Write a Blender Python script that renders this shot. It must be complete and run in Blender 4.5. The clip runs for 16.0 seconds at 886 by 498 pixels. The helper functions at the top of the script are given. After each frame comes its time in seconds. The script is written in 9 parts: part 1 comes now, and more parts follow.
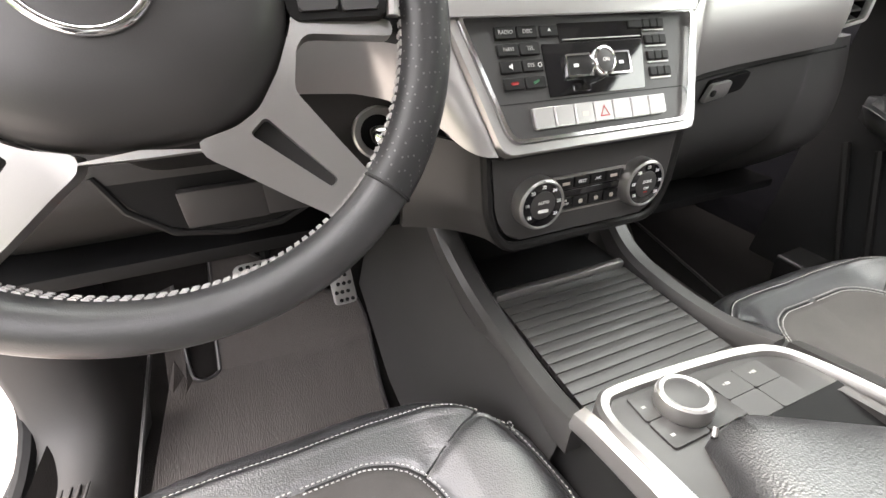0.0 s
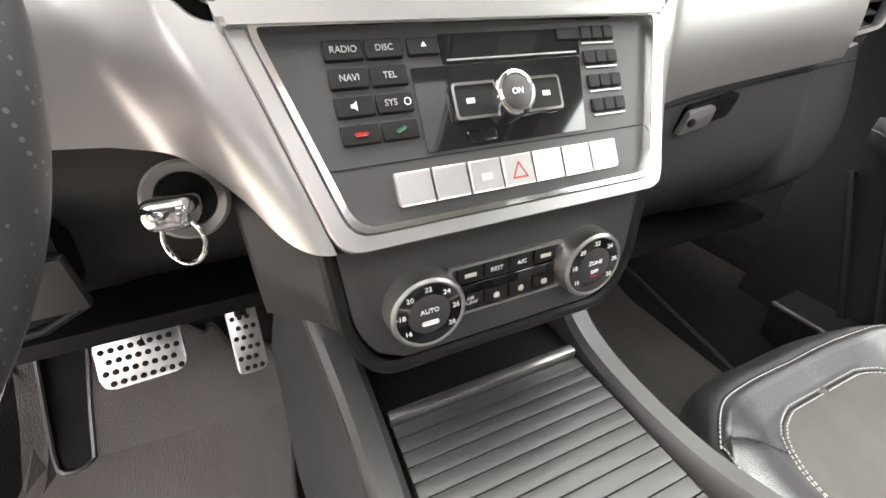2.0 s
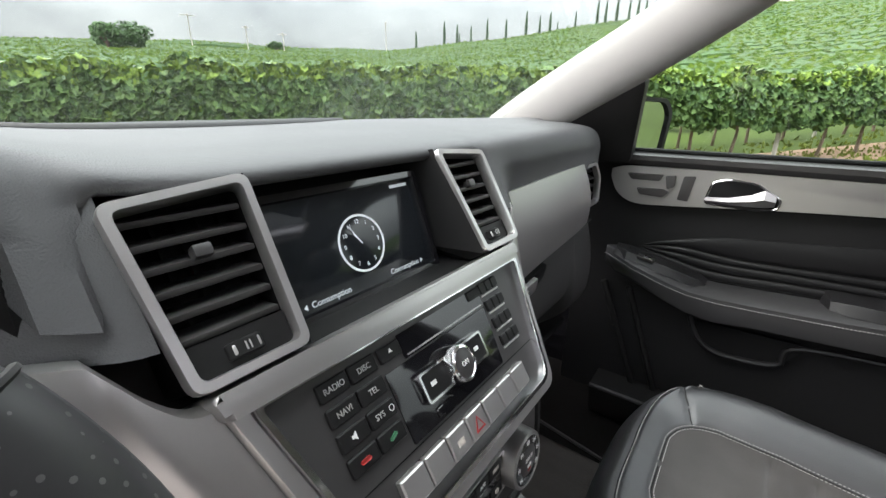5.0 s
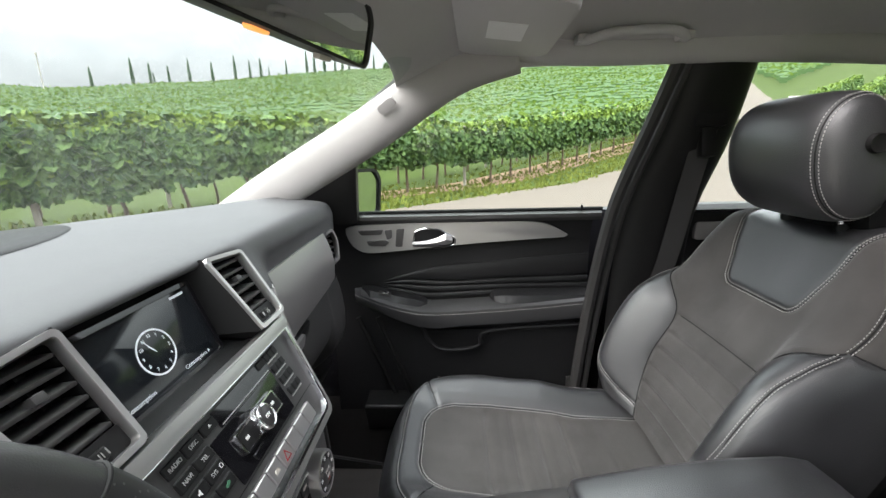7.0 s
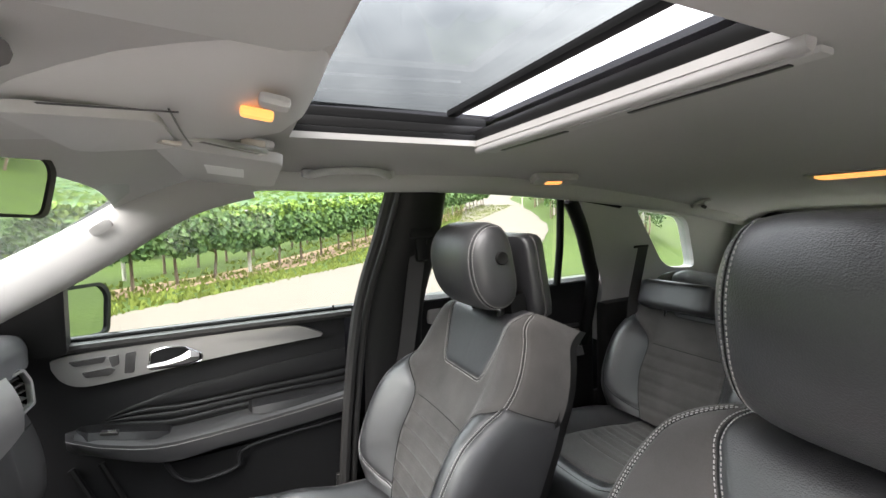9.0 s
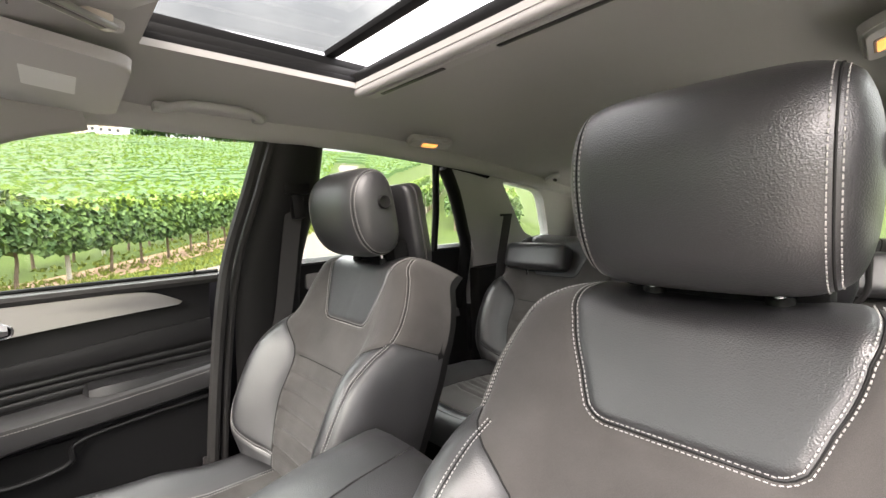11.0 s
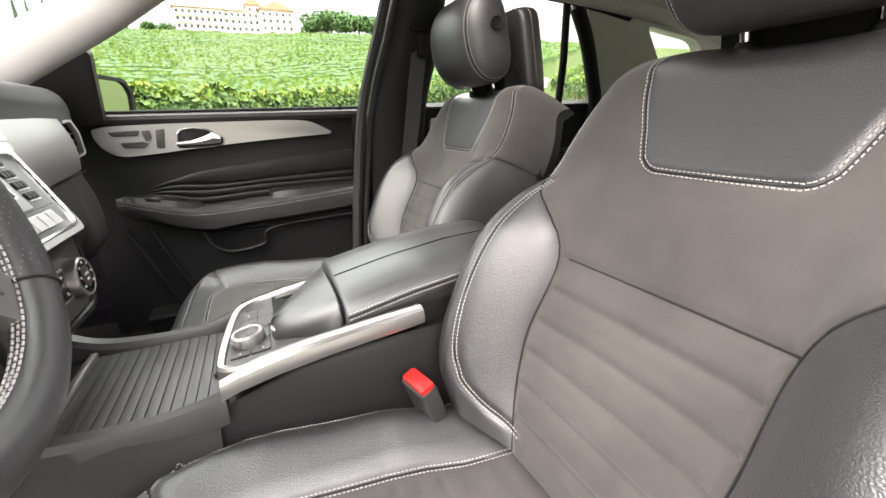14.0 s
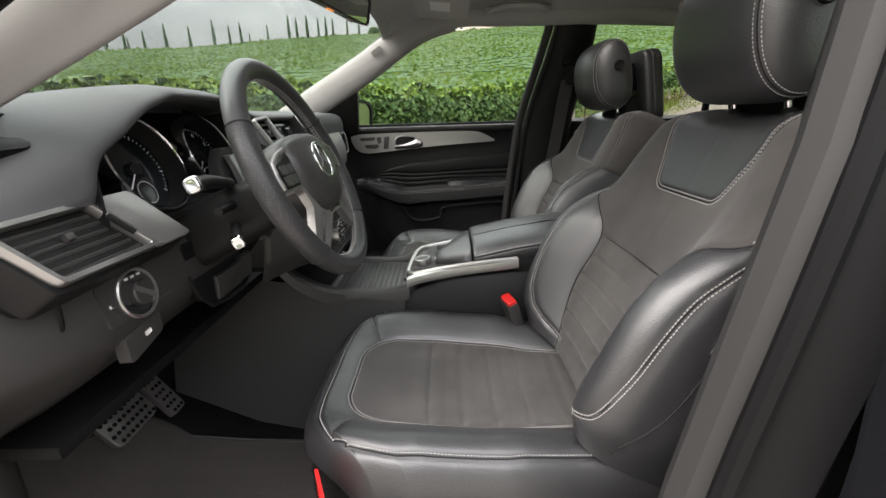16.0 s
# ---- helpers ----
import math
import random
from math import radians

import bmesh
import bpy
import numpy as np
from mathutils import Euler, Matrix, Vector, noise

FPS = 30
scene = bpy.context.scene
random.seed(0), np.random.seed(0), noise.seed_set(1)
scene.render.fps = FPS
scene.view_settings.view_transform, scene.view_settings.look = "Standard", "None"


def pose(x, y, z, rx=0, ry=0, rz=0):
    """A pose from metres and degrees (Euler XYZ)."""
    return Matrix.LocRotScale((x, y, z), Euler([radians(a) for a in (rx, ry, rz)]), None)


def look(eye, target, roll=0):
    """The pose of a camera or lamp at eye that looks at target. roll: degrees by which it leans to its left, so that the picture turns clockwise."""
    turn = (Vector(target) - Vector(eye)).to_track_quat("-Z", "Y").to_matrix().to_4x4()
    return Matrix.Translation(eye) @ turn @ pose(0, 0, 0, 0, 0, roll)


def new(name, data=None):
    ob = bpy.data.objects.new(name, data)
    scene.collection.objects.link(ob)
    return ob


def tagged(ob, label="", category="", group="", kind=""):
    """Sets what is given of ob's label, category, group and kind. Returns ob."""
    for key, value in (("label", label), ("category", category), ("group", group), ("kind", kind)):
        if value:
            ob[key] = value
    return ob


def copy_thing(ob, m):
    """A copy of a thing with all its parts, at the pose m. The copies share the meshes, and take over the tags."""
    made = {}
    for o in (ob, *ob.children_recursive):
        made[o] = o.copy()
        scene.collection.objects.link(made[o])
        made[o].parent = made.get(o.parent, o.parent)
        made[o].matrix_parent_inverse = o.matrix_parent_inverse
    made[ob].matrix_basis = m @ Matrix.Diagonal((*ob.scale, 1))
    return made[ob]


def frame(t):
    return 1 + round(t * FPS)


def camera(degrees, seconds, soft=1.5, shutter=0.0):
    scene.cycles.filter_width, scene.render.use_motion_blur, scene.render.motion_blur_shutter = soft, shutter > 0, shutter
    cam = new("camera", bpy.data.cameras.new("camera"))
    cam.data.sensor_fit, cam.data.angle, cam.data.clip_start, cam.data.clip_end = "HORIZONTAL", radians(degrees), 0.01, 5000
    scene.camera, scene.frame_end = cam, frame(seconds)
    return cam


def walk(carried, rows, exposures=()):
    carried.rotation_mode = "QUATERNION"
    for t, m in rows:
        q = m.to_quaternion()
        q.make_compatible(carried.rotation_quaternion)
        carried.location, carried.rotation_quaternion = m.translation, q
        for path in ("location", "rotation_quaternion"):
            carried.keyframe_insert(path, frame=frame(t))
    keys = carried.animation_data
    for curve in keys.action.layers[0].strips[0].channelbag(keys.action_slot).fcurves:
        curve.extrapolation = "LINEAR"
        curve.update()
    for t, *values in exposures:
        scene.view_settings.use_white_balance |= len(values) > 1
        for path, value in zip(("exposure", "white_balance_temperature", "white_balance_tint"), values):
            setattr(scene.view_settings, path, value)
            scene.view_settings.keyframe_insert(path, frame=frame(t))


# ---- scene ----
from mathutils import kdtree

cam = camera(93.7, 16.0)
PATH = [
    (0, (-0.338, -0.043, 1.238), (0.31, 1.505, 0.149), -0.0),
    (0.5, (-0.285, -0.036, 1.201), (0.392, 1.473, 0.077), 0.0),
    (1, (-0.225, 0.005, 1.2), (0.463, 1.501, 0.065), 0.0),
    (1.5, (-0.177, 0.054, 1.201), (0.513, 1.56, 0.08), 0.1),
    (2, (-0.161, 0.085, 1.228), (0.529, 1.62, 0.148), 0.2),
    (2.5, (-0.158, 0.111, 1.265), (0.536, 1.685, 0.245), 0.4),
    (3, (-0.165, 0.157, 1.295), (0.575, 1.756, 0.348), 0.5),
    (3.2, (-0.168, 0.178, 1.311), (0.596, 1.77, 0.372), 1.0),
    (5.3, (-0.27, 0.169, 1.372), (1.358, 1.157, 0.764), -0.7),
    (5.5, (-0.292, 0.172, 1.379), (1.398, 1.054, 0.773), -1.0),
    (6, (-0.329, 0.173, 1.392), (1.486, 0.78, 0.81), -1.2),
    (6.5, (-0.361, 0.142, 1.423), (1.531, 0.484, 0.874), -1.3),
    (7, (-0.398, 0.11, 1.455), (1.541, 0.184, 0.972), -1.5),
    (7.5, (-0.432, 0.074, 1.486), (1.52, -0.103, 1.087), -1.7),
    (8, (-0.46, 0.037, 1.503), (1.475, -0.379, 1.211), -1.8),
    (8.5, (-0.495, 0.009, 1.518), (1.389, -0.633, 1.322), -2.0),
    (9, (-0.518, 0.002, 1.533), (1.28, -0.863, 1.393), -2.1),
    (9.2, (-0.53, -0.003, 1.533), (1.229, -0.946, 1.414), -2.1),
    (11.3, (-0.524, 0.042, 1.375), (0.913, -1.336, 1.191), -2.0),
    (11.5, (-0.523, 0.045, 1.356), (0.913, -1.33, 1.14), -1.9),
    (12, (-0.524, 0.051, 1.315), (0.922, -1.296, 1.005), -1.9),
    (12.5, (-0.53, 0.061, 1.273), (0.947, -1.223, 0.862), -1.9),
    (13, (-0.55, 0.061, 1.238), (1.0, -1.101, 0.74), -1.9),
    (13.5, (-0.59, 0.053, 1.221), (1.058, -0.927, 0.655), -2.0),
    (14, (-0.673, 0.034, 1.236), (1.08, -0.716, 0.632), -1.9),
    (14.5, (-0.77, 0.029, 1.274), (1.063, -0.472, 0.65), -1.9),
    (15, (-0.897, 0.035, 1.293), (0.979, -0.256, 0.663), -1.9),
    (15.5, (-1.019, 0.037, 1.305), (0.879, -0.075, 0.683), -1.8),
    (16, (-1.118, 0.015, 1.312), (0.785, 0.043, 0.698), -1.7),
]
EXPOSURES = [(0, 4.2, 6850, 17), (1.0, 4.5, 6850, 17), (2.0, 4.6, 6850, 17), (3.2, 4.1, 6850, 17), (5.3, 3.15, 6350, 15), (7.2, 3.35, 6350, 15), (9.2, 3.8, 6400, 15), (11.3, 3.95, 6880, 18), (15.5, 3.72, 6850, 17), (15.7, 3.3, 6750, 15), (16, 2.6, 6650, 14)]
walk(cam, [(t, look(eye, target, roll)) for t, eye, target, roll in PATH], EXPOSURES)

# ---------------------------------------------------------------- world and light
world = bpy.data.worlds.new("overcast_sky")
scene.world = world
world.use_nodes = True
wn, wl = world.node_tree.nodes, world.node_tree.links
wn.clear()
w_out = wn.new("ShaderNodeOutputWorld")
w_bg = wn.new("ShaderNodeBackground")
w_sky = wn.new("ShaderNodeTexSky")
w_sky.sky_type, w_sky.sun_disc = "NISHITA", False
w_sky.sun_elevation, w_sky.sun_rotation = radians(45), radians(-38)
w_sky.air_density, w_sky.dust_density = 1.0, 4.0
w_tc = wn.new("ShaderNodeTexCoord")
w_map = wn.new("ShaderNodeMapping")
w_map.inputs["Scale"].default_value = (1.0, 1.0, 2.2)
w_noise = wn.new("ShaderNodeTexNoise")
w_noise.inputs["Scale"].default_value, w_noise.inputs["Detail"].default_value = 2.6, 7.0
w_noise.inputs["Roughness"].default_value = 0.55
w_ramp = wn.new("ShaderNodeValToRGB")
w_ramp.color_ramp.elements[0].position, w_ramp.color_ramp.elements[0].color = 0.33, (3.6, 3.75, 3.9, 1)
w_ramp.color_ramp.elements[1].position, w_ramp.color_ramp.elements[1].color = 0.68, (7.4, 7.5, 7.5, 1)
w_mix = wn.new("ShaderNodeMixRGB")
w_mix.inputs["Fac"].default_value = 0.93
wl.new(w_tc.outputs["Generated"], w_map.inputs["Vector"])
wl.new(w_map.outputs["Vector"], w_noise.inputs["Vector"])
wl.new(w_noise.outputs["Fac"], w_ramp.inputs["Fac"])
wl.new(w_sky.outputs["Color"], w_mix.inputs["Color1"])
wl.new(w_ramp.outputs["Color"], w_mix.inputs["Color2"])
# an overcast sky is brighter overhead than along the horizon
w_sep = wn.new("ShaderNodeSeparateXYZ")
w_rise = wn.new("ShaderNodeMapRange")
w_rise.inputs["From Min"].default_value, w_rise.inputs["From Max"].default_value = 0.08, 0.80
w_rise.inputs["To Min"].default_value, w_rise.inputs["To Max"].default_value = 0.26, 1.85
w_rise.interpolation_type = "SMOOTHSTEP"
w_lift = wn.new("ShaderNodeVectorMath")
w_lift.operation = "SCALE"
wl.new(w_tc.outputs["Generated"], w_sep.inputs["Vector"])
wl.new(w_sep.outputs["Z"], w_rise.inputs["Value"])
wl.new(w_mix.outputs["Color"], w_lift.inputs[0])
wl.new(w_rise.outputs["Result"], w_lift.inputs["Scale"])
wl.new(w_lift.outputs["Vector"], w_bg.inputs["Color"])
w_bg.inputs["Strength"].default_value = 0.072
wl.new(w_bg.outputs["Background"], w_out.inputs["Surface"])
sun_data = bpy.data.lights.new("sun", "SUN")
sun_data.energy, sun_data.angle, sun_data.color = 0.60, radians(50), (1.0, 0.96, 0.90)
sun = new("sun", sun_data)
sun.matrix_world = look((-18.5, 23.6, 30), (0, 0, 0))


# ---------------------------------------------------------------- materials
def mat(name, col, rough=0.5, metal=0.0, var=0.12, scale=9.0, fine=400.0, bump=0.15, dist=0.001, grain="noise",
        stretch=(1, 1, 1), sheen=0.0, coat=0.0, coat_rough=0.03, spec=0.5, rvar=0.08):
    m = bpy.data.materials.new(name)
    m.use_nodes = True
    n, l = m.node_tree.nodes, m.node_tree.links
    p = n["Principled BSDF"]
    tc, mp = n.new("ShaderNodeTexCoord"), n.new("ShaderNodeMapping")
    mp.inputs["Scale"].default_value = stretch
    l.new(tc.outputs["Object"], mp.inputs["Vector"])
    big = n.new("ShaderNodeTexNoise")
    big.inputs["Scale"].default_value, big.inputs["Detail"].default_value = scale, 4.0
    l.new(mp.outputs["Vector"], big.inputs["Vector"])
    if grain == "noise":
        small = n.new("ShaderNodeTexNoise")
        small.inputs["Detail"].default_value = 2.0
        out = small.outputs["Fac"]
    else:
        small = n.new("ShaderNodeTexVoronoi")
        out = small.outputs["Distance"]
        if grain == "dots":
            small.inputs["Randomness"].default_value = 0.0
    small.inputs["Scale"].default_value = fine
    l.new(mp.outputs["Vector"], small.inputs["Vector"])
    lo, hi = [c * (1 - var) for c in col], [min(1, c * (1 + var)) for c in col]
    mix = n.new("ShaderNodeMixRGB")
    mix.inputs["Color1"].default_value, mix.inputs["Color2"].default_value = (*lo, 1), (*hi, 1)
    add = n.new("ShaderNodeMath")
    add.operation = "MULTIPLY_ADD"
    add.inputs[1].default_value, add.inputs[2].default_value = 0.45, 0.0
    l.new(out, add.inputs[0])
    sm = n.new("ShaderNodeMath")
    sm.operation, sm.use_clamp = "MULTIPLY_ADD", True
    sm.inputs[1].default_value = 0.75
    l.new(big.outputs["Fac"], sm.inputs[0])
    l.new(add.outputs[0], sm.inputs[2])
    l.new(sm.outputs[0], mix.inputs["Fac"])
    if grain == "dots":
        th = n.new("ShaderNodeMath")
        th.operation = "GREATER_THAN"
        th.inputs[1].default_value = 0.20
        l.new(out, th.inputs[0])
        mu = n.new("ShaderNodeMixRGB")
        mu.inputs["Color1"].default_value = (0.10, 0.10, 0.098, 1)
        l.new(th.outputs[0], mu.inputs["Fac"])
        l.new(mix.outputs["Color"], mu.inputs["Color2"])
        l.new(mu.outputs["Color"], p.inputs["Base Color"])
        out = th.outputs[0]
    else:
        l.new(mix.outputs["Color"], p.inputs["Base Color"])
    rr = n.new("ShaderNodeMapRange")
    rr.inputs["To Min"].default_value, rr.inputs["To Max"].default_value = max(0, rough - rvar), min(1, rough + rvar)
    l.new(big.outputs["Fac"], rr.inputs["Value"])
    l.new(rr.outputs["Result"], p.inputs["Roughness"])
    p.inputs["Metallic"].default_value = metal
    p.inputs["Specular IOR Level"].default_value = spec
    p.inputs["Sheen Weight"].default_value = sheen
    p.inputs["Coat Weight"].default_value, p.inputs["Coat Roughness"].default_value = coat, coat_rough
    if bump:
        b = n.new("ShaderNodeBump")
        b.inputs["Strength"].default_value, b.inputs["Distance"].default_value = bump, dist
        l.new(out, b.inputs["Height"])
        l.new(b.outputs["Normal"], p.inputs["Normal"])
    return m


def glass(name, tint, gloss, veil=0.0):
    """A thin pane: clear with a little mirror of its own, and a pale diffuse share that imitates reflection haze."""
    m = bpy.data.materials.new(name)
    m.use_nodes = True
    n, l = m.node_tree.nodes, m.node_tree.links
    n.clear()
    out, mix = n.new("ShaderNodeOutputMaterial"), n.new("ShaderNodeMixShader")
    tr, gl = n.new("ShaderNodeBsdfTransparent"), n.new("ShaderNodeBsdfGlossy")
    fr = n.new("ShaderNodeLayerWeight")
    fr.inputs["Blend"].default_value = 0.5
    pw = n.new("ShaderNodeMath")
    pw.operation, pw.inputs[1].default_value = "POWER", 4.0
    mul = n.new("ShaderNodeMath")
    mul.operation, mul.inputs[1].default_value, mul.inputs[2].default_value = "MULTIPLY_ADD", gloss, 0.02
    tr.inputs["Color"].default_value = (*tint, 1)
    gl.inputs["Roughness"].default_value = 0.01
    l.new(fr.outputs["Facing"], pw.inputs[0])
    l.new(pw.outputs[0], mul.inputs[0])
    l.new(mul.outputs[0], mix.inputs["Fac"])
    l.new(tr.outputs["BSDF"], mix.inputs[1])
    l.new(gl.outputs["BSDF"], mix.inputs[2])
    last = mix
    # pale diffuse mixed in to paint the haze of reflections on the pane
    if veil:
        film, df = n.new("ShaderNodeMixShader"), n.new("ShaderNodeBsdfDiffuse")
        df.inputs["Color"].default_value = (0.8, 0.8, 0.8, 1)
        film.inputs["Fac"].default_value = veil
        l.new(mix.outputs["Shader"], film.inputs[1])
        l.new(df.outputs["BSDF"], film.inputs[2])
        last = film
    l.new(last.outputs["Shader"], out.inputs["Surface"])
    return m


def glow(name, col, strength):
    m = bpy.data.materials.new(name)
    m.use_nodes = True
    p = m.node_tree.nodes["Principled BSDF"]
    p.inputs["Base Color"].default_value = (*col, 1)
    p.inputs["Emission Color"].default_value = (*col, 1)
    p.inputs["Emission Strength"].default_value = strength
    return m


M_LEATHER = mat("black_leather", (0.024, 0.024, 0.026), 0.40, spec=1.0, coat=0.60, coat_rough=0.33, var=0.20, scale=7, fine=620, bump=0.55, dist=0.0008, grain="voronoi")
M_LEATHER_RIM = mat("smooth_rim_leather", (0.034, 0.034, 0.035), 0.36, spec=0.8, var=0.12, scale=7, fine=1300, bump=0.2, dist=0.0004, grain="voronoi")
M_LEATHER_PERF = mat("perforated_leather", (0.028, 0.028, 0.029), 0.42, fine=265, bump=0.3, dist=0.0008, grain="dots")
M_SUEDE = mat("dark_grey_suede", (0.060, 0.0565, 0.054), 0.92, var=0.9, scale=8, fine=1500, bump=0.45, dist=0.0006, sheen=0.22, spec=0.15)
M_PAD = mat("soft_dash_skin", (0.058, 0.058, 0.060), 0.52, var=0.10, scale=5, fine=900, bump=0.35, dist=0.0006, grain="voronoi")
M_DOOR = mat("door_skin", (0.0125, 0.0125, 0.0132), 0.42, spec=0.30, var=0.10, scale=5, fine=900, bump=0.3, dist=0.0005, grain="voronoi")
M_PLASTIC = mat("black_plastic", (0.0110, 0.0108, 0.0108), 0.46, spec=0.20, var=0.14, scale=6, fine=1200, bump=0.25, dist=0.0004)
M_PLASTIC_GREY = mat("charcoal_plastic", (0.036, 0.0345, 0.034), 0.40, spec=0.55, var=0.1, scale=6, fine=1300, bump=0.2, dist=0.0003)
M_GLOSS = mat("piano_black", (0.006, 0.006, 0.007), 0.06, var=0.1, scale=4, bump=0.0, coat=0.6, rvar=0.02)
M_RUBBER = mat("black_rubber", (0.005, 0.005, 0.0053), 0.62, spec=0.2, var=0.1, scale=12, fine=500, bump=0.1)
M_ALU = mat("satin_aluminium", (0.44, 0.43, 0.42), 0.33, metal=0.92, var=0.07, scale=3, fine=700, bump=0.05, dist=0.0002, stretch=(0.4, 0.4, 6), rvar=0.05)
M_CHROME = mat("chrome", (0.82, 0.82, 0.83), 0.12, metal=1.0, var=0.04, scale=6, bump=0.0, rvar=0.04)
M_SILVER = mat("silver_paint", (0.41, 0.40, 0.39), 0.36, metal=0.82, var=0.05, scale=4, fine=1400, bump=0.06, dist=0.0002)
M_LINER = mat("grey_headliner_cloth", (0.46, 0.45, 0.44), 0.93, var=0.06, scale=4, fine=1100, bump=0.35, dist=0.0006, spec=0.1)
M_LINER_TRIM = mat("light_grey_trim", (0.45, 0.442, 0.434), 0.62, var=0.05, scale=4, fine=1100, bump=0.2, dist=0.0004)
# woven cloth set darker than the trim to offset strong light on the pillars
M_PILLAR = mat("toned_down_pillar_cloth", (0.36, 0.345, 0.335), 0.9, var=0.10, scale=5, fine=700, bump=0.5, dist=0.0008, spec=0.15)
M_CARPET = mat("dark_carpet", (0.013, 0.012, 0.0115), 0.97, var=0.35, scale=14, fine=750, bump=0.8, dist=0.002, spec=0.05)
M_MAT = mat("ribbed_floor_mat", (0.078, 0.071, 0.067), 0.97, var=0.25, scale=12, fine=330, bump=0.8, dist=0.002, stretch=(2.2, 0.25, 1), spec=0.05)
M_WEB = mat("seat_belt_webbing", (0.035, 0.034, 0.034), 0.75, var=0.15, scale=20, fine=900, bump=0.5, dist=0.0006)
M_THREAD = mat("grey_thread", (0.42, 0.41, 0.40), 0.8, var=0.1, bump=0.0)
M_SEAM = mat("seam_shadow_thread", (0.012, 0.012, 0.012), 0.9, var=0.1, bump=0.0)
M_RED = mat("red_plastic", (0.62, 0.016, 0.014), 0.42, var=0.08, bump=0.05)
M_PAINT = mat("black_car_paint", (0.010, 0.010, 0.012), 0.22, spec=0.3, var=0.1, scale=3, bump=0.0, coat=0.15, rvar=0.03)
M_TRIM = mat("grey_doorway_trim", (0.032, 0.031, 0.0305), 0.62, spec=0.4, var=0.08, scale=5, fine=1000, bump=0.25, dist=0.0005)
M_PRINT_DIM = mat("grey_print", (0.34, 0.34, 0.33), 0.7, var=0.05, bump=0.0)
M_WHITE = mat("white_print", (0.75, 0.75, 0.74), 0.7, var=0.05, bump=0.0)
M_PRINT_RED = mat("red_print", (0.34, 0.022, 0.02), 0.6, var=0.05, bump=0.0)
M_PRINT_GREEN = mat("green_print", (0.035, 0.14, 0.07), 0.6, var=0.05, bump=0.0)
M_MIRROR = mat("mirror_silver", (0.62, 0.63, 0.63), 0.015, metal=1.0, var=0.01, bump=0.0, rvar=0.005)
M_PANE = glass("clear_pane", (0.93, 0.97, 0.94), 0.25)
M_WINDSHIELD = glass("windshield_pane", (0.93, 0.97, 0.94), 0.30, 0.05)
M_ROOFPANE = glass("tinted_roof_pane", (0.40, 0.41, 0.405), 0.2)
M_SCREEN = mat("dark_display", (0.010, 0.012, 0.014), 0.10, var=0.1, scale=3, bump=0.0, rvar=0.02)
M_SCREEN_INK = glow("display_ink", (0.62, 0.66, 0.68), 0.05)
M_SCREEN_DIM = glow("display_dim_ink", (0.62, 0.66, 0.68), 0.032)
M_LAMP_WARM = glow("lit_lamp_lens", (1.0, 0.36, 0.09), 0.12)
M_LAMP_OFF = mat("lamp_lens", (0.55, 0.50, 0.45), 0.25, var=0.05, bump=0.0)
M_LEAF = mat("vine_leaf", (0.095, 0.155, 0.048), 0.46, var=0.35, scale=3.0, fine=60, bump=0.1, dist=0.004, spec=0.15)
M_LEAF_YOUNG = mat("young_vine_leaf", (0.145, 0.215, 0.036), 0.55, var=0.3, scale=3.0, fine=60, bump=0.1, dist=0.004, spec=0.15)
# darker copy of the leaf green, with the shade put into its colour
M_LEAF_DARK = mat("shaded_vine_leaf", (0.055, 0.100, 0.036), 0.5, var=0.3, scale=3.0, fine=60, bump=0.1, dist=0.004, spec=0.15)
M_ROW = mat("far_vine_rows", (0.054, 0.088, 0.007), 0.8, var=0.55, scale=1.4, fine=9.0, bump=0.9, dist=0.12, spec=0.15)
# darker copy of the row green, painting shade on every other row
M_ROW_SHADE = mat("shade_toned_vine_rows", (0.032, 0.062, 0.006), 0.8, var=0.5, scale=1.4, fine=9.0, bump=0.0, spec=0.15)
M_GRASS = mat("meadow_grass", (0.036, 0.054, 0.010), 0.95, var=0.55, scale=0.6, fine=7.0, bump=0.6, dist=0.06, spec=0.15)
M_VERGE = mat("verge_grass_blades", (0.110, 0.130, 0.026), 0.8, var=0.5, scale=0.9, fine=9.0, bump=0.0, spec=0.15)
M_ROAD = mat("pale_dirt_road", (0.098, 0.079, 0.062), 0.95, var=0.22, scale=0.6, fine=20.0, bump=0.5, dist=0.02)
# kept paler than the road so the ground throws light up into the cabin
M_GRAVEL = mat("pale_gravel", (0.28, 0.255, 0.23), 0.95, var=0.2, scale=0.8, fine=22.0, bump=0.6, dist=0.02)
M_SOIL = mat("reddish_soil", (0.20, 0.125, 0.080), 0.95, var=0.4, scale=2.5, fine=25.0, bump=0.7, dist=0.03)
M_BARK = mat("vine_bark", (0.12, 0.085, 0.06), 0.9, var=0.35, scale=20, fine=70, bump=0.8, dist=0.01)
M_POST = mat("weathered_post", (0.36, 0.33, 0.29), 0.9, var=0.25, scale=8, fine=60, bump=0.6, dist=0.006)
M_CYPRESS = mat("cypress_foliage", (0.030, 0.062, 0.026), 0.85, var=0.5, scale=1.0, fine=6.0, bump=0.8, dist=0.15)
M_TREE = mat("broadleaf_foliage", (0.050, 0.105, 0.028), 0.85, var=0.5, scale=0.5, fine=3.0, bump=0.8, dist=0.25)
M_WALLPAINT = mat("white_render_wall", (0.74, 0.70, 0.66), 0.85, var=0.08, scale=0.3, fine=5, bump=0.1)
M_TILE = mat("terracotta_roof", (0.36, 0.17, 0.10), 0.8, var=0.25, scale=0.5, fine=4, bump=0.4, dist=0.05)
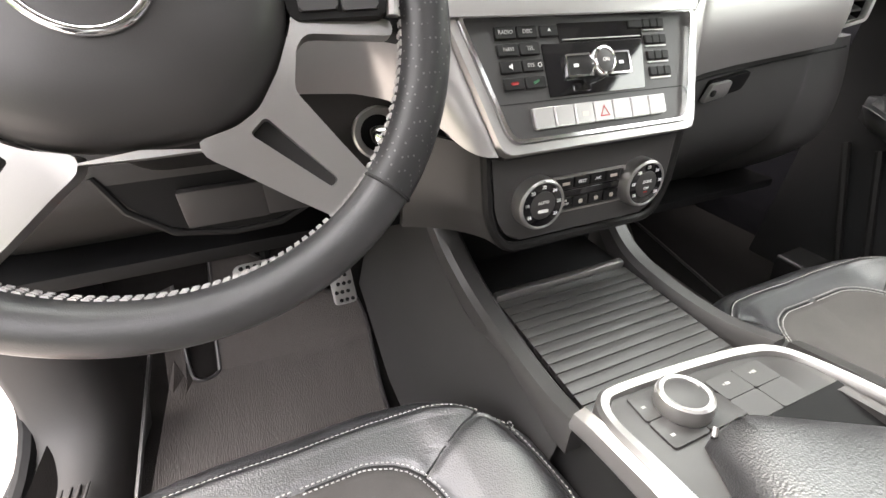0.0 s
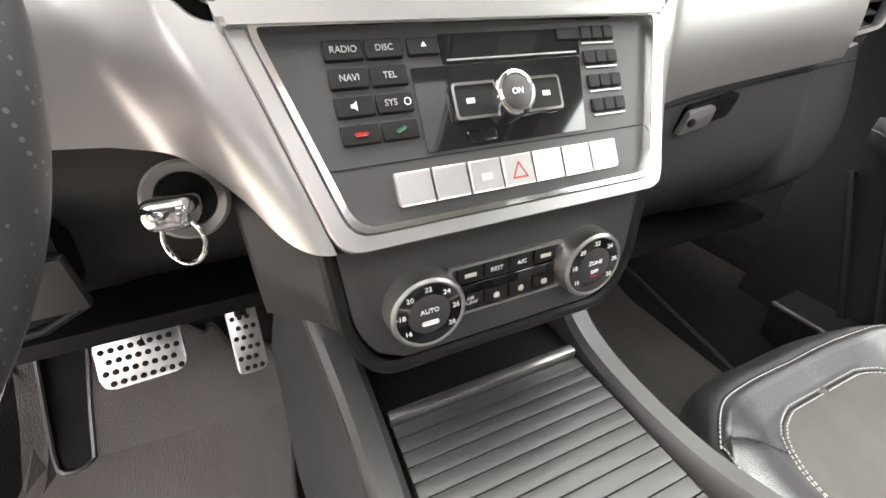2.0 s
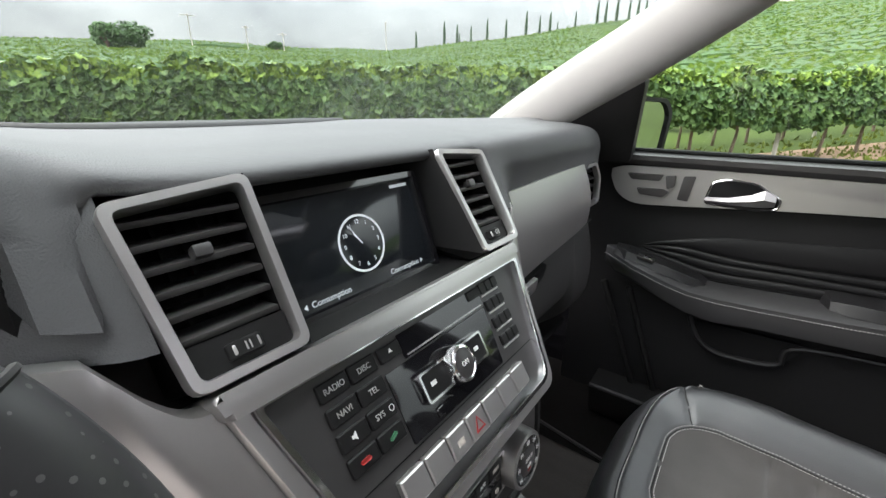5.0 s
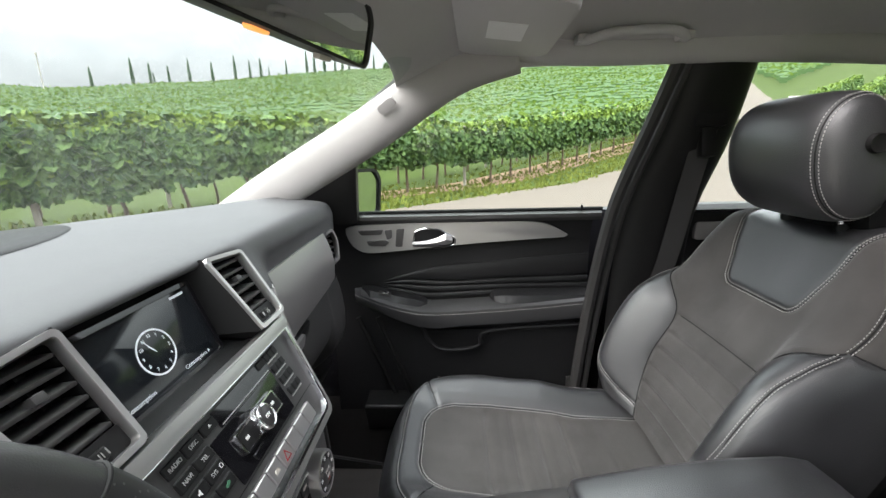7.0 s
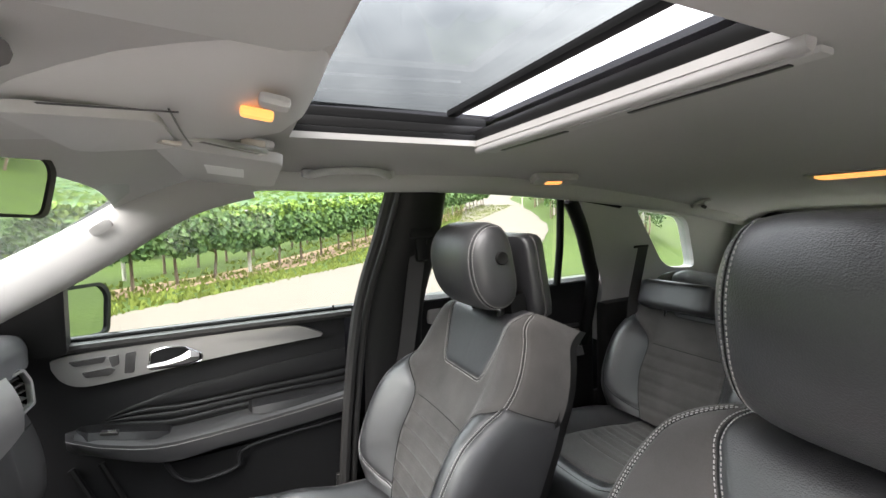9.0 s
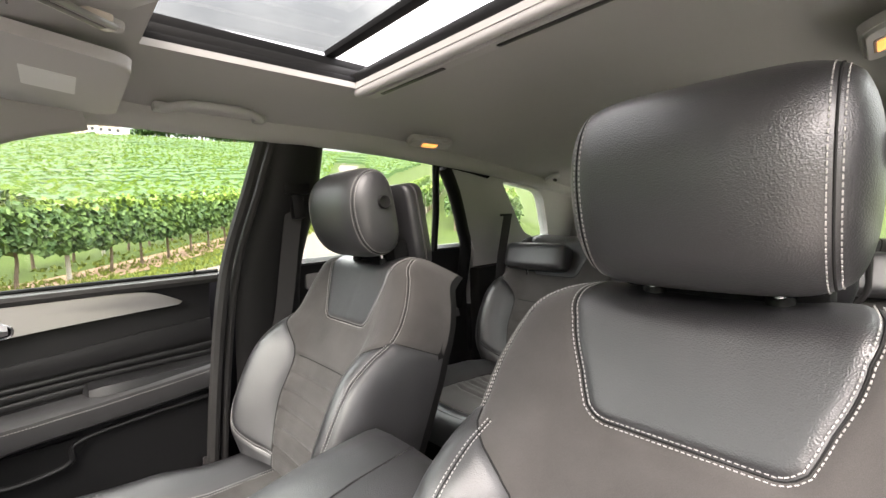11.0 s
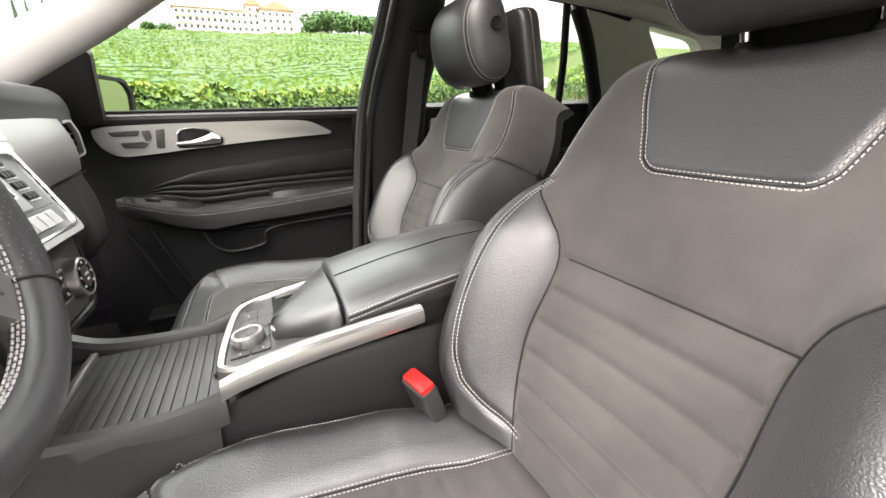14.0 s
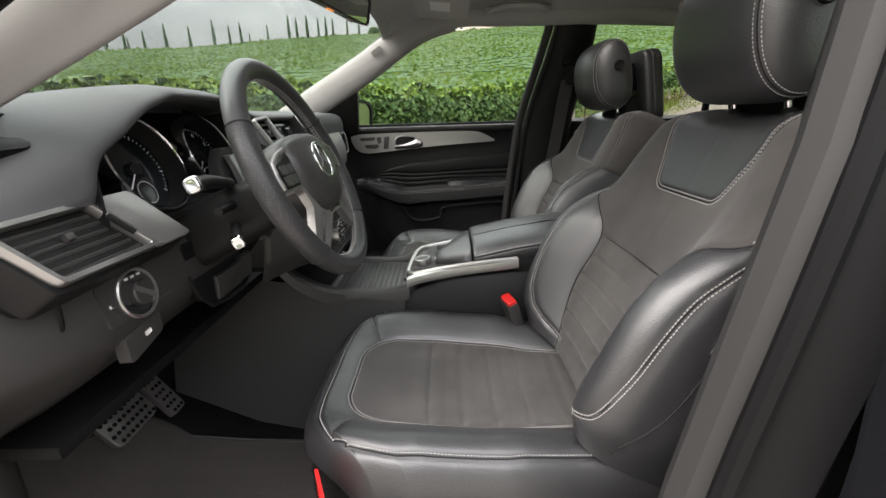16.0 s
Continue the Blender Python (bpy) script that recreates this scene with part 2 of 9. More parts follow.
M_DARKWIN = mat("dark_window_glass", (0.05, 0.055, 0.06), 0.15, var=0.1, bump=0.0)


# ---------------------------------------------------------------- builders
def vec(*a):
    return Vector(a)


def as_mesh(name, verts, faces, material, parent=None, label="", smooth=38.0):
    me = bpy.data.meshes.new(name)
    me.from_pydata([tuple(v) for v in verts], [], [tuple(f) for f in faces])
    me.materials.append(material)
    if smooth:
        me.polygons.foreach_set("use_smooth", [True] * len(me.polygons))
        me.set_sharp_from_angle(angle=radians(smooth))
    me.update()
    return hang(new(name, me), parent, label)


def hang(ob, parent, label=""):
    if parent:
        ob.parent = parent
        if parent.type == "EMPTY":
            ob.matrix_parent_inverse = Matrix.Translation(-parent.location)
    if label:
        tagged(ob, label)
    return ob


def part(name, bm, material, parent=None, label="", smooth=38.0):
    """Links a bmesh as one mesh object under a thing or a part."""
    bmesh.ops.recalc_face_normals(bm, faces=bm.faces[:])
    me = bpy.data.meshes.new(name)
    bm.to_mesh(me)
    bm.free()
    me.materials.append(material)
    if smooth:
        me.polygons.foreach_set("use_smooth", [True] * len(me.polygons))
        me.set_sharp_from_angle(angle=radians(smooth))
    return hang(new(name, me), parent, label)


def thing(name, label, category, at=(0, 0, 0), group="", kind=""):
    ob = new(name)
    ob.empty_display_size = 0.05
    ob.location = at
    return tagged(ob, label, category, group, kind)


def axes(o, u, n):
    """A frame at o with its first axis along u and its third along n."""
    u, n = Vector(u).normalized(), Vector(n).normalized()
    v = n.cross(u).normalized()
    u = v.cross(n)
    m = Matrix((u, v, n)).transposed().to_4x4()
    m.translation = Vector(o)
    return m


def add_box(bm, m, size, bevel=0.0, seg=2):
    r = bmesh.ops.create_cube(bm, size=1.0, matrix=m @ Matrix.Diagonal((*size, 1)))
    if bevel:
        es = list({e for v in r["verts"] for e in v.link_edges})
        bmesh.ops.bevel(bm, geom=es, offset=bevel, segments=seg, affect="EDGES", profile=0.6)
    return bm


def rbox(m, size, bevel=0.0, seg=2):
    return add_box(bmesh.new(), m, size, bevel, seg)


def add_plate(bm, m, poly, d0, d1, bevel=0.0, seg=2):
    """A polygon in the frame m, extruded from d0 to d1 along its third axis, with its front rim rounded."""
    lo = [bm.verts.new(m @ vec(u, v, d0)) for u, v in poly]
    hi = [bm.verts.new(m @ vec(u, v, d1)) for u, v in poly]
    n = len(poly)
    bm.faces.new(lo[::-1])
    top = bm.faces.new(hi)
    for i in range(n):
        bm.faces.new((lo[i], lo[(i + 1) % n], hi[(i + 1) % n], hi[i]))
    if bevel:
        bmesh.ops.bevel(bm, geom=list(top.edges), offset=bevel, segments=seg, affect="EDGES", profile=0.6)
    return bm


def plate(m, poly, d0, d1, bevel=0.0, seg=2):
    return add_plate(bmesh.new(), m, poly, d0, d1, bevel, seg)


def rounded(poly, r, n=4):
    """Rounds the corners of a polygon; r is one radius or one for each corner."""
    out, k = [], len(poly)
    rs = r if isinstance(r, (list, tuple)) else [r] * k
    for i in range(k):
        p, a, b = Vector(poly[i]), Vector(poly[i - 1]), Vector(poly[(i + 1) % k])
        da, db = (a - p), (b - p)
        rr = min(rs[i], da.length * 0.45, db.length * 0.45)
        p0, p1 = p + da.normalized() * rr, p + db.normalized() * rr
        for j in range(n + 1):
            t = j / n
            q = p0 * (1 - t) ** 2 + p * 2 * t * (1 - t) + p1 * t * t
            out.append((q.x, q.y))
    return out


def add_frame(bm, m, outer, inner, d0, d1):
    """A closed frame between two polygons of the same number of corners."""
    n = len(outer)
    rows = []
    for poly, d in ((outer, d0), (outer, d1 - 0.001), ([(o[0] * 0.93 + i[0] * 0.07, o[1] * 0.93 + i[1] * 0.07) for o, i in zip(outer, inner)], d1),
                    ([(o[0] * 0.1 + i[0] * 0.9, o[1] * 0.1 + i[1] * 0.9) for o, i in zip(outer, inner)], d1), (inner, d1 - 0.0015), (inner, d0)):
        rows.append([bm.verts.new(m @ vec(u, v, d)) for u, v in poly])
    for a, b in zip(rows, rows[1:] + rows[:1]):
        for i in range(n):
            bm.faces.new((a[i], a[(i + 1) % n], b[(i + 1) % n], b[i]))
    return bm


def ring_frame(m, outer, inner, d0, d1):
    return add_frame(bmesh.new(), m, outer, inner, d0, d1)


def add_loft(bm, rings, closed=True, caps=True):
    vs = [[bm.verts.new(p) for p in r] for r in rings]
    n = len(vs[0])
    for a, b in zip(vs, vs[1:]):
        for i in range(n if closed else n - 1):
            bm.faces.new((a[i], a[(i + 1) % n], b[(i + 1) % n], b[i]))
    if caps and closed:
        bm.faces.new(vs[0][::-1])
        bm.faces.new(vs[-1])
    return bm


def loft(rings, closed=True, caps=True):
    return add_loft(bmesh.new(), rings, closed, caps)


def add_tube(bm, pts, r, n=8, closed=False, squash=1.0, caps=True):
    pts = [Vector(p) for p in pts]
    k = len(pts)
    rad = r if isinstance(r, (list, tuple)) else [r] * k
    rings, up = [], None
    for i, p in enumerate(pts):
        a = pts[i - 1] if (i or closed) else p
        b = pts[(i + 1) % k] if (i < k - 1 or closed) else p
        t = (b - a).normalized()
        if up is None:
            up = vec(0, 0, 1) if abs(t.z) < 0.9 else vec(1, 0, 0)
        up = (up - t * up.dot(t)).normalized()
        side = t.cross(up)
        rings.append([p + (side * math.cos(q) + up * math.sin(q) * squash) * rad[i] for q in [2 * math.pi * j / n for j in range(n)]])
    if closed:
        rings.append(rings[0])
        vs = [[bm.verts.new(p) for p in ring] for ring in rings[:-1]]
        for i in range(k):
            a, b = vs[i], vs[(i + 1) % k]
            for j in range(n):
                bm.faces.new((a[j], a[(j + 1) % n], b[(j + 1) % n], b[j]))
        return bm
    return add_loft(bm, rings, True, caps)


def tube(pts, r, n=8, closed=False, squash=1.0):
    return add_tube(bmesh.new(), pts, r, n, closed, squash)


def add_lathe(bm, m, profile, n=32, closed=True):
    """Turns (radius, height) about the third axis of m."""
    if profile[0][0] > 0 and profile[-1][0] > 0:
        profile = list(profile) + [profile[0]]
    rings = [[m @ vec(max(r, 1e-5) * math.cos(a), max(r, 1e-5) * math.sin(a), h) for a in [2 * math.pi * j / n for j in range(n)]] for r, h in profile]
    return add_loft(bm, rings, True, False)


def lathe(m, profile, n=32):
    return add_lathe(bmesh.new(), m, profile, n)


def sheet(fn, us, vs, thick=0.0, down=(0, 0, -1)):
    """A grid surface, given a back at the distance thick along down when thick is set."""
    bm = bmesh.new()
    g = [[bm.verts.new(fn(u, v)) for v in vs] for u in us]
    for i in range(len(us) - 1):
        for j in range(len(vs) - 1):
            bm.faces.new((g[i][j], g[i + 1][j], g[i + 1][j + 1], g[i][j + 1]))
    if thick:
        d = Vector(down) * thick
        h = [[bm.verts.new(v.co + d) for v in r] for r in g]
        nu, nv = len(us), len(vs)
        for i in range(nu - 1):
            for j in range(nv - 1):
                bm.faces.new((h[i][j], h[i][j + 1], h[i + 1][j + 1], h[i + 1][j]))
        for i in range(nu - 1):
            for j in (0, nv - 1):
                bm.faces.new((g[i][j], h[i][j], h[i + 1][j], g[i + 1][j]))
        for j in range(nv - 1):
            for i in (0, nu - 1):
                bm.faces.new((g[i][j], g[i][j + 1], h[i][j + 1], h[i][j]))
    return bm


def steps(a, b, n):
    return [a + (b - a) * i / n for i in range(n + 1)]


def interp(x, xs, ys):
    return float(np.interp(x, xs, ys))


def smooth_line(ctrl, n=12, closed=False):
    """A Catmull-Rom line through the points."""
    p = [Vector(c) for c in ctrl]
    k = len(p)
    out = []
    for i in range(k if closed else k - 1):
        a = p[(i - 1) % k] if (i or closed) else p[0]
        b, c = p[i], p[(i + 1) % k]
        d = p[(i + 2) % k] if (closed or i + 2 < k) else p[-1]
        for j in range(n):
            t = j / n
            out.append(0.5 * ((2 * b) + (c - a) * t + (2 * a - 5 * b + 4 * c - d) * t * t + (3 * b - a - 3 * c + d) * t ** 3))
    if not closed:
        out.append(p[-1])
    return out


def add_stitches(verts, faces, line, normals, gap=0.0055, length=0.0036, r=0.00055):
    """Small thread boxes along a line of points."""
    line = [Vector(p) for p in line]
    acc, want = 0.0, 0.0
    for i in range(len(line) - 1):
        a, b = line[i], line[i + 1]
        seg = (b - a).length
        if seg < 1e-6:
            continue
        t = (b - a) / seg
        nn = Vector(normals[i] if isinstance(normals, list) else normals)
        s = t.cross(nn).normalized()
        nn = s.cross(t)
        while want <= acc + seg:
            c = a + t * (want - acc) + nn * r * 0.9
            k = len(verts)
            for du, dv, dn in ((-1, -1, -1), (1, -1, -1), (1, 1, -1), (-1, 1, -1), (-1, -1, 1), (1, -1, 1), (1, 1, 1), (-1, 1, 1)):
                verts.append(c + t * (du * length / 2 * (1 if dn < 0 else 0.8)) + s * (dv * r) + nn * (dn * r))
            for f in ((0, 3, 2, 1), (4, 5, 6, 7), (0, 1, 5, 4), (1, 2, 6, 5), (2, 3, 7, 6), (3, 0, 4, 7)):
                faces.append([k + q for q in f])
            want += gap
        acc += seg


def stitching(name, lines, parent, label="pale grey thread", **kw):
    v, f = [], []
    for line, nn in lines:
        add_stitches(v, f, line, nn, **kw)
    return tagged(as_mesh(name, v, f, M_THREAD, parent, label, smooth=0), kind="stuff")


def lettering(name, text, size, m, material, parent, label="", depth=0.0003, align="CENTER"):
    cu = bpy.data.curves.new(name, "FONT")
    cu.body, cu.size, cu.align_x, cu.align_y, cu.extrude = text, size, align, "CENTER", depth
    cu.resolution_u = 3
    tmp = new("tmp_text", cu)
    bpy.context.view_layer.update()
    me = bpy.data.meshes.new_from_object(tmp.evaluated_get(bpy.context.evaluated_depsgraph_get()))
    bpy.data.objects.remove(tmp)
    bpy.data.curves.remove(cu)
    me.name = name
    me.transform(m)
    me.materials.clear()
    me.materials.append(material)
    return hang(new(name, me), parent, label)


# ---------------------------------------------------------------- land
ROW_P, ROW_D = vec(13.3, 1.3, 0), vec(0.695, -0.719, 0)
ROW_N = vec(-0.719, -0.695, 0)
AZ = [-180, -120, -60, -20, 10, 24, 34, 46, 53, 60, 69, 77, 88, 97, 108, 120, 130, 145, 165, 180]
EL = [2.0, 1.5, 2.0, 3.0, 5.2, 6.1, 6.0, 6.0, 6.7, 7.4, 8.5, 9.2, 9.3, 9.6, 9.4, 8.4, 7.6, 6.0, 3.0, 2.0]
CREST = 210.0


def land(x, y):
    r = math.hypot(x, y)
    az = math.degrees(math.atan2(x, y))
    top = math.tan(radians(interp(az, AZ, EL))) * CREST + 1.4
    t = max(0.0, (r - 15.0) / (CREST - 15.0))
    z = top * min(t, 1.0) ** 1.22
    if t > 1:
        z = top * (1 + (r - CREST) / CREST * (1.0 if r < 300 else 300 / r) * (0.9 if 80 < az < 115 else 0.3))
    if t > 0:
        z += 0.35 * min(1, t * 6) * noise.noise(vec(x * 0.03, y * 0.03, 0)) * 2
    return z


def disc_sheet(radii, n, fn):
    v, f = [vec(0, 0, fn(0, 0))], []
    for r in radii:
        for j in range(n):
            a = 2 * math.pi * j / n
            x, y = r * math.sin(a), r * math.cos(a)
            v.append(vec(x, y, fn(x, y)))
    for j in range(n):
        f.append((0, 1 + (j + 1) % n, 1 + j))
    for i in range(len(radii) - 1):
        for j in range(n):
            a, b = 1 + i * n + j, 1 + i * n + (j + 1) % n
            f.append((a, b, b + n, a + n))
    return v, f


gv, gf = disc_sheet([1, 2, 4, 6, 8, 10, 12, 14, 16, 18, 21, 24, 28, 32, 37, 43, 50, 58, 67, 78, 90, 105, 120, 138, 158, 180, 200, 210, 222, 240, 265, 300, 360, 450, 600, 900, 1500, 2600], 180, land)
ground = as_mesh("ground", gv, gf, M_GRASS, smooth=60)
tagged(ground, "green meadow land rising to a vineyard hill", "ground", kind="structure")


def ribbon(name, line, width_l, width_r, lift, material, label, category):
    v, f = [], []
    k = 6
    for i, p in enumerate(line):
        a, b = line[max(0, i - 1)], line[min(len(line) - 1, i + 1)]
        t = (Vector(b) - Vector(a)).normalized()
        s = vec(t.y, -t.x, 0)
        for j in range(k + 1):
            q = Vector(p) + s * (-width_l + (width_l + width_r) * j / k) + s * 0.25 * noise.noise(Vector(p) * 0.35 + vec(j // k * 9.0, 0, 0)) * (1 if j in (0, k) else 0)
            v.append(vec(q.x, q.y, land(q.x, q.y) + lift))
    for i in range(len(line) - 1):
        for j in range(k):
            a = i * (k + 1) + j
            f.append((a, a + 1, a + k + 2, a + k + 1))
    ob = as_mesh(name, v, f, material, smooth=60)
    return tagged(ob, label, category, kind="structure")


road_ctrl = [ROW_P + ROW_D * a + ROW_N * b for a, b in ((-60, 6), (-45, 6), (-30, 6), (-20, 6), (-10, 6), (-4, 6), (2, 6), (8, 6), (14, 5.9), (20, 5.0), (27, 3.2), (34, 1.2), (42, -1.5))] + [vec(54.5, -35.5, 0), vec(65, -41.5, 0), vec(82, -51, 0), vec(110, -66, 0), vec(150, -92, 0)]
road = ribbon("road", smooth_line(road_ctrl, 8), 3.3, 2.5, 0.05, M_ROAD, "pale dirt farm road through the vineyard", "road")
apron = ribbon("gravel_apron", [vec(-1.9, y, 0) for y in steps(-7, 7, 14)], 4.4, 2.4, 0.028, M_GRAVEL, "pale gravel parking strip beside the road", "road")
soil = ribbon("soil_strip", [ROW_P + ROW_D * s for s in steps(-45, 62, 70)], 0.9, 0.8, 0.03, M_SOIL, "reddish bare soil strip under the vines", "soil")

# vine leaves: a lobed blade with a folded midrib
LEAF = [(0, 0), (0.34, -0.16), (0.55, 0.14), (0.40, 0.36), (0.52, 0.66), (0.22, 0.72), (0, 1.0), (-0.22, 0.72), (-0.52, 0.66), (-0.40, 0.36), (-0.55, 0.14), (-0.34, -0.16)]


def add_leaf(v, f, p, size, yaw, pitch, rnd):
    m = Matrix.Translation(p) @ Euler((pitch, rnd.uniform(-0.5, 0.5), yaw)).to_matrix().to_4x4()
    k = len(v)
    v.append(m @ vec(0, 0.38 * size, 0.05 * size))
    for x, y in LEAF:
        v.append(m @ vec(x * size, y * size, -abs(x) * 0.28 * size))
    n = len(LEAF)
    for i in range(0, n, 2):
        f.append((k, k + 1 + i, k + 1 + (i + 1) % n, k + 1 + (i + 2) % n))


def vine_row(name, s0, s1, offset, dense, label):
    """One trellised row: posts, trunks, and a curtain of leaves."""
    base = ROW_P + ROW_D * (s0 + s1) / 2 - ROW_N * offset
    row = thing(name, label, "vine row", at=(base.x, base.y, land(base.x, base.y)), group="trellised vine rows")
    rnd = random.Random(int(s0 * 10 + offset * 7))
    kinds = {"foliage": ([], [], M_LEAF), "young_foliage": ([], [], M_LEAF_YOUNG), "shaded_foliage": ([], [], M_LEAF_DARK)}
    face = math.atan2(ROW_N.y, ROW_N.x) - math.pi / 2
    for _ in range(int((s1 - s0) * dense)):
        s = rnd.uniform(s0, s1)
        bulge = 0.22 * noise.noise(vec(s * 0.9, offset, 0)) + 0.12 * noise.noise(vec(s * 3.1, offset, 4))
        top = 2.22 + bulge
        low = (0.92 if s0 > -10 else 0.70) + 0.22 * noise.noise(vec(s * 1.3, 5 + offset, 0))
        h = low + (top - low) * rnd.random() ** 0.8
        k = (h - low) / (top - low)
        wide = (0.30 + 0.20 * math.sin(math.pi * min(1, 0.15 + k * 0.9))) * (1 + bulge)
        d = wide * (rnd.choice((-1, 1, 1)) * (rnd.random() ** 0.35))
        p = ROW_P + ROW_D * s + ROW_N * (d - offset)
        p.z = land(p.x, p.y) + h
        # about a third of the lower leaves take the green with painted shade
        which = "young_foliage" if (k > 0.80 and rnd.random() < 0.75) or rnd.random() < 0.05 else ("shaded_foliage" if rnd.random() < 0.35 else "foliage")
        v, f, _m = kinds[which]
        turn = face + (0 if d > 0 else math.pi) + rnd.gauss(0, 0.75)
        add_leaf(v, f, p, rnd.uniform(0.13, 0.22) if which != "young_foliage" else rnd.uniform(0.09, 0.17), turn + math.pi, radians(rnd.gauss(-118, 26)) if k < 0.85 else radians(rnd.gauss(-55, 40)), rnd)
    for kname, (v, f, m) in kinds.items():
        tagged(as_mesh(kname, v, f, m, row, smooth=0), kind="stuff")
    s = s0 + 0.3
    i = 0
    while s < s1:
        p = ROW_P + ROW_D * s - ROW_N * offset
        z = land(p.x, p.y)
        if i % 5 == 2:
            lean = rnd.uniform(-0.05, 0.05)
            part("post", tube([(p.x, p.y, z - 0.1), (p.x + lean, p.y, z + 2.1)], 0.055, 8), M_POST, row, "pale weathered wooden post")
        else:
            w = rnd.uniform(-0.07, 0.07)
            part("trunk", tube(smooth_line([(p.x, p.y, z - 0.05), (p.x + w, p.y + w / 2, z + 0.35), (p.x - w, p.y + w, z + 0.75), (p.x, p.y, z + 1.25)], 3), [0.05, 0.048, 0.046, 0.042, 0.04, 0.038, 0.036, 0.034, 0.032, 0.03], 6), M_BARK, row)
        s += 1.25 + rnd.uniform(-0.12, 0.12)
        i += 1
    return row


vine_row("vine_row", -18, -7, 0.0, 1500, "dense green trellised grape vine row in front of the windshield")
vine_row("vine_row", -7, 8, 0.0, 900, "green trellised grape vine row with bare trunks and posts")
vine_row("vine_row", 8, 34, 0.0, 430, "green trellised grape vine row running along the dirt road")
vine_row("vine_row", -16, 30, 2.6, 90, "second trellised grape vine row behind the first")

for start, side_off in ((31, -5.4), (22, -7.8), (14, -10.3), (9, -12.8)):
    vine_row("vine_row", start, 56, side_off, 170, "trellised grape vine row on the near side of the road")


# tufts of grass on the verge between the vines and the road
def verge():
    rnd = random.Random(21)
    v, f = [], []
    for _ in range(9000):
        a, d = rnd.uniform(-18, 34), rnd.uniform(-0.4, 2.9) if rnd.random() < 0.8 else rnd.uniform(-2.5, 0.0)
        p = ROW_P + ROW_D * a + ROW_N * d
        z = land(p.x, p.y)
        h, w = rnd.uniform(0.05, 0.16), rnd.uniform(0.03, 0.07)
        for _k in range(2):
            q = rnd.uniform(0, 3.14)
            c, t = vec(math.cos(q), math.sin(q), 0) * w, vec(rnd.uniform(-0.06, 0.06), rnd.uniform(-0.06, 0.06), h)
            b = vec(p.x, p.y, z)
            n = len(v)
            v += [b - c, b + c, b + t]
            f.append((n, n + 1, n + 2))
    return v, f


vv, vf = verge()
tagged(as_mesh("verge_grass", vv, vf, M_VERGE, smooth=0), "yellowish green grass tufts along the dirt road", "grass", kind="stuff")


# the rows of the hillside, following the slope: a hedge painted dark as its own shade, with leafy tufts over it
def hill_rows():
    v, f = [], []
    tufts = (([], []), ([], []))
    row = 0
    rnd = random.Random(5)
    r = 24.0
    while r < CREST + 30:
        step = max(1.0, r * 0.010)
        a0, a1 = radians(-5), radians(158)
        n = min(int((a1 - a0) * r / step), 400)
        size = 0.32 + r * 0.0018
        row += 1
        # lighter and darker tufts by turns paint the shading between the rows
        tv, tf = tufts[row % 2]
        k0 = len(v)
        prev = False
        for j in range(n + 1):
            a = a0 + (a1 - a0) * j / n
            rr = r * (1 + 0.10 * math.sin(a * 3.1 + 0.6)) + 2.0 * math.sin(a * 7 + 1.0)
            x, y = rr * math.sin(a), rr * math.cos(a)
            near = (vec(x, y, 0) - ROW_P).dot(ROW_N) > -5.0
            dd = min((x - q.x) ** 2 + (y - q.y) ** 2 for q in ROAD_LINE)
            gone = near or dd < 30 or noise.noise(vec(x * 0.018, y * 0.018, 3)) > 0.62
            z = land(x, y)
            h = 1.5 + 0.3 * noise.noise(vec(x * 0.6, y * 0.6, 1))
            rad = vec(x, y, 0).normalized()
            tan = vec(rad.y, -rad.x, 0)
            base = vec(x, y, z)
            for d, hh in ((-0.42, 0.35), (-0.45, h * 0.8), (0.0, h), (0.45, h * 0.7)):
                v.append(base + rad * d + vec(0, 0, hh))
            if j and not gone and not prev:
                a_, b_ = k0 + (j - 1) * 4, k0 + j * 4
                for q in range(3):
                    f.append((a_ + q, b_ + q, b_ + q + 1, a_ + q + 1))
            if not gone:
                for _k in range(5):
                    p = base + rad * rnd.uniform(-0.45, 0.3) + tan * rnd.uniform(-0.7, 0.7) * step + vec(0, 0, h * rnd.uniform(0.72, 1.22))
                    u = (tan * rnd.uniform(0.6, 1.3) + vec(0, 0, rnd.uniform(-0.4, 0.4))) * size
                    w = (rad * rnd.uniform(0.2, 0.9) + vec(0, 0, rnd.uniform(0.15, 0.9))) * size * 0.7
                    m = len(tv)
                    tv += [p - u * 0.6, p - w * 0.5 + u * 0.1, p + u * 0.7, p + w]
                    tf.append((m, m + 1, m + 2, m + 3))
            prev = gone
        r += 3.4 + r * 0.013
    return v, f, tufts


ROAD_LINE = smooth_line(road_ctrl, 4)
hv, hf, tufts = hill_rows()
tagged(as_mesh("hillside_light_tufts", *tufts[0], M_ROW, smooth=0), "lighter tufts on every other hillside vine row", "vineyard", kind="stuff")
tagged(as_mesh("hillside_dark_tufts", *tufts[1], M_ROW_SHADE, smooth=0), "darker tufts painted as shade on every other hillside vine row", "vineyard", kind="stuff")
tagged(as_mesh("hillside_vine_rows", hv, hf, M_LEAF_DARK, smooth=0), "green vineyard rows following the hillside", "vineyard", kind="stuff")


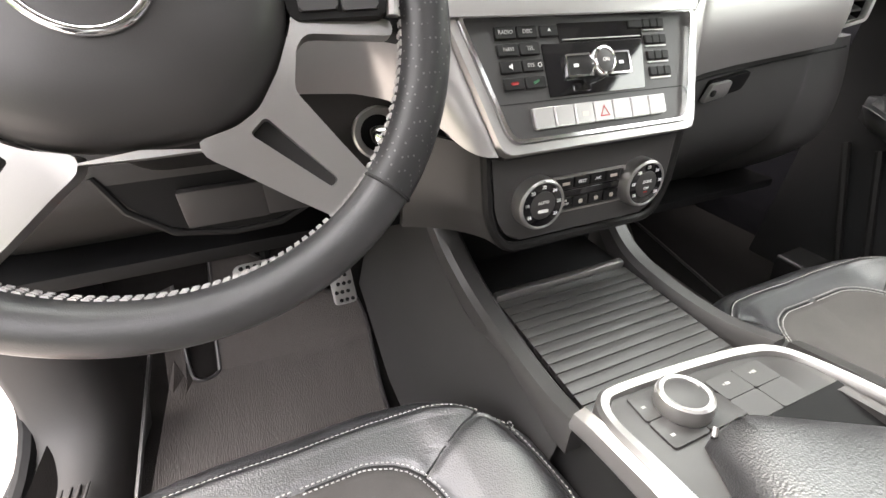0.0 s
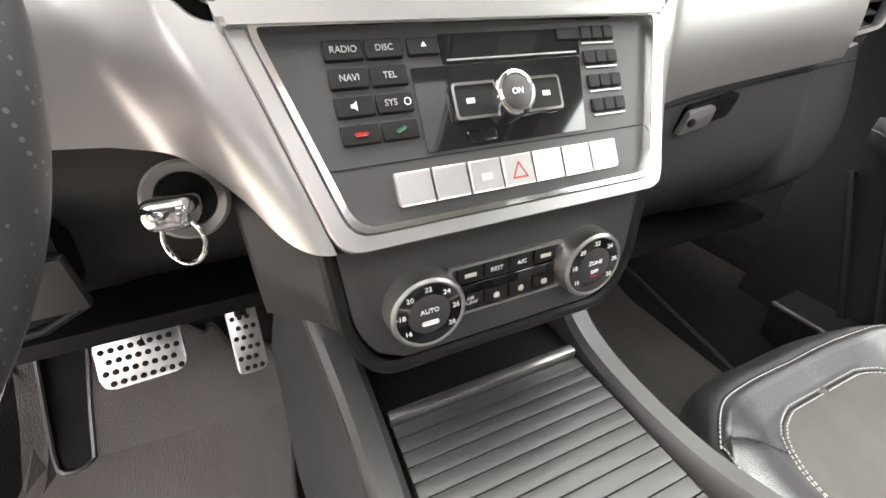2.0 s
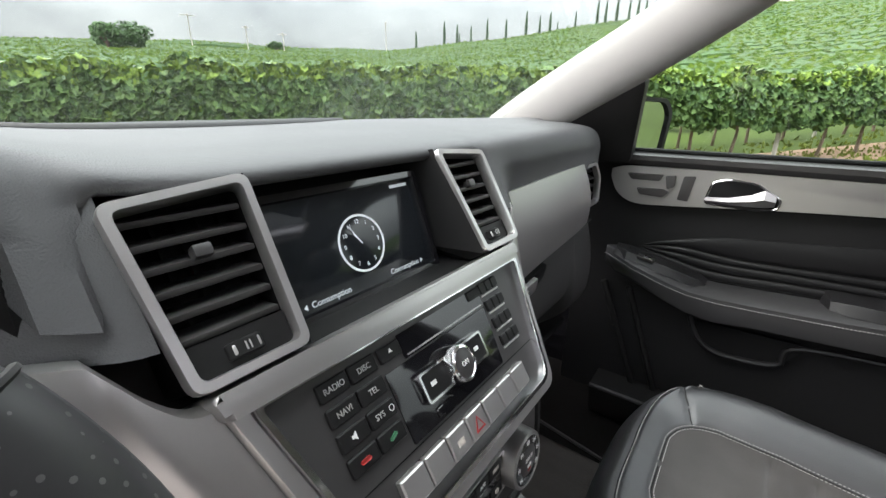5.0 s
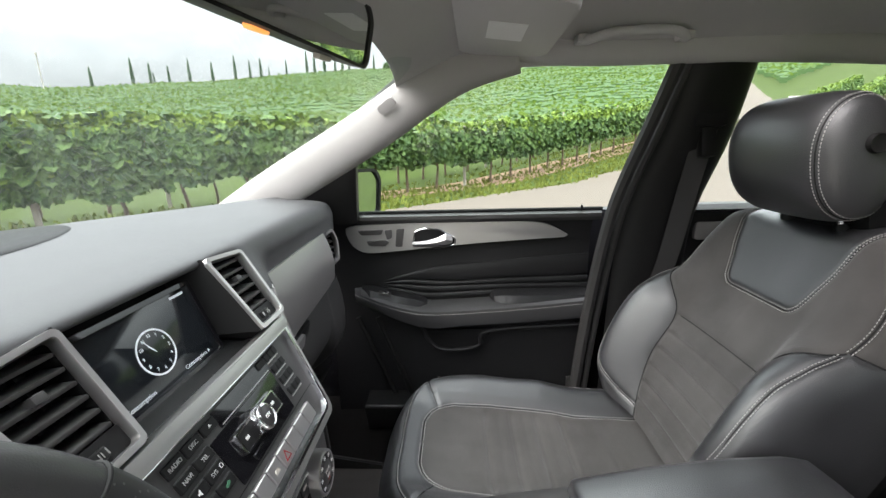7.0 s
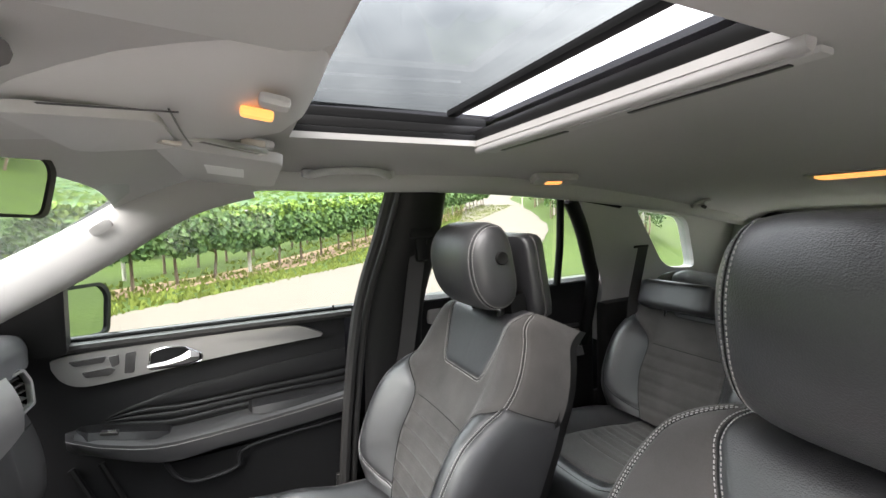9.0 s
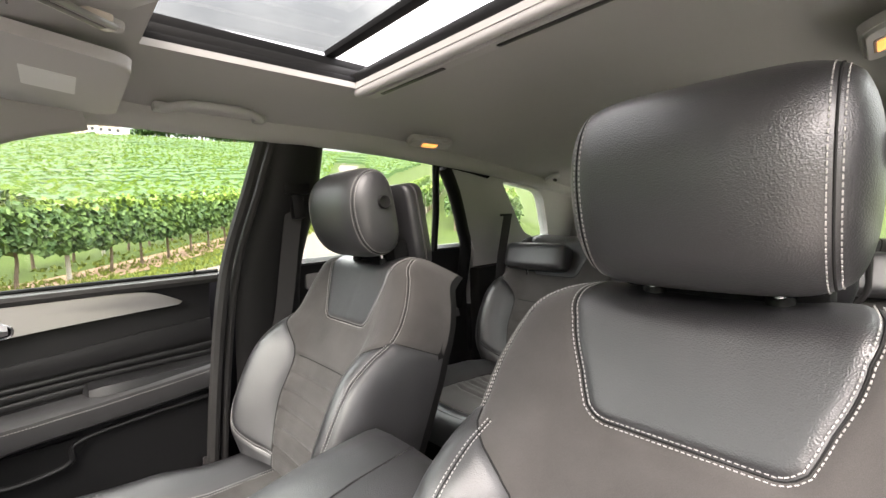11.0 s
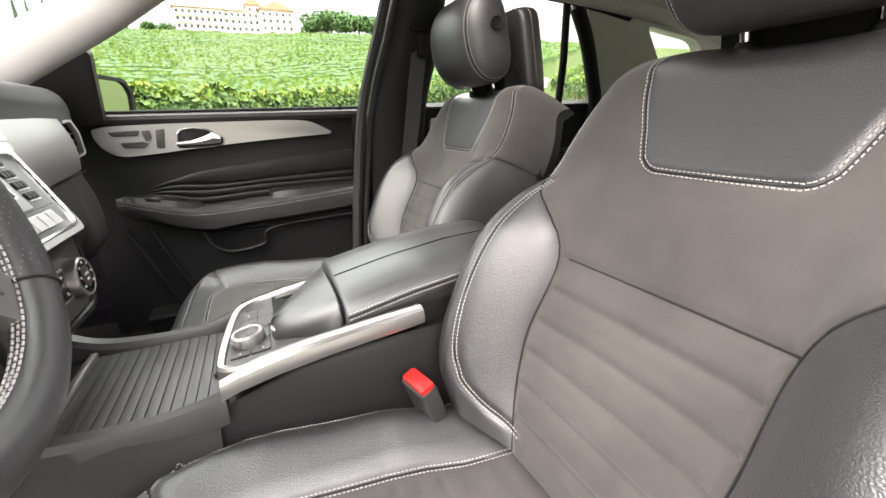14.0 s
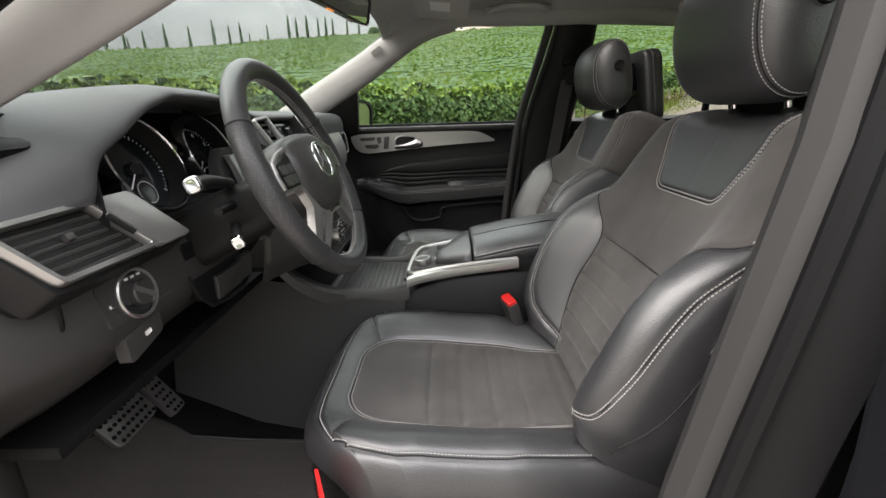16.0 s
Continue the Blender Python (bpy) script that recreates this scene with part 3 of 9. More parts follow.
# cypresses along the crest
def cypress(height, seed):
    rnd = random.Random(seed)
    t = thing("cypress_tree", "slim dark green cypress standing on the hill crest", "tree", group="cypresses on the crest")
    part("trunk", tube([(0, 0, -0.5), (0, 0, height * 0.3)], 0.16, 6), M_BARK, t)
    v, f = [], []
    for _ in range(260):
        k = rnd.random() ** 0.85
        z = 0.5 + k * (height - 0.7)
        r = (0.55 + 0.25 * math.sin(k * 3)) * (1 - k) ** 0.55 * rnd.uniform(0.5, 1.05) * height / 11
        a = rnd.uniform(0, 6.283)
        p = vec(r * math.cos(a), r * math.sin(a), z)
        u = vec(-math.sin(a), math.cos(a), 0) * rnd.uniform(0.16, 0.32)
        o = vec(math.cos(a), math.sin(a), 0) * 0.22
        q = len(v)
        v += [p - u, p + u, p + o + vec(0, 0, 0.35), p + vec(0, 0, rnd.uniform(0.8, 1.4))]
        f += [(q, q + 1, q + 2), (q, q + 2, q + 3), (q + 1, q + 3, q + 2)]
    as_mesh("crown", v, f, M_CYPRESS, t, smooth=0)
    return t


def on_crest(az, r=CREST):
    x, y = r * math.sin(radians(az)), r * math.cos(radians(az))
    return x, y, land(x, y)


cy = [cypress(9.6, 1), cypress(11.0, 2), cypress(8.0, 3)]
spots = [(49.8, 8.0, 2), (53.3, 10.6, 1), (54.9, 8.5, 2), (55.2, 5.5, 0), (56.6, 7.8, 0), (58.6, 10.0, 1), (60.9, 8.6, 2), (63.3, 10.6, 1), (64.9, 8.0, 0), (66.1, 8.6, 2), (67.0, 5.0, 0),
         (69.0, 7.2, 1), (71.4, 10.2, 1), (72.3, 9.2, 0), (73.5, 9.4, 2), (74.8, 8.4, 0), (75.7, 8.6, 2), (76.5, 8.4, 1), (78.2, 7.6, 0), (79.6, 7.2, 2)]
heights = (9.6, 11.0, 8.0)
used = set()
for az, h, k in spots:
    x, y, z = on_crest(az)
    if k not in used:
        used.add(k)
        cy[k].matrix_basis = pose(x, y, z - 0.2) @ Matrix.Diagonal((h / heights[k],) * 3 + (1,))
    else:
        c = copy_thing(cy[k], pose(x, y, z - 0.2, 0, 0, az * 7))
        c.scale = (h / heights[k],) * 3


def pole(az, h, r, arm):
    x, y, z = on_crest(az, r)
    t = thing("utility_pole", "slim grey utility pole on the hill", "pole", at=(x, y, z), group="utility poles")
    part("mast", tube([(x, y, z - 0.5), (x, y, z + h)], 0.17, 8), M_POST, t)
    if arm:
        d = vec(math.cos(radians(az)), -math.sin(radians(az)), 0)
        c = vec(x, y, z + h - 0.5)
        part("crossarm", tube([c - d * arm, c + d * arm], 0.13, 6), M_POST, t)
    else:
        part("lamp_head", rbox(pose(x, y, z + h - 0.2), (0.6, 0.6, 0.9), 0.1), M_POST, t)


pole(24.5, 10.6, 165, 1.9)
pole(30.1, 8.6, 165, 1.0)
pole(34.0, 7.2, 165, 1.2)
pole(46.1, 12.6, 205, 0)


# broadleaf trees near the house and on the skyline
def tree(h, wide, seed, label):
    rnd = random.Random(seed)
    t = thing("tree", label, "tree", group="trees by the hotel")
    part("trunk", tube([(0, 0, -1), (0.1, 0, h * 0.3), (0, 0.2, h * 0.6)], [0.35, 0.28, 0.16], 7), M_BARK, t)
    for k in range(3):
        a = k * 2.1
        part("limb", tube([(0, 0, h * 0.3), (math.cos(a) * wide * 0.4, math.sin(a) * wide * 0.4, h * 0.65)], [0.18, 0.08], 5), M_BARK, t)
    v, f = [], []
    lobes = [(rnd.uniform(-0.6, 0.6) * wide, rnd.uniform(-0.6, 0.6) * wide, h * rnd.uniform(0.45, 0.86), wide * rnd.uniform(0.34, 0.5)) for _ in range(9)]
    for _ in range(1100):
        lx, ly, lz, lr = rnd.choice(lobes)
        d = Vector((rnd.gauss(0, 1), rnd.gauss(0, 1), rnd.gauss(0, 1))).normalized() * lr * rnd.uniform(0.75, 1.08)
        p = vec(lx, ly, lz) + vec(d.x, d.y, d.z * 0.75)
        u = Vector((rnd.gauss(0, 1), rnd.gauss(0, 1), rnd.gauss(0, 0.6))).normalized() * rnd.uniform(0.35, 0.7)
        w = u.cross(d).normalized() * rnd.uniform(0.25, 0.5)
        q = len(v)
        v += [p - u, p + w, p + u, p - w + d * 0.08]
        f.append((q, q + 1, q + 2, q + 3))
    as_mesh("crown", v, f, M_TREE, t, smooth=0)
    return t


t1 = tree(9, 6.5, 11, "broad dark green tree beside the hotel")
t2 = tree(7, 4.5, 12, "rounded green tree on the skyline")
x, y, z = on_crest(100.5, 275)
t1.location, t1.scale = (x, y, z - 0.6), (1.6, 1.6, 1.6)
x, y, z = on_crest(98.3, 285)
t2.location, t2.scale = (x, y, z - 0.6), (1.5, 1.5, 1.5)
for i, (az, r, k, s) in enumerate([(102.3, 282, 0, 1.1), (103.8, 275, 1, 1.3), (105.6, 285, 0, 0.95), (107.2, 280, 1, 1.0), (99.3, 300, 0, 1.2), (109.5, 300, 1, 1.2), (112, 300, 0, 1.0), (115, 295, 1, 1.3),
                                   (118, 300, 0, 1.1), (121, 290, 1, 1.2), (81.5, 270, 1, 1.0), (83.3, 275, 0, 0.8), (93.8, 252, 1, 0.55), (91.0, 250, 1, 0.45), (88.0, 250, 0, 0.4), (84.8, 255, 1, 0.6),
                                   (19.0, 150, 0, 0.9), (17.0, 150, 1, 1.2), (33.2, 190, 1, 0.7), (53.9, 206, 1, 0.22), (126, 290, 0, 1.2), (131, 290, 1, 1.1), (137, 280, 0, 1.0)]):
    x, y, z = on_crest(az, r)
    c = copy_thing((t1, t2)[k], pose(x, y, z - 0.5, 0, 0, i * 57))
    if 96 < az < 112:
        s *= 1.5
    c.scale = (s, s, s)


# the hotel on the crest
def hotel():
    az0, r = 90.9, 262.0
    x, y, z = on_crest(az0, r)
    h = thing("hotel_building", "white four-storey hotel with terracotta hip roofs on the hilltop", "building", at=(x, y, z))
    m = pose(x, y, z - 1.0, 0, 0, -az0 + 4) @ Matrix.Diagonal((1.05, 1.28, 1.3, 1))

    def wing(x0, x1, y0, y1, storeys, name_roof, gable):
        hh = storeys * 2.6 + 0.8
        body = part("wall", rbox(m @ pose((x0 + x1) / 2, (y0 + y1) / 2, hh / 2), (x1 - x0, y1 - y0, hh)), M_WALLPAINT, h, "white rendered wall")
        e = 0.8
        if gable:
            xm = (x0 + x1) / 2
            rings = [[m @ vec(x0 - e, yy, hh), m @ vec(xm, yy, hh + 3.2), m @ vec(x1 + e, yy, hh)] for yy in (y0 - e, y1 + e)]
        else:
            ym = (y0 + y1) / 2
            rings = [[m @ vec(xx, y0 - e, hh), m @ vec(xx, ym, hh + 1.7), m @ vec(xx, y1 + e, hh)] for xx in (x0 - e, x1 + e)]
        part(name_roof, loft(rings), M_TILE, h, "terracotta tiled roof")
        n = max(2, int((x1 - x0) / 2.6))
        for s in range(storeys):
            for i in range(n):
                cx = x0 + (i + 0.5) * (x1 - x0) / n
                w = part("window", rbox(m @ pose(cx, y0 - 0.02, 1.7 + s * 2.6), (1.3, 0.16, 1.5)), M_DARKWIN, h)
                part("balcony", rbox(m @ pose(cx, y0 - 0.45, 0.75 + s * 2.6), (1.9, 0.8, 0.75), 0.05), M_WALLPAINT, h)
        return body

    wing(-30, -9.0, 2, 14, 4, "roof", False)
    wing(-9.0, 7.5, 3, 15, 4, "roof", False)
    wing(7.5, 23, -2.5, 13, 4, "roof", True)
    wing(2.0, 8.5, 4, 11, 5, "roof", True)
    part("terrace", rbox(m @ pose(16, -5.5, 0.6), (24, 6, 1.2)), M_TILE, h, "brown terrace in front of the hotel")
    return h


hotel()

# a white notice board by the road
sx, sy = 31.2, -23.6
sign = thing("notice_board", "small white notice board on a post by the road", "sign", at=(sx, sy, land(sx, sy)))
part("post", tube([(sx, sy, land(sx, sy) - 0.1), (sx, sy, land(sx, sy) + 1.5)], 0.05, 8), M_POST, sign)
part("board", rbox(pose(sx, sy, land(sx, sy) + 1.55, 0, 0, -127), (0.62, 0.04, 0.75), 0.01), M_WHITE, sign, "blank white board")


# ---------------------------------------------------------------- car shell
def curve_x(z):
    """The inner face of a side window at height z."""
    return 0.68 - 0.25 * (z - 1.29)


# floor pan with a raised toe board in front
def floor_z(x, y):
    z = 0.505 + 0.012 * math.sin(x * 5)
    if y > 0.72:
        z += (y - 0.72) * 1.05
    if y < -0.55:
        z += min(0.10, (-0.55 - y) * 0.8)
    if abs(x) > 0.66:
        z += (abs(x) - 0.66) * 1.2
    return z


xs = steps(-0.76, 0.80, 26)
floor = part("floor", sheet(lambda x, y: vec(x, y, floor_z(x, y)), xs, steps(-2.2, 1.25, 50), 0.04), M_CARPET)
tagged(floor, "dark carpeted car floor rising to the toe board", "floor", kind="structure")
bulkhead = part("bulkhead", rbox(pose(0, 1.10, 0.95), (1.50, 0.04, 0.62)), M_CARPET)
tagged(bulkhead, "dark carpeted bulkhead behind the pedals", "wall", kind="structure")
underbody = part("underbody", rbox(pose(0.01, -0.45, 0.36), (1.56, 4.2, 0.16), 0.04), M_RUBBER)
tagged(underbody, "black underbody of the car", "car underbody", kind="structure")
for i, (xx, yy) in enumerate(((-0.74, 1.72), (0.78, 1.72), (-0.74, -1.45), (0.78, -1.45))):
    w = thing("wheel", "black car wheel with a rubber tyre", "wheel", at=(xx, yy, 0), group="wheels of the car")
    fr = axes((xx, yy, 0.37), (0, 1, 0), (1 if xx > 0 else -1, 0, 0))
    part("tyre", lathe(fr, [(0.24, -0.12), (0.34, -0.12), (0.37, -0.09), (0.37, 0.09), (0.34, 0.12), (0.24, 0.12)], 36), M_RUBBER, w)
    part("rim", lathe(fr, [(0.245, -0.08), (0.245, 0.08), (0.22, 0.06), (0.06, 0.03), (0.0, 0.03)], 24), M_ALU, w)
hood = part("bonnet", sheet(lambda x, y: vec(x, y, 1.19 - 0.10 * max(0, (y - 1.05)) - 0.05 * (x / 0.8) ** 4 - 0.16 * max(0, (y - 1.75)) ** 1.5), steps(-0.80, 0.80, 16), steps(1.12, 2.12, 10), 0.03), M_PAINT)
tagged(hood, "black painted bonnet ahead of the windshield", "bonnet", kind="structure")
nose = part("nose", rbox(pose(0, 1.65, 0.80), (1.6, 1.0, 0.55), 0.08), M_PAINT)
tagged(nose, "black painted front end of the car", "car nose", kind="structure")

# roof: cloth inside, black paint outside, with the opening of the sliding roof
HOLE = (-0.30, 0.285, -0.475, -0.085)


def roof_z(x, y):
    z = 1.692 - 0.075 * (abs(x) / 0.62) ** 9
    if y > -0.05:
        z -= 0.55 * (y + 0.05) ** 2 + 0.10 * max(0, y + 0.05)
    if y < -0.75:
        z -= 0.085 * (-0.75 - y) + 0.03 * (-0.75 - y) ** 2
    return z


def roof_sheet(lift, thick, x_half, grow):
    """A sheet with a rectangular hole, built as four joined grids."""
    bm = bmesh.new()
    a, b, c, d = HOLE
    a, b, c, d = a - grow, b + grow, c - grow, d + grow
    xg = sorted(set([round(q, 4) for q in steps(-x_half, a, 8) + steps(a, b, 12) + steps(b, x_half, 8)]))
    yg = sorted(set([round(q, 4) for q in steps(-2.3, c, 26) + steps(c, d, 8) + steps(d, 0.24, 8)]))
    lo = {(i, j): bm.verts.new((x, y, roof_z(x, y) + lift)) for i, x in enumerate(xg) for j, y in enumerate(yg)}
    hi = {k: bm.verts.new(v.co + vec(0, 0, thick)) for k, v in lo.items()}
    cells = set()
    for i in range(len(xg) - 1):
        for j in range(len(yg) - 1):
            xm, ym = (xg[i] + xg[i + 1]) / 2, (yg[j] + yg[j + 1]) / 2
            if not (a < xm < b and c < ym < d):
                cells.add((i, j))
    for i, j in cells:
        q = [(i, j), (i + 1, j), (i + 1, j + 1), (i, j + 1)]
        bm.faces.new([lo[k] for k in q][::-1])
        bm.faces.new([hi[k] for k in q])
        for (di, dj), (k0, k1) in {(0, -1): (0, 1), (1, 0): (1, 2), (0, 1): (2, 3), (-1, 0): (3, 0)}.items():
            if (i + di, j + dj) not in cells:
                bm.faces.new((lo[q[k0]], lo[q[k1]], hi[q[k1]], hi[q[k0]]))
    for v in [v for v in bm.verts if not v.link_faces]:
        bm.verts.remove(v)
    return bm


ceiling = part("ceiling", roof_sheet(0, 0.012, 0.615, 0.0), M_LINER)
tagged(ceiling, "light grey cloth headliner with a sliding roof opening", "ceiling", kind="structure")
roof_skin = part("roof", roof_sheet(0.085, 0.012, 0.66, 0.10), M_PAINT)
tagged(roof_skin, "black painted car roof with a glass panel", "roof", kind="structure")

# the sliding roof: dark well, rails, tinted pane tilted open behind
sunroof = thing("sunroof", "tinted glass sliding roof tilted open in a dark frame", "sunroof", at=(0, -0.28, 1.70))
a, b, c, d = HOLE
for k in range(3):
    g = 0.012 + 0.022 * k
    z0 = 1.695 + 0.024 * k
    part("side_channel", rbox(pose(b + g, (c + d) / 2, z0 + 0.012), (0.022, d - c + 2 * g, 0.020), 0.004), M_RUBBER if k != 1 else M_PLASTIC, sunroof)
    part("side_channel", rbox(pose(a - g, (c + d) / 2, z0 + 0.012), (0.022, d - c + 2 * g, 0.020), 0.004), M_RUBBER if k != 1 else M_PLASTIC, sunroof)
part("front_channel", rbox(pose((a + b) / 2, d + 0.03, 1.728), (b - a + 0.05, 0.05, 0.06), 0.006), M_RUBBER, sunroof)
part("rear_crossbar", rbox(pose((a + b) / 2, c - 0.03, 1.716), (b - a + 0.12, 0.06, 0.024), 0.008), M_PLASTIC, sunroof)
pane_rear = c + 0.032
part("pane", rbox(pose((a + b) / 2, (pane_rear + d) / 2, 1.775, -1.5), (b - a + 0.12, d - pane_rear + 0.03, 0.005)), M_ROOFPANE, sunroof, "tinted roof glass").visible_shadow = False
part("pane_edge", rbox(pose((a + b) / 2, pane_rear - 0.004, 1.774, -1.5), (b - a + 0.12, 0.026, 0.014), 0.004), M_RUBBER, sunroof)
part("shade_rail", tube([(a - 0.01, c - 0.012, 1.689), (b + 0.012, c - 0.012, 1.687)], 0.011, 10), M_LINER_TRIM, sunroof, "light grey sunshade bar")
part("shade_rail", rbox(pose((a + b) / 2, c - 0.045, 1.684), (b - a + 0.02, 0.026, 0.008), 0.003), M_LINER_TRIM, sunroof, "light grey sunshade bar")
for k in range(2):
    part("rail_slot", rbox(pose(a + 0.12 + 0.33 * k, c - 0.045, 1.6795), (0.20, 0.010, 0.003), 0.001), M_PLASTIC_GREY, sunroof)


# pillars
def pillar(name, side, line, half, thick, material, label):
    """A tapering trim strip along a line, flat towards the cabin."""
    pts = smooth_line(line, 6)
    rings = []
    for i, p in enumerate(pts):
        a, b = pts[max(0, i - 1)], pts[min(len(pts) - 1, i + 1)]
        t = (b - a).normalized()
        nn = vec(-side, 0, -0.15)
        nn = (nn - t * nn.dot(t)).normalized()
        s = t.cross(nn)
        k = i / (len(pts) - 1)
        w = half[0] * (1 - k) + half[1] * k
        rings.append([p + s * (w * math.cos(q)) * 1.0 + nn * (thick * (0.55 * math.sin(q) if math.sin(q) > 0 else 0.45 * math.sin(q))) for q in [2 * math.pi * j / 20 for j in range(20)]])
    ob = part(name, loft(rings), material)
    return tagged(ob, label, "pillar", kind="structure")


for side in (1, -1):
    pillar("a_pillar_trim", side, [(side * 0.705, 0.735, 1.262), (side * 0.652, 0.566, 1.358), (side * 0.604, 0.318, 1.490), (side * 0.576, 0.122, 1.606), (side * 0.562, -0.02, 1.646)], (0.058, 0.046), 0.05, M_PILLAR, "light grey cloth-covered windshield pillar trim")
    part_ob = pillar("a_pillar_body", side, [(side * 0.765, 0.72, 1.22), (side * 0.725, 0.53, 1.375), (side * 0.665, 0.28, 1.55), (side * 0.632, 0.10, 1.668), (side * 0.62, -0.10, 1.70)], (0.040, 0.034), 0.05, M_RUBBER, "black door frame seal along the windshield pillar")

# little airbag badge panel on the right pillar
badge = thing("pillar_badge", "small oval cover on the light grey pillar trim", "cover", at=(0.575, 0.27, 1.55))
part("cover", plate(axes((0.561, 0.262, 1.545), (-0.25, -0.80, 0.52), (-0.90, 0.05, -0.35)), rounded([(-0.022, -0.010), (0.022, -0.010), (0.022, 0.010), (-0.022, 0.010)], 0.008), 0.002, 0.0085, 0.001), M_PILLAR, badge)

# roof side rails over the doors
for side in (1, -1):
    rail = [(side * 0.555, 0.02, 1.668), (side * 0.585, -0.15, 1.650), (side * 0.59, -0.6, 1.645), (side * 0.59, -1.1, 1.612), (side * 0.595, -1.6, 1.560), (side * 0.60, -2.1, 1.50)]
    ob = pillar("roof_rail_trim", side, rail, (0.034, 0.034), 0.05, M_LINER, "light grey cloth trim above the doors")
    seal = smooth_line([(side * 0.612, 0.06, 1.652), (side * 0.622, -0.15, 1.640), (side * 0.624, -0.6, 1.632), (side * 0.62, -1.06, 1.598), (side * 0.62, -1.3, 1.565)], 6)
    ob = part("door_seal", tube(seal, 0.013, 8), M_RUBBER)
    tagged(ob, "black rubber door seal under the roof edge", "seal", kind="structure")
    ob = pillar("b_pillar", side, [(side * 0.735, -0.405, 0.55), (side * 0.728, -0.405, 0.9), (side * 0.705, -0.415, 1.25), (side * 0.655, -0.465, 1.48), (side * 0.61, -0.485, 1.66)], (0.105, 0.078), 0.06, M_PLASTIC, "black plastic centre pillar between the doors")

# door frame strips beside the centre pillar on the right
for k, (dx, dy, r) in enumerate(((0.010, 0.0, 0.016), (0.0, -0.031, 0.011))):
    line = [(0.742 - dx, -0.222 + dy, 0.62), (0.735 - dx, -0.252 + dy, 0.95), (0.70 - dx, -0.290 + dy, 1.27), (0.648 - dx, -0.351 + dy, 1.5), (0.604 - dx, -0.386 + dy, 1.645)]
    ob = part("door_seal", tube(smooth_line(line, 6), r, 8), M_TRIM)
    tagged(ob, "black rubber seal along the door frame", "seal", kind="structure")

# rear quarter: light trim panel with its window
def side_panel(name, side, outer, holes, thick, material, label, category="wall"):
    """A panel in the leaning plane of the side windows, with openings cut through it."""
    def at(y, z, d):
        return vec(side * (curve_x(z) + 0.02 + d), y, z)
    bm = bmesh.new()
    loops = [outer] + holes
    edges = []
    vs_all = []
    for lp in loops:
        vs = [bm.verts.new(at(y, z, 0)) for y, z in lp]
        vs_all.append(vs)
        edges += [bm.edges.new((vs[i], vs[(i + 1) % len(vs)])) for i in range(len(vs))]
    bmesh.ops.triangle_fill(bm, use_beauty=True, use_dissolve=False, edges=edges)
    front = bm.faces[:]
    r = bmesh.ops.extrude_face_region(bm, geom=front)
    bmesh.ops.translate(bm, verts=[v for v in r["geom"] if isinstance(v, bmesh.types.BMVert)], vec=(side * thick, 0, 0))
    ob = part(name, bm, material, None, "", 30)
    return tagged(ob, label, category, kind="structure")


CARGO = rounded([(-1.41, 1.548), (-1.735, 1.508), (-1.885, 1.27), (-1.66, 1.29)], [0.03, 0.06, 0.05, 0.08])
QUARTER_EDGE = [(-1.10, 1.60), (-1.285, 1.24)]
for side in (1, -1):
    side_panel("wall_rear_quarter", side, [(-1.10, 1.60), (-2.15, 1.50), (-2.15, 1.0), (-1.33, 1.0), (-1.305, 1.24)], [CARGO], 0.05, M_LINER_TRIM, "light grey rear quarter panel with a cargo window")
lower_rear = part("wall_cargo_side", rbox(pose(0.72, -1.75, 0.80), (0.06, 0.9, 0.75), 0.02), M_PLASTIC)
tagged(lower_rear, "black plastic cargo side wall", "wall", kind="structure")
lower_rear = part("wall_cargo_side", rbox(pose(-0.72, -1.75, 0.80), (0.06, 0.9, 0.75), 0.02), M_PLASTIC)
tagged(lower_rear, "black plastic cargo side wall", "wall", kind="structure")


def pane(name, m, poly, label, material=M_PANE):
    ob = part(name, plate(m, poly, 0, 0.004), material)
    ob.visible_shadow = False
    return tagged(ob, label, "window", kind="structure")


def lean(side, y, z, out=0.03):
    return vec(side * (curve_x(z) + out), y, z)


def side_pane(name, side, poly, label):
    bm = bmesh.new()
    a = [bm.verts.new(lean(side, y, z, 0.040)) for y, z in poly]
    b = [bm.verts.new(lean(side, y, z, 0.044)) for y, z in poly]
    bm.faces.new(a)
    bm.faces.new(b[::-1])
    for i in range(len(a)):
        bm.faces.new((a[i], a[(i + 1) % len(a)], b[(i + 1) % len(a)], b[i]))
    ob = part(name, bm, M_PANE)
    ob.visible_shadow = False
    return tagged(ob, label, "window", kind="structure")


for side in (1, -1):
    side_pane("window_cargo", side, CARGO, "clear cargo side window")
# windshield, curved, in its black border
def shield(u, v):
    y = 1.03 - 0.30 * (u / 0.68) ** 2 - v * (0.86 - 0.22 * (u / 0.68) ** 2)
    z = 1.295 + v * 0.385 - 0.02 * (u / 0.68) ** 2
    return vec(u * (1 - 0.12 * v), y, z)


windshield = part("windshield", sheet(shield, steps(-0.70, 0.70, 20), steps(0, 1, 10), 0.006, (0, 0.6, 0.8)), M_WINDSHIELD)
windshield.visible_shadow = False
tagged(windshield, "clear curved windshield with faint haze", "window", kind="structure")
for k, pts in enumerate(([shield(u, 0.0) + vec(0, 0.0, 0.004) for u in steps(-0.70, 0.70, 20)],)):
    ob = part("windshield_seal", tube(pts, 0.009, 8), M_RUBBER)
    tagged(ob, "black rubber windshield border", "seal", kind="structure")
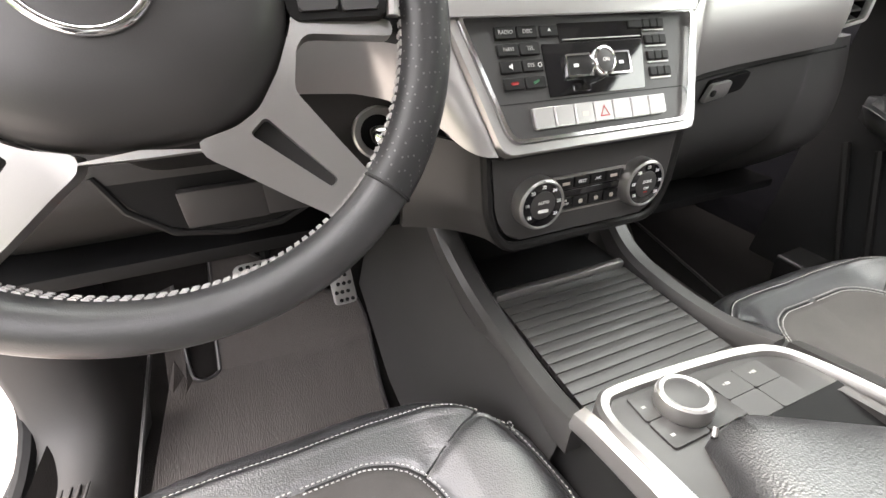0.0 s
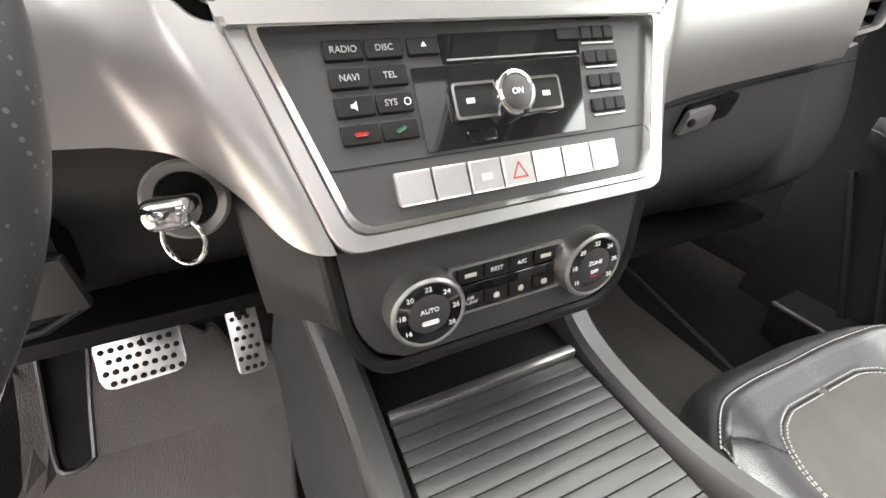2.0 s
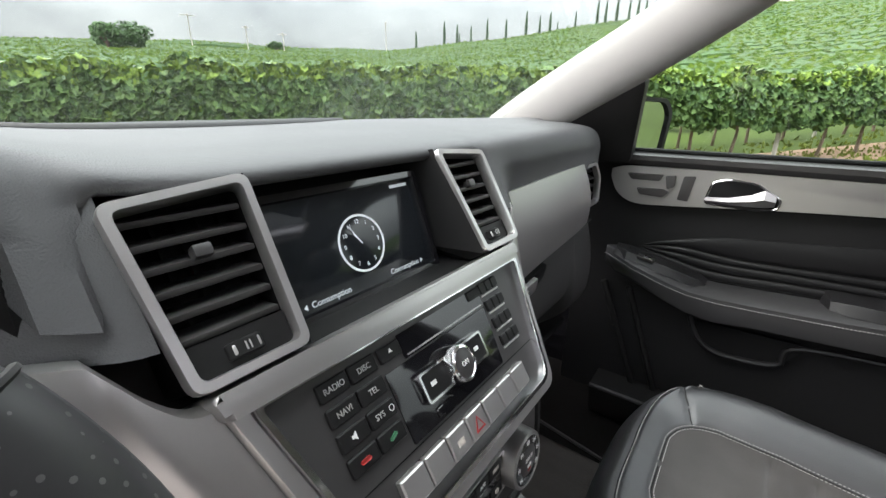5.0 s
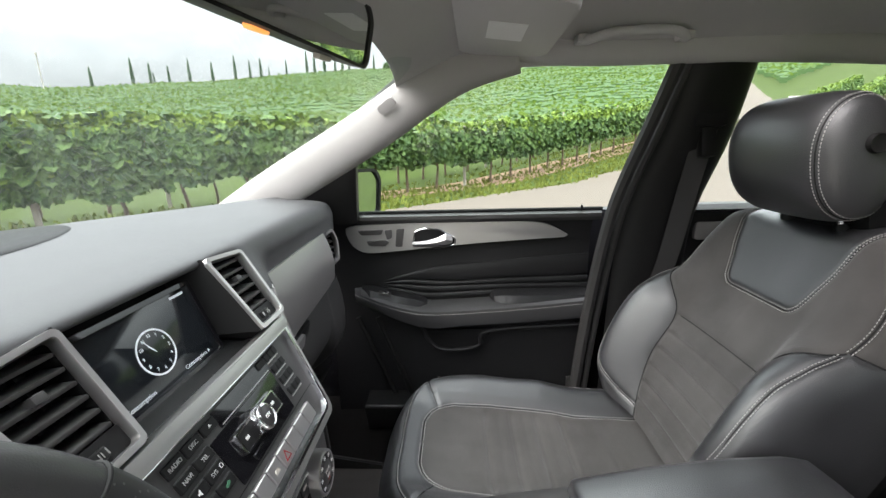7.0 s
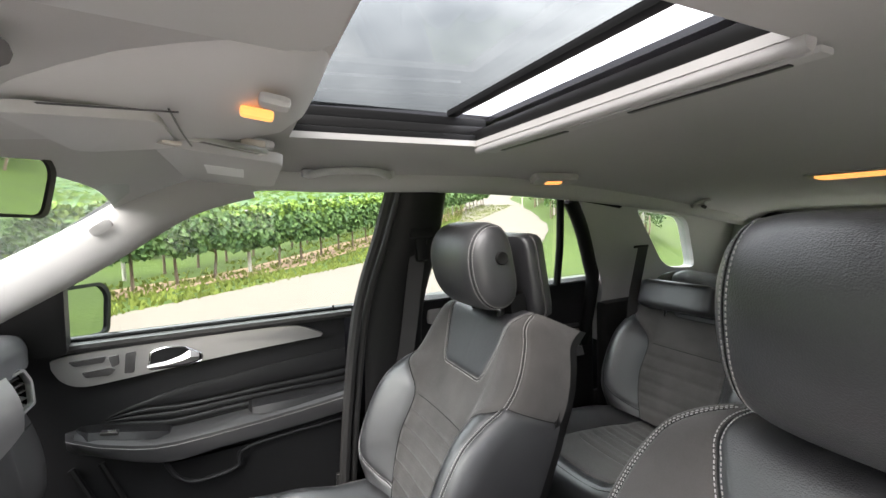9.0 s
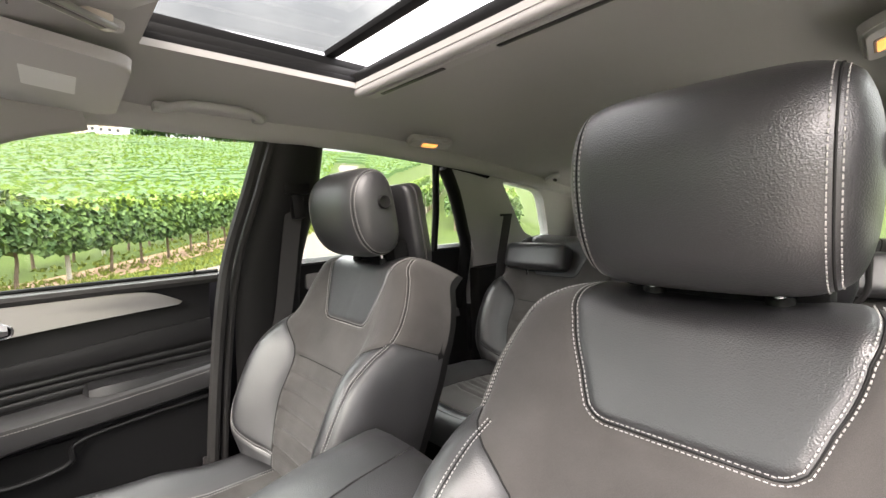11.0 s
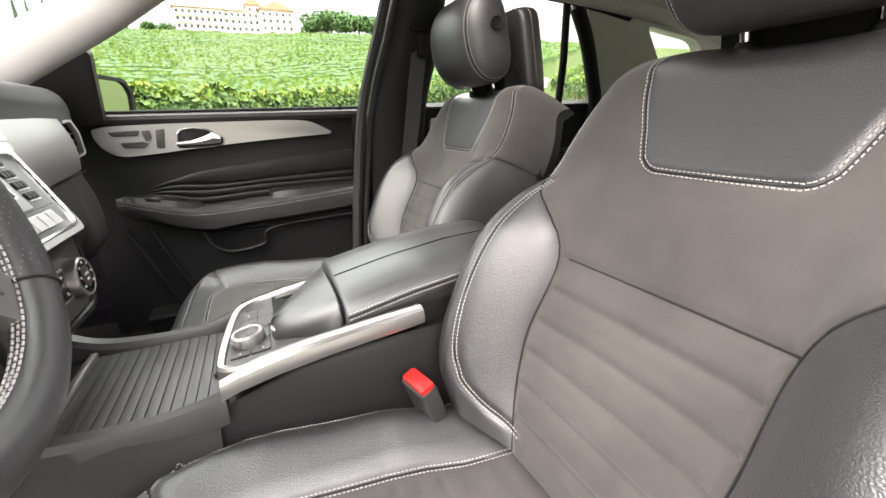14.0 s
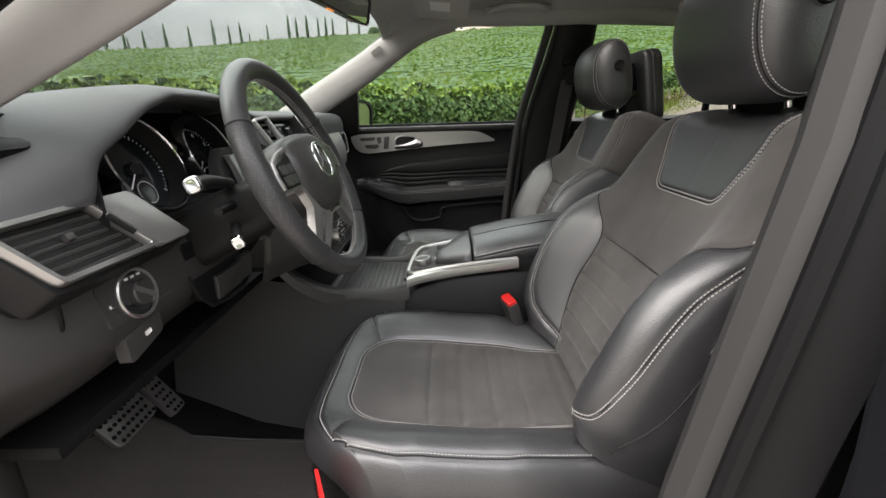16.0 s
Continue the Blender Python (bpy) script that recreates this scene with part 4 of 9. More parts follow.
# tailgate with its window
tg = [(-0.60, 1.50), (0.60, 1.50), (0.68, 1.22), (-0.68, 1.22)]
tail_m = axes((0, -2.13, 0), (1, 0, 0), (0, 1, 0.0))
tail = part("tailgate_frame", ring_frame(tail_m, rounded([(-0.66, -1.56), (0.66, -1.56), (0.74, -1.10), (-0.74, -1.10)], 0.05), rounded([(-0.54, -1.50), (0.54, -1.50), (0.62, -1.21), (-0.62, -1.21)], 0.06), 0, 0.03), M_LINER_TRIM)
for v in tail.data.vertices:
    v.co.z = -v.co.z if v.co.z < 0 else v.co.z
tagged(tail, "light grey tailgate window surround", "tailgate", kind="structure")
seal = part("tailgate_seal", tube([(x, -2.095, z) for x, z in rounded([(-0.54, 1.50), (0.54, 1.50), (0.62, 1.21), (-0.62, 1.21)], 0.06)], 0.014, 8, True), M_RUBBER)
tagged(seal, "black rubber tailgate seal", "seal", kind="structure")
tail_low = part("tailgate_panel", rbox(pose(0, -2.16, 0.84), (1.44, 0.05, 0.56), 0.02), M_PLASTIC)
tagged(tail_low, "black plastic tailgate panel", "tailgate", kind="structure")
ob = part("window_rear", rbox(pose(0, -2.14, 1.355), (1.2, 0.005, 0.30)), M_PANE)
ob.visible_shadow = False
tagged(ob, "clear tailgate window", "window", kind="structure")

# driver's door opening: one trim runs along the sill and up the kick panel
sill_path = smooth_line([(0, -0.52, 0.605), (0, -0.2, 0.603), (0, 0.2, 0.600), (0, 0.40, 0.600), (0, 0.49, 0.606), (0, 0.555, 0.645), (0, 0.583, 0.74), (0, 0.578, 0.90), (0, 0.553, 1.12)], 6)
rings = []
for i, p in enumerate(sill_path):
    t = (sill_path[min(len(sill_path) - 1, i + 1)] - sill_path[max(0, i - 1)]).normalized()
    n = vec(0, -t.z, t.y)
    rings.append([vec(x, 0, 0) + p + n * d for x, d in ((-0.793, -0.10), (-0.793, -0.03), (-0.788, -0.004), (-0.776, 0.002), (-0.735, 0.004), (-0.702, -0.001), (-0.682, -0.018), (-0.672, -0.05), (-0.664, -0.13))])
sill = part("door_sill", loft(rings, True, True), M_TRIM, None, "", 60)
tagged(sill, "charcoal plastic sill and kick panel of the open driver's doorway", "door sill", kind="structure")
for dx in (0.0, 0.026):
    crease = [vec(-0.764 + dx, 0, 0) + p + vec(0, 0.001, -0.001) for p in sill_path[24:44]]
    ob = part("sill_seam", tube(crease, 0.0022, 6), M_RUBBER)
    tagged(ob, "thin dark seam along the kick panel", "seam", kind="structure")
for k in range(5):
    ob = part("sill_rib", rbox(pose(-0.700 - 0.011 * k, 0.440, 0.6045), (0.0035, 0.060, 0.003), 0.001), M_PLASTIC)
    tagged(ob, "raised plastic rib on the sill plate", "sill rib", kind="structure")
outer_sill = part("outer_sill", loft([[vec(-0.79, y, 0.60), vec(-0.825, y, 0.585), vec(-0.835, y, 0.50), vec(-0.80, y, 0.38), vec(-0.70, y, 0.38), vec(-0.70, y, 0.50)] for y in steps(-0.52, 0.80, 14)]), M_PAINT)
tagged(outer_sill, "glossy black painted sill outside the doorway", "car body", kind="structure")
seal = part("doorway_seal", tube(smooth_line([(-0.775, 0.52, 1.30), (-0.785, 0.60, 1.0), (-0.785, 0.62, 0.75), (-0.785, 0.50, 0.615), (-0.785, 0.1, 0.60), (-0.785, -0.10, 0.61), (-0.79, -0.215, 0.72), (-0.79, -0.268, 1.0), (-0.775, -0.325, 1.28), (-0.735, -0.375, 1.5), (-0.69, -0.40, 1.63)], 6), 0.012, 8), M_RUBBER)
tagged(seal, "black rubber seal round the driver's doorway", "seal", kind="structure")
B_LINE = ((-0.185, 0.58, 0), (-0.225, 0.9, 0.0), (-0.297, 1.28, 0.01), (-0.345, 1.45, 0.05), (-0.39, 1.62, 0.10))
b_trim = part("b_pillar_trim", loft([[vec(-0.70 + dx, y0 - 0.05, z), vec(-0.728 + dx, y0 - 0.012, z), vec(-0.750 + dx, y0, z), vec(-0.772 + dx, y0 - 0.006, z), vec(-0.784 + dx, y0 - 0.026, z), vec(-0.70 + dx, y0 - 0.06, z)] for y0, z, dx in B_LINE]), M_TRIM)
b_outer = part("b_pillar_outer", loft([[vec(-0.785 + dx, y0 - 0.030, z), vec(-0.80 + dx, y0 - 0.05, z), vec(-0.80 + dx, y0 - 0.11, z), vec(-0.70 + dx, y0 - 0.11, z), vec(-0.70 + dx, y0 - 0.062, z)] for y0, z, dx in B_LINE]), M_RUBBER)
tagged(b_outer, "black painted outer pillar beside the doorway", "pillar", kind="structure")
tagged(b_trim, "charcoal trim strip along the doorway pillar", "pillar", kind="structure")
rear_side = part("rear_door_skin", loft([[vec(-0.80 + dx, -0.355 - dy, z), vec(-0.86 + dx, -0.36 - dy, z), vec(-0.90 + dx, -0.40 - dy, z), vec(-0.90 + dx, -1.25, z), vec(-0.80 + dx, -1.25, z)] for z, dx, dy in ((0.45, 0.02, 0), (0.7, -0.01, 0), (1.0, 0.0, 0.01), (1.27, 0.03, 0.02))]), M_PAINT)
tagged(rear_side, "glossy black painted rear door", "car door", kind="structure")
striker = thing("door_striker", "small steel door striker on the pillar", "striker", at=(-0.80, -0.34, 0.89))
part("plate", rbox(pose(-0.802, -0.350, 0.89), (0.008, 0.026, 0.07), 0.003), M_RUBBER, striker)
part("loop", tube(smooth_line([(-0.805, -0.345, 0.865), (-0.83, -0.345, 0.868), (-0.835, -0.345, 0.90), (-0.805, -0.345, 0.905)], 4), 0.005, 8), M_ALU, striker)
for side, label in ((1, "right"), (-1, "left")):
    ob = part("front_wing", rbox(pose(side * 0.80, 1.35, 0.85), (0.16, 1.1, 0.55), 0.06), M_PAINT)
    tagged(ob, "glossy black front wing of the car", "car wing", kind="structure")
    if side > 0:
        ob = part("outer_skin", rbox(pose(0.885, -0.5, 0.86), (0.05, 2.6, 0.80), 0.02), M_PAINT)
        tagged(ob, "glossy black outer door skins", "car body", kind="structure")


# ---------------------------------------------------------------- dashboard
dash = thing("dashboard", "black soft-touch dashboard with silver trim and round air vents", "dashboard", at=(0, 0.6, 1.0))


def far_edge(x):
    return interp(abs(x), [0, 0.33, 0.45, 0.60, 0.70, 0.78], [1.02, 0.96, 0.86, 0.715, 0.62, 0.54])


def bump_hood(x):
    return 0.036 * math.exp(-((x + 0.405) / 0.205) ** 4)


def in_recess(x):
    """1 where the pad ends in a lip over the screen or the dials."""
    a = max(0.0, min(1.0, (0.192 - abs(x)) / 0.012))
    b = max(0.0, min(1.0, (x + 0.630) / 0.03, (-0.220 - x) / 0.02))
    return max(a, b)


def pad(x, s):
    w, h, c = far_edge(x), bump_hood(x), in_recess(x)
    side = max(0, abs(x) - 0.60) / 0.18
    lip = 0.432 - 0.012 * math.exp(-((x + 0.405) / 0.2) ** 4) + 0.05 * side ** 2
    zt = 1.333 - 0.030 * side ** 1.5
    ys = [w, w - 0.02, w * 0.55 + lip * 0.45, lip + 0.11, lip + 0.045, lip + 0.012, lip + 0.012 * c, lip + 0.05 * c, lip + 0.085 * c]
    zs = [1.300, 1.322 - 0.02 * side, zt + 0.008 + h * 0.35, zt + 0.004 + h * 0.85, zt - 0.001 + h, zt - 0.010 + h, zt - 0.022 + h - 0.012 * (1 - c), zt - 0.026 + h - (1 - c) * 0.030, 1.300 + h - (1 - c) * 0.052]
    # the end before the driver's door falls away towards the lip
    fall = interp(x, [-0.76, -0.64, -0.56, -0.51, -0.45], [0.066, 0.062, 0.040, 0.017, 0.0])
    for k, share in ((2, 0.10), (3, 0.30), (4, 0.62), (5, 0.88), (6, 1.0), (7, 1.0), (8, 1.0)):
        zs[k] -= fall * share
        if x < -0.60:
            zs[k] = max(zs[k], 1.224)
    near = max(0.0, min(1.0, (0.27 - abs(x)) / 0.075)) * (1 - c)
    near = near * near * (3 - 2 * near)
    for k in (5, 6, 7, 8):
        ys[k] = ys[k] * (1 - near) + near * (0.374 + (zs[k] - 1.220) * 0.63 + 0.003)
    t = s * 8
    i = min(7, int(t))
    f = t - i
    p = [vec(0, ys[max(0, min(8, k))], zs[max(0, min(8, k))]) for k in (i - 1, i, i + 1, i + 2)]
    q = 0.5 * ((2 * p[1]) + (p[2] - p[0]) * f + (2 * p[0] - 5 * p[1] + 4 * p[2] - p[3]) * f * f + (3 * p[1] - p[0] - 3 * p[2] + p[3]) * f ** 3)
    return vec(x, q.y, q.z)


part("upper_pad", sheet(pad, steps(-0.776, 0.74, 152), steps(0, 1, 40)), M_PAD, dash, "black grained soft dashboard top")
# speaker grille lying on the pad
def pad_at(x, y):
    lo, hi = 0.0, 0.5
    for _ in range(24):
        m = (lo + hi) / 2
        lo, hi = (m, hi) if pad(x, m).y > y else (lo, m)
    return pad(x, lo).z


gr = [[(0.285 * k * math.cos(a), min(0.83 + 0.18 * k * math.sin(a), far_edge(0.285 * k * math.cos(a)) - 0.03)) for a in [2 * math.pi * i / 48 for i in range(48)]] for k in (1.0, 0.985, 0.8, 0.6, 0.4, 0.2, 0.02)]
part("speaker_grille", loft([[vec(x, y, pad_at(x, y) + (0.0005 if r == 0 else 0.0035)) for x, y in ring] for r, ring in enumerate(gr)], True, False), M_PLASTIC, dash, "dark oval speaker grille", 50)
# soft skin closing the dash between the middle vents and the hood
for side in (-1, 1):
    def bridge(k, s, side=side):
        z = 1.244 + (0.085 if side < 0 else 0.066) * s
        q = k * k * (3 - 2 * k)
        return vec(side * (0.180 + 0.058 * k), (0.374 + (z - 1.22) * 0.63 + 0.004) * (1 - q) + (0.430 + 0.014 * s) * q, z)
    part("pad_cheek", sheet(bridge, steps(0, 1, 8), steps(0, 1, 10), 0.02, (0, 1, 0)), M_PAD, dash)

# lower face of the dash, black, with a bay for each of the driver and passenger
def lower_face(x, s):
    z0 = 1.262 - 0.106 * max(0.0, min(1.0, (-0.318 - x) / 0.02))
    z = z0 - s * (z0 - 0.932)
    y = 0.447 - 0.018 * math.sin(min(1, s * 1.6) * math.pi) + max(0, s - 0.45) ** 1.5 * 0.34
    if x > 0.1:
        y = 0.452 - 0.030 * math.sin(min(1.0, s * 1.15) * math.pi) + max(0, s - 0.55) ** 1.5 * 0.5
        z0 = 1.262 - 0.112 * max(0.0, min(1.0, (x - 0.535) / 0.02))
        z = z0 - s * (z0 - 0.822)
    y += max(0, abs(x) - 0.62) ** 2 * 2.2
    return vec(x, y, z)


part("knee_panel", sheet(lower_face, steps(-0.776, -0.118, 42), steps(0, 1, 20), 0.02, (0, 1, 0)), M_TRIM, dash, "charcoal plastic driver knee panel")
part("glove_box", sheet(lower_face, steps(0.118, 0.735, 40), steps(0, 1, 24), 0.02, (0, 1, 0)), M_TRIM, dash, "black glove box lid")
for x0, x1 in ((-0.72, -0.13), (0.13, 0.72)):
    part("underside", rbox(pose((x0 + x1) / 2, 0.74, 0.935 if x0 < 0 else 0.84), (x1 - x0, 0.50, 0.02), 0.004), M_RUBBER, dash)
# end cap of the dash at the open door
part("end_cap", loft([[vec(-0.772 - 0.010 * k, y, z) for y, z in rounded([(0.455, 1.235), (0.47, 1.15), (0.50, 0.95), (0.66, 0.94), (0.64, 1.24)], 0.03)] for k in (0, 1)]), M_PLASTIC, dash)


# ---- middle: head unit
HU = axes((-0.004, 0.313, 1.117), (1, 0, 0), (0, -0.857, 0.514)) @ Matrix.Diagonal((1, 1.06, 1, 1))
hu_out = [(-0.128, -0.030), (0.128, -0.030), (0.163, 0.102), (0.166, 0.109), (-0.166, 0.109), (-0.163, 0.102)]
hu_mid = [(-0.119, -0.0205), (0.119, -0.0205), (0.150, 0.092), (0.1505, 0.0985), (-0.1505, 0.0985), (-0.150, 0.092)]
hu_in = [(-0.115, -0.0165), (0.115, -0.0165), (0.145, 0.090), (0.1455, 0.095), (-0.1455, 0.095), (-0.145, 0.090)]
RAD = [0.014, 0.014, 0.01, 0.006, 0.006, 0.01]
part("head_unit_body", plate(HU, rounded(hu_out, RAD), -0.10, -0.010), M_PLASTIC, dash)
part("head_unit_surround", ring_frame(HU, rounded(hu_out, RAD), rounded(hu_mid, RAD), -0.10, 0.004), M_SILVER, dash, "satin silver head unit surround")
part("head_unit_bead", ring_frame(HU, rounded(hu_mid, RAD), rounded(hu_in, RAD), -0.012, 0.0075), M_CHROME, dash, "bright inner bead")


# silver panels left and right of the middle, flowing into the head unit's sides
def silver(side, k, s):
    e = HU @ vec(side * (0.1640 - 0.0345 * s), 0.104 - 0.132 * s, -0.005)
    end = 0.56 if side > 0 else 0.315
    a = abs(e.x) + (end - abs(e.x)) * k ** 1.4
    if side > 0:
        top = interp(a, [0.118, 0.172, 0.187, 0.200, 0.45], [1.221, 1.222, 1.246, 1.253, 1.260])
        bot = interp(a, [0.118, 0.135, 0.165, 0.21, 0.27, 0.33, 0.42, 0.55, 0.62], [1.09, 1.092, 1.097, 1.110, 1.123, 1.130, 1.137, 1.147, 1.152])
    else:
        top = interp(a, [0.118, 0.172, 0.187, 0.200], [1.221, 1.222, 1.244, 1.250])
        bot = interp(a, [0.118, 0.135, 0.155, 0.18, 0.21, 0.25, 0.30], [1.086, 1.088, 1.096, 1.113, 1.128, 1.138, 1.142])
    far = 0.428 - 0.010 * math.sin(s * math.pi) - 0.018 * s + (max(0, a - 0.5) * 0.05 if side > 0 else 0.0)
    q = max(0.0, min(1.0, (a - abs(e.x)) / 0.095))
    q = q * q * (3 - 2 * q)
    r = min(1.0, q * 2.5)
    return vec(side * a, e.y * (1 - q) + far * q, e.z * (1 - r) + (top + (bot - top) * s) * r)


part("silver_panel", sheet(lambda k, s: silver(1, k, s), steps(0, 1, 44), steps(0, 1, 12), 0.012, (0, 1, 0)), M_SILVER, dash, "satin silver panel before the passenger")
part("silver_panel", sheet(lambda k, s: silver(-1, k, s), steps(0, 1, 30), steps(0, 1, 12), 0.012, (0, 1, 0)), M_SILVER, dash, "satin silver panel beside the column")
head = part("head_unit", plate(HU, rounded(hu_in, RAD), -0.015, 0.0, 0.0), M_PLASTIC_GREY, dash, "charcoal head unit with black keys")
bar = [(-0.164, 0.0965), (0.158, 0.0965), (0.161, 0.1115), (-0.167, 0.1115)]
part("cross_bar", plate(HU, rounded(bar, 0.004), -0.03, 0.0085, 0.004, 3), M_ALU, dash, "bright aluminium cross bar over the head unit")
part("seam", rbox(HU @ pose(0, 0.018, 0.0), (0.246, 0.0007, 0.0008)), M_RUBBER, head)


def key(u, v, w, h, parent, material=M_PLASTIC, d=0.0028, label=""):
    return part("key", plate(HU @ pose(u, v, 0), rounded([(-w / 2, -h / 2), (w / 2, -h / 2), (w / 2, h / 2), (-w / 2, h / 2)], 0.0015, 2), -0.002, d, 0.0009, 1), material, parent, label)


def hu_text(text, u, v, size, material=M_PRINT_DIM, d=0.0031):
    return lettering("lettering", text, size, HU @ pose(u, v, d), material, head, "white key lettering")


names = [["RADIO", "DISC"], ["NAVI", "TEL"], ["", "SYS"], ["", ""]]
for r in range(4):
    for c in range(2):
        u, v = -0.1005 + 0.0252 * c, 0.0835 - 0.0158 * r
        key(u, v, 0.0238, 0.0118, head)
        if names[r][c]:
            hu_text(names[r][c], u - (0.003 if names[r][c] == "SYS" else 0), v, 0.0054)
part("symbol", rbox(HU @ pose(-0.1005, 0.0835 - 0.0474, 0.0031), (0.0085, 0.0026, 0.0006), 0.001, 1), M_PRINT_RED, head)
part("symbol", rbox(HU @ pose(-0.0753, 0.0835 - 0.0474, 0.0031, 0, 0, 20), (0.0075, 0.0024, 0.0006), 0.001, 1), M_PRINT_GREEN, head)
part("symbol", plate(HU @ pose(-0.1005, 0.0835 - 0.0316, 0), [(-0.0028, -0.001), (-0.0012, -0.001), (0.0010, -0.0028), (0.0010, 0.0028), (-0.0012, 0.001), (-0.0028, 0.001)], 0.0028, 0.0032), M_WHITE, head)
part("symbol", lathe(HU @ pose(-0.0675, 0.0835 - 0.0316, 0), [(0.0018, 0.0027), (0.0023, 0.0027), (0.0023, 0.0032), (0.0018, 0.0032)], 14), M_WHITE, head)
key(-0.0492, 0.0835, 0.0215, 0.0108, head)
part("symbol", plate(HU @ pose(-0.0492, 0.0840, 0), [(-0.002, -0.001), (0.002, -0.001), (0, 0.002)], 0.0028, 0.0031), M_WHITE, head)
part("disc_slot_panel", plate(HU, rounded([(-0.0375, 0.0725), (0.074, 0.0725), (0.074, 0.0905), (-0.0375, 0.0905)], 0.001), -0.004, 0.0012, 0.0004, 1), M_GLOSS, head, "glossy black disc slot panel")
part("disc_slot", rbox(HU @ pose(0.018, 0.0745, 0.0012), (0.105, 0.0012, 0.0008)), M_ALU, head)
key(0.0655, 0.0865, 0.0205, 0.0085, head)
panel = part("gloss_panel", plate(HU, rounded([(-0.0605, 0.0205), (0.0665, 0.0205), (0.0725, 0.0712), (-0.0605, 0.0712)], 0.001), -0.004, 0.0012, 0.0004, 1), M_GLOSS, head, "glossy black panel with the turn knob")
key(-0.020, 0.0265, 0.022, 0.007, head, M_GLOSS)
for r in range(4):
    for c in range(3):
        key(0.0815 + 0.0106 * c, 0.0868 - 0.0168 * r, 0.0100, 0.0098, head)
    part("silver_line", rbox(HU @ pose(0.0922, 0.0798 - 0.0168 * r, 0.0008), (0.030, 0.0016, 0.0014), 0.0004, 1), M_ALU, head)
# turn knob and its two rocker keys
for s in (-1, 1):
    wide = 0.034
    part("rocker_frame", ring_frame(HU @ pose(0.0045 + s * 0.0255, 0.0475, 0), rounded([(-wide / 2, -0.0115), (wide / 2, -0.0115), (wide / 2, 0.0115), (-wide / 2, 0.0115)], 0.003), rounded([(-wide / 2 + 0.0022, -0.0093), (wide / 2 - 0.0022, -0.0093), (wide / 2 - 0.0022, 0.0093), (-wide / 2 + 0.0022, 0.0093)], 0.002), 0, 0.0062), M_CHROME, head)
    part("rocker", plate(HU @ pose(0.0045 + s * 0.0255, 0.0475, 0), rounded([(-wide / 2 + 0.002, -0.0095), (wide / 2 - 0.002, -0.0095), (wide / 2 - 0.002, 0.0095), (-wide / 2 + 0.002, 0.0095)], 0.002), 0, 0.0052, 0.0008, 1), M_PLASTIC, head)
    part("symbol", rbox(HU @ pose(0.0045 + s * 0.030, 0.0475, 0.0054), (0.006, 0.0032, 0.0004)), M_WHITE, head)
KN = HU @ pose(0.0045, 0.0475, 0)
knob = part("turn_knob", lathe(KN, [(0.0150, 0), (0.0152, 0.004), (0.0146, 0.013), (0.0138, 0.0152), (0.0118, 0.0160), (0.0112, 0.0150)], 40), M_CHROME, head, "chrome-ringed volume knob")
part("cap", lathe(KN, [(0.0113, 0.010), (0.0112, 0.0150), (0.010, 0.0156), (0.0, 0.0158)], 32), M_PLASTIC_GREY, head)
lettering("lettering", "ON", 0.0055, KN @ pose(0, 0, 0.0161), M_WHITE, head)
# row of silver keys with the warning triangle
for i in range(7):
    u = -0.0750 + 0.0252 * i
    part("silver_key", plate(HU @ pose(u, 0.0015, 0), rounded([(-0.0121, -0.0105), (0.0121, -0.0105), (0.0118, 0.0095), (-0.0118, 0.0095)], [0.004 if i == 0 else 0.001, 0.004 if i == 6 else 0.001, 0.001, 0.001], 3), -0.004, 0.0058, 0.0012, 1), M_SILVER, head, "satin silver key", 15)
tri = [(0.0075 * math.sin(a), 0.0075 * math.cos(a) - 0.001) for a in (0, 2.094, 4.189)]
part("warning_triangle", ring_frame(HU @ pose(0.0006, 0.0, 0), tri[::-1], [(x * 0.72, y * 0.72) for x, y in tri[::-1]], 0.0055, 0.0063), M_PRINT_RED, head, "red hazard triangle")
part("symbol", rbox(HU @ pose(-0.0246, 0.0, 0.0059), (0.008, 0.0045, 0.0004)), M_LAMP_OFF, head)

# ---- climate panel
CL = axes((-0.003, 0.309, 1.024), (1, 0, 0), (0, -0.995, 0.10))
cl_out = [(-0.104, -0.043), (0.104, -0.043), (0.125, -0.010), (0.130, 0.062), (-0.130, 0.062), (-0.125, -0.010)]
cl = part("climate_panel", plate(CL, rounded(cl_out, [0.03, 0.03, 0.03, 0.003, 0.003, 0.03], 6), -0.10, -0.001, 0.004, 3), M_PLASTIC_GREY, dash, "charcoal climate control panel with two dials")
part("outer_lip", tube([CL @ vec(u, v, -0.004) for u, v in rounded([(-0.112, -0.052), (0.112, -0.052), (0.132, -0.012), (0.136, 0.062), (-0.136, 0.062), (-0.132, -0.012)], [0.034, 0.034, 0.03, 0.003, 0.003, 0.03], 6)], 0.006, 8, True), M_PLASTIC, dash)
part("silver_band", ring_frame(CL @ pose(0, 0.004, 0), rounded([(-0.052, -0.0225), (0.052, -0.0225), (0.052, 0.0225), (-0.052, 0.0225)], 0.002), rounded([(-0.049, -0.0195), (0.049, -0.0195), (0.049, 0.0195), (-0.049, 0.0195)], 0.002), -0.003, 0.0015), M_ALU, cl)
for i in range(4):
    for v in (0.0155, -0.0090):
        part("climate_key", plate(CL @ pose(-0.0345 + 0.023 * i, v + 0.0015, 0), rounded([(-0.0105, -0.0065), (0.0105, -0.0065), (0.0105, 0.0065), (-0.0105, 0.0065)], 0.001, 2), -0.003, 0.0022, 0.0007, 1), M_PLASTIC, cl)
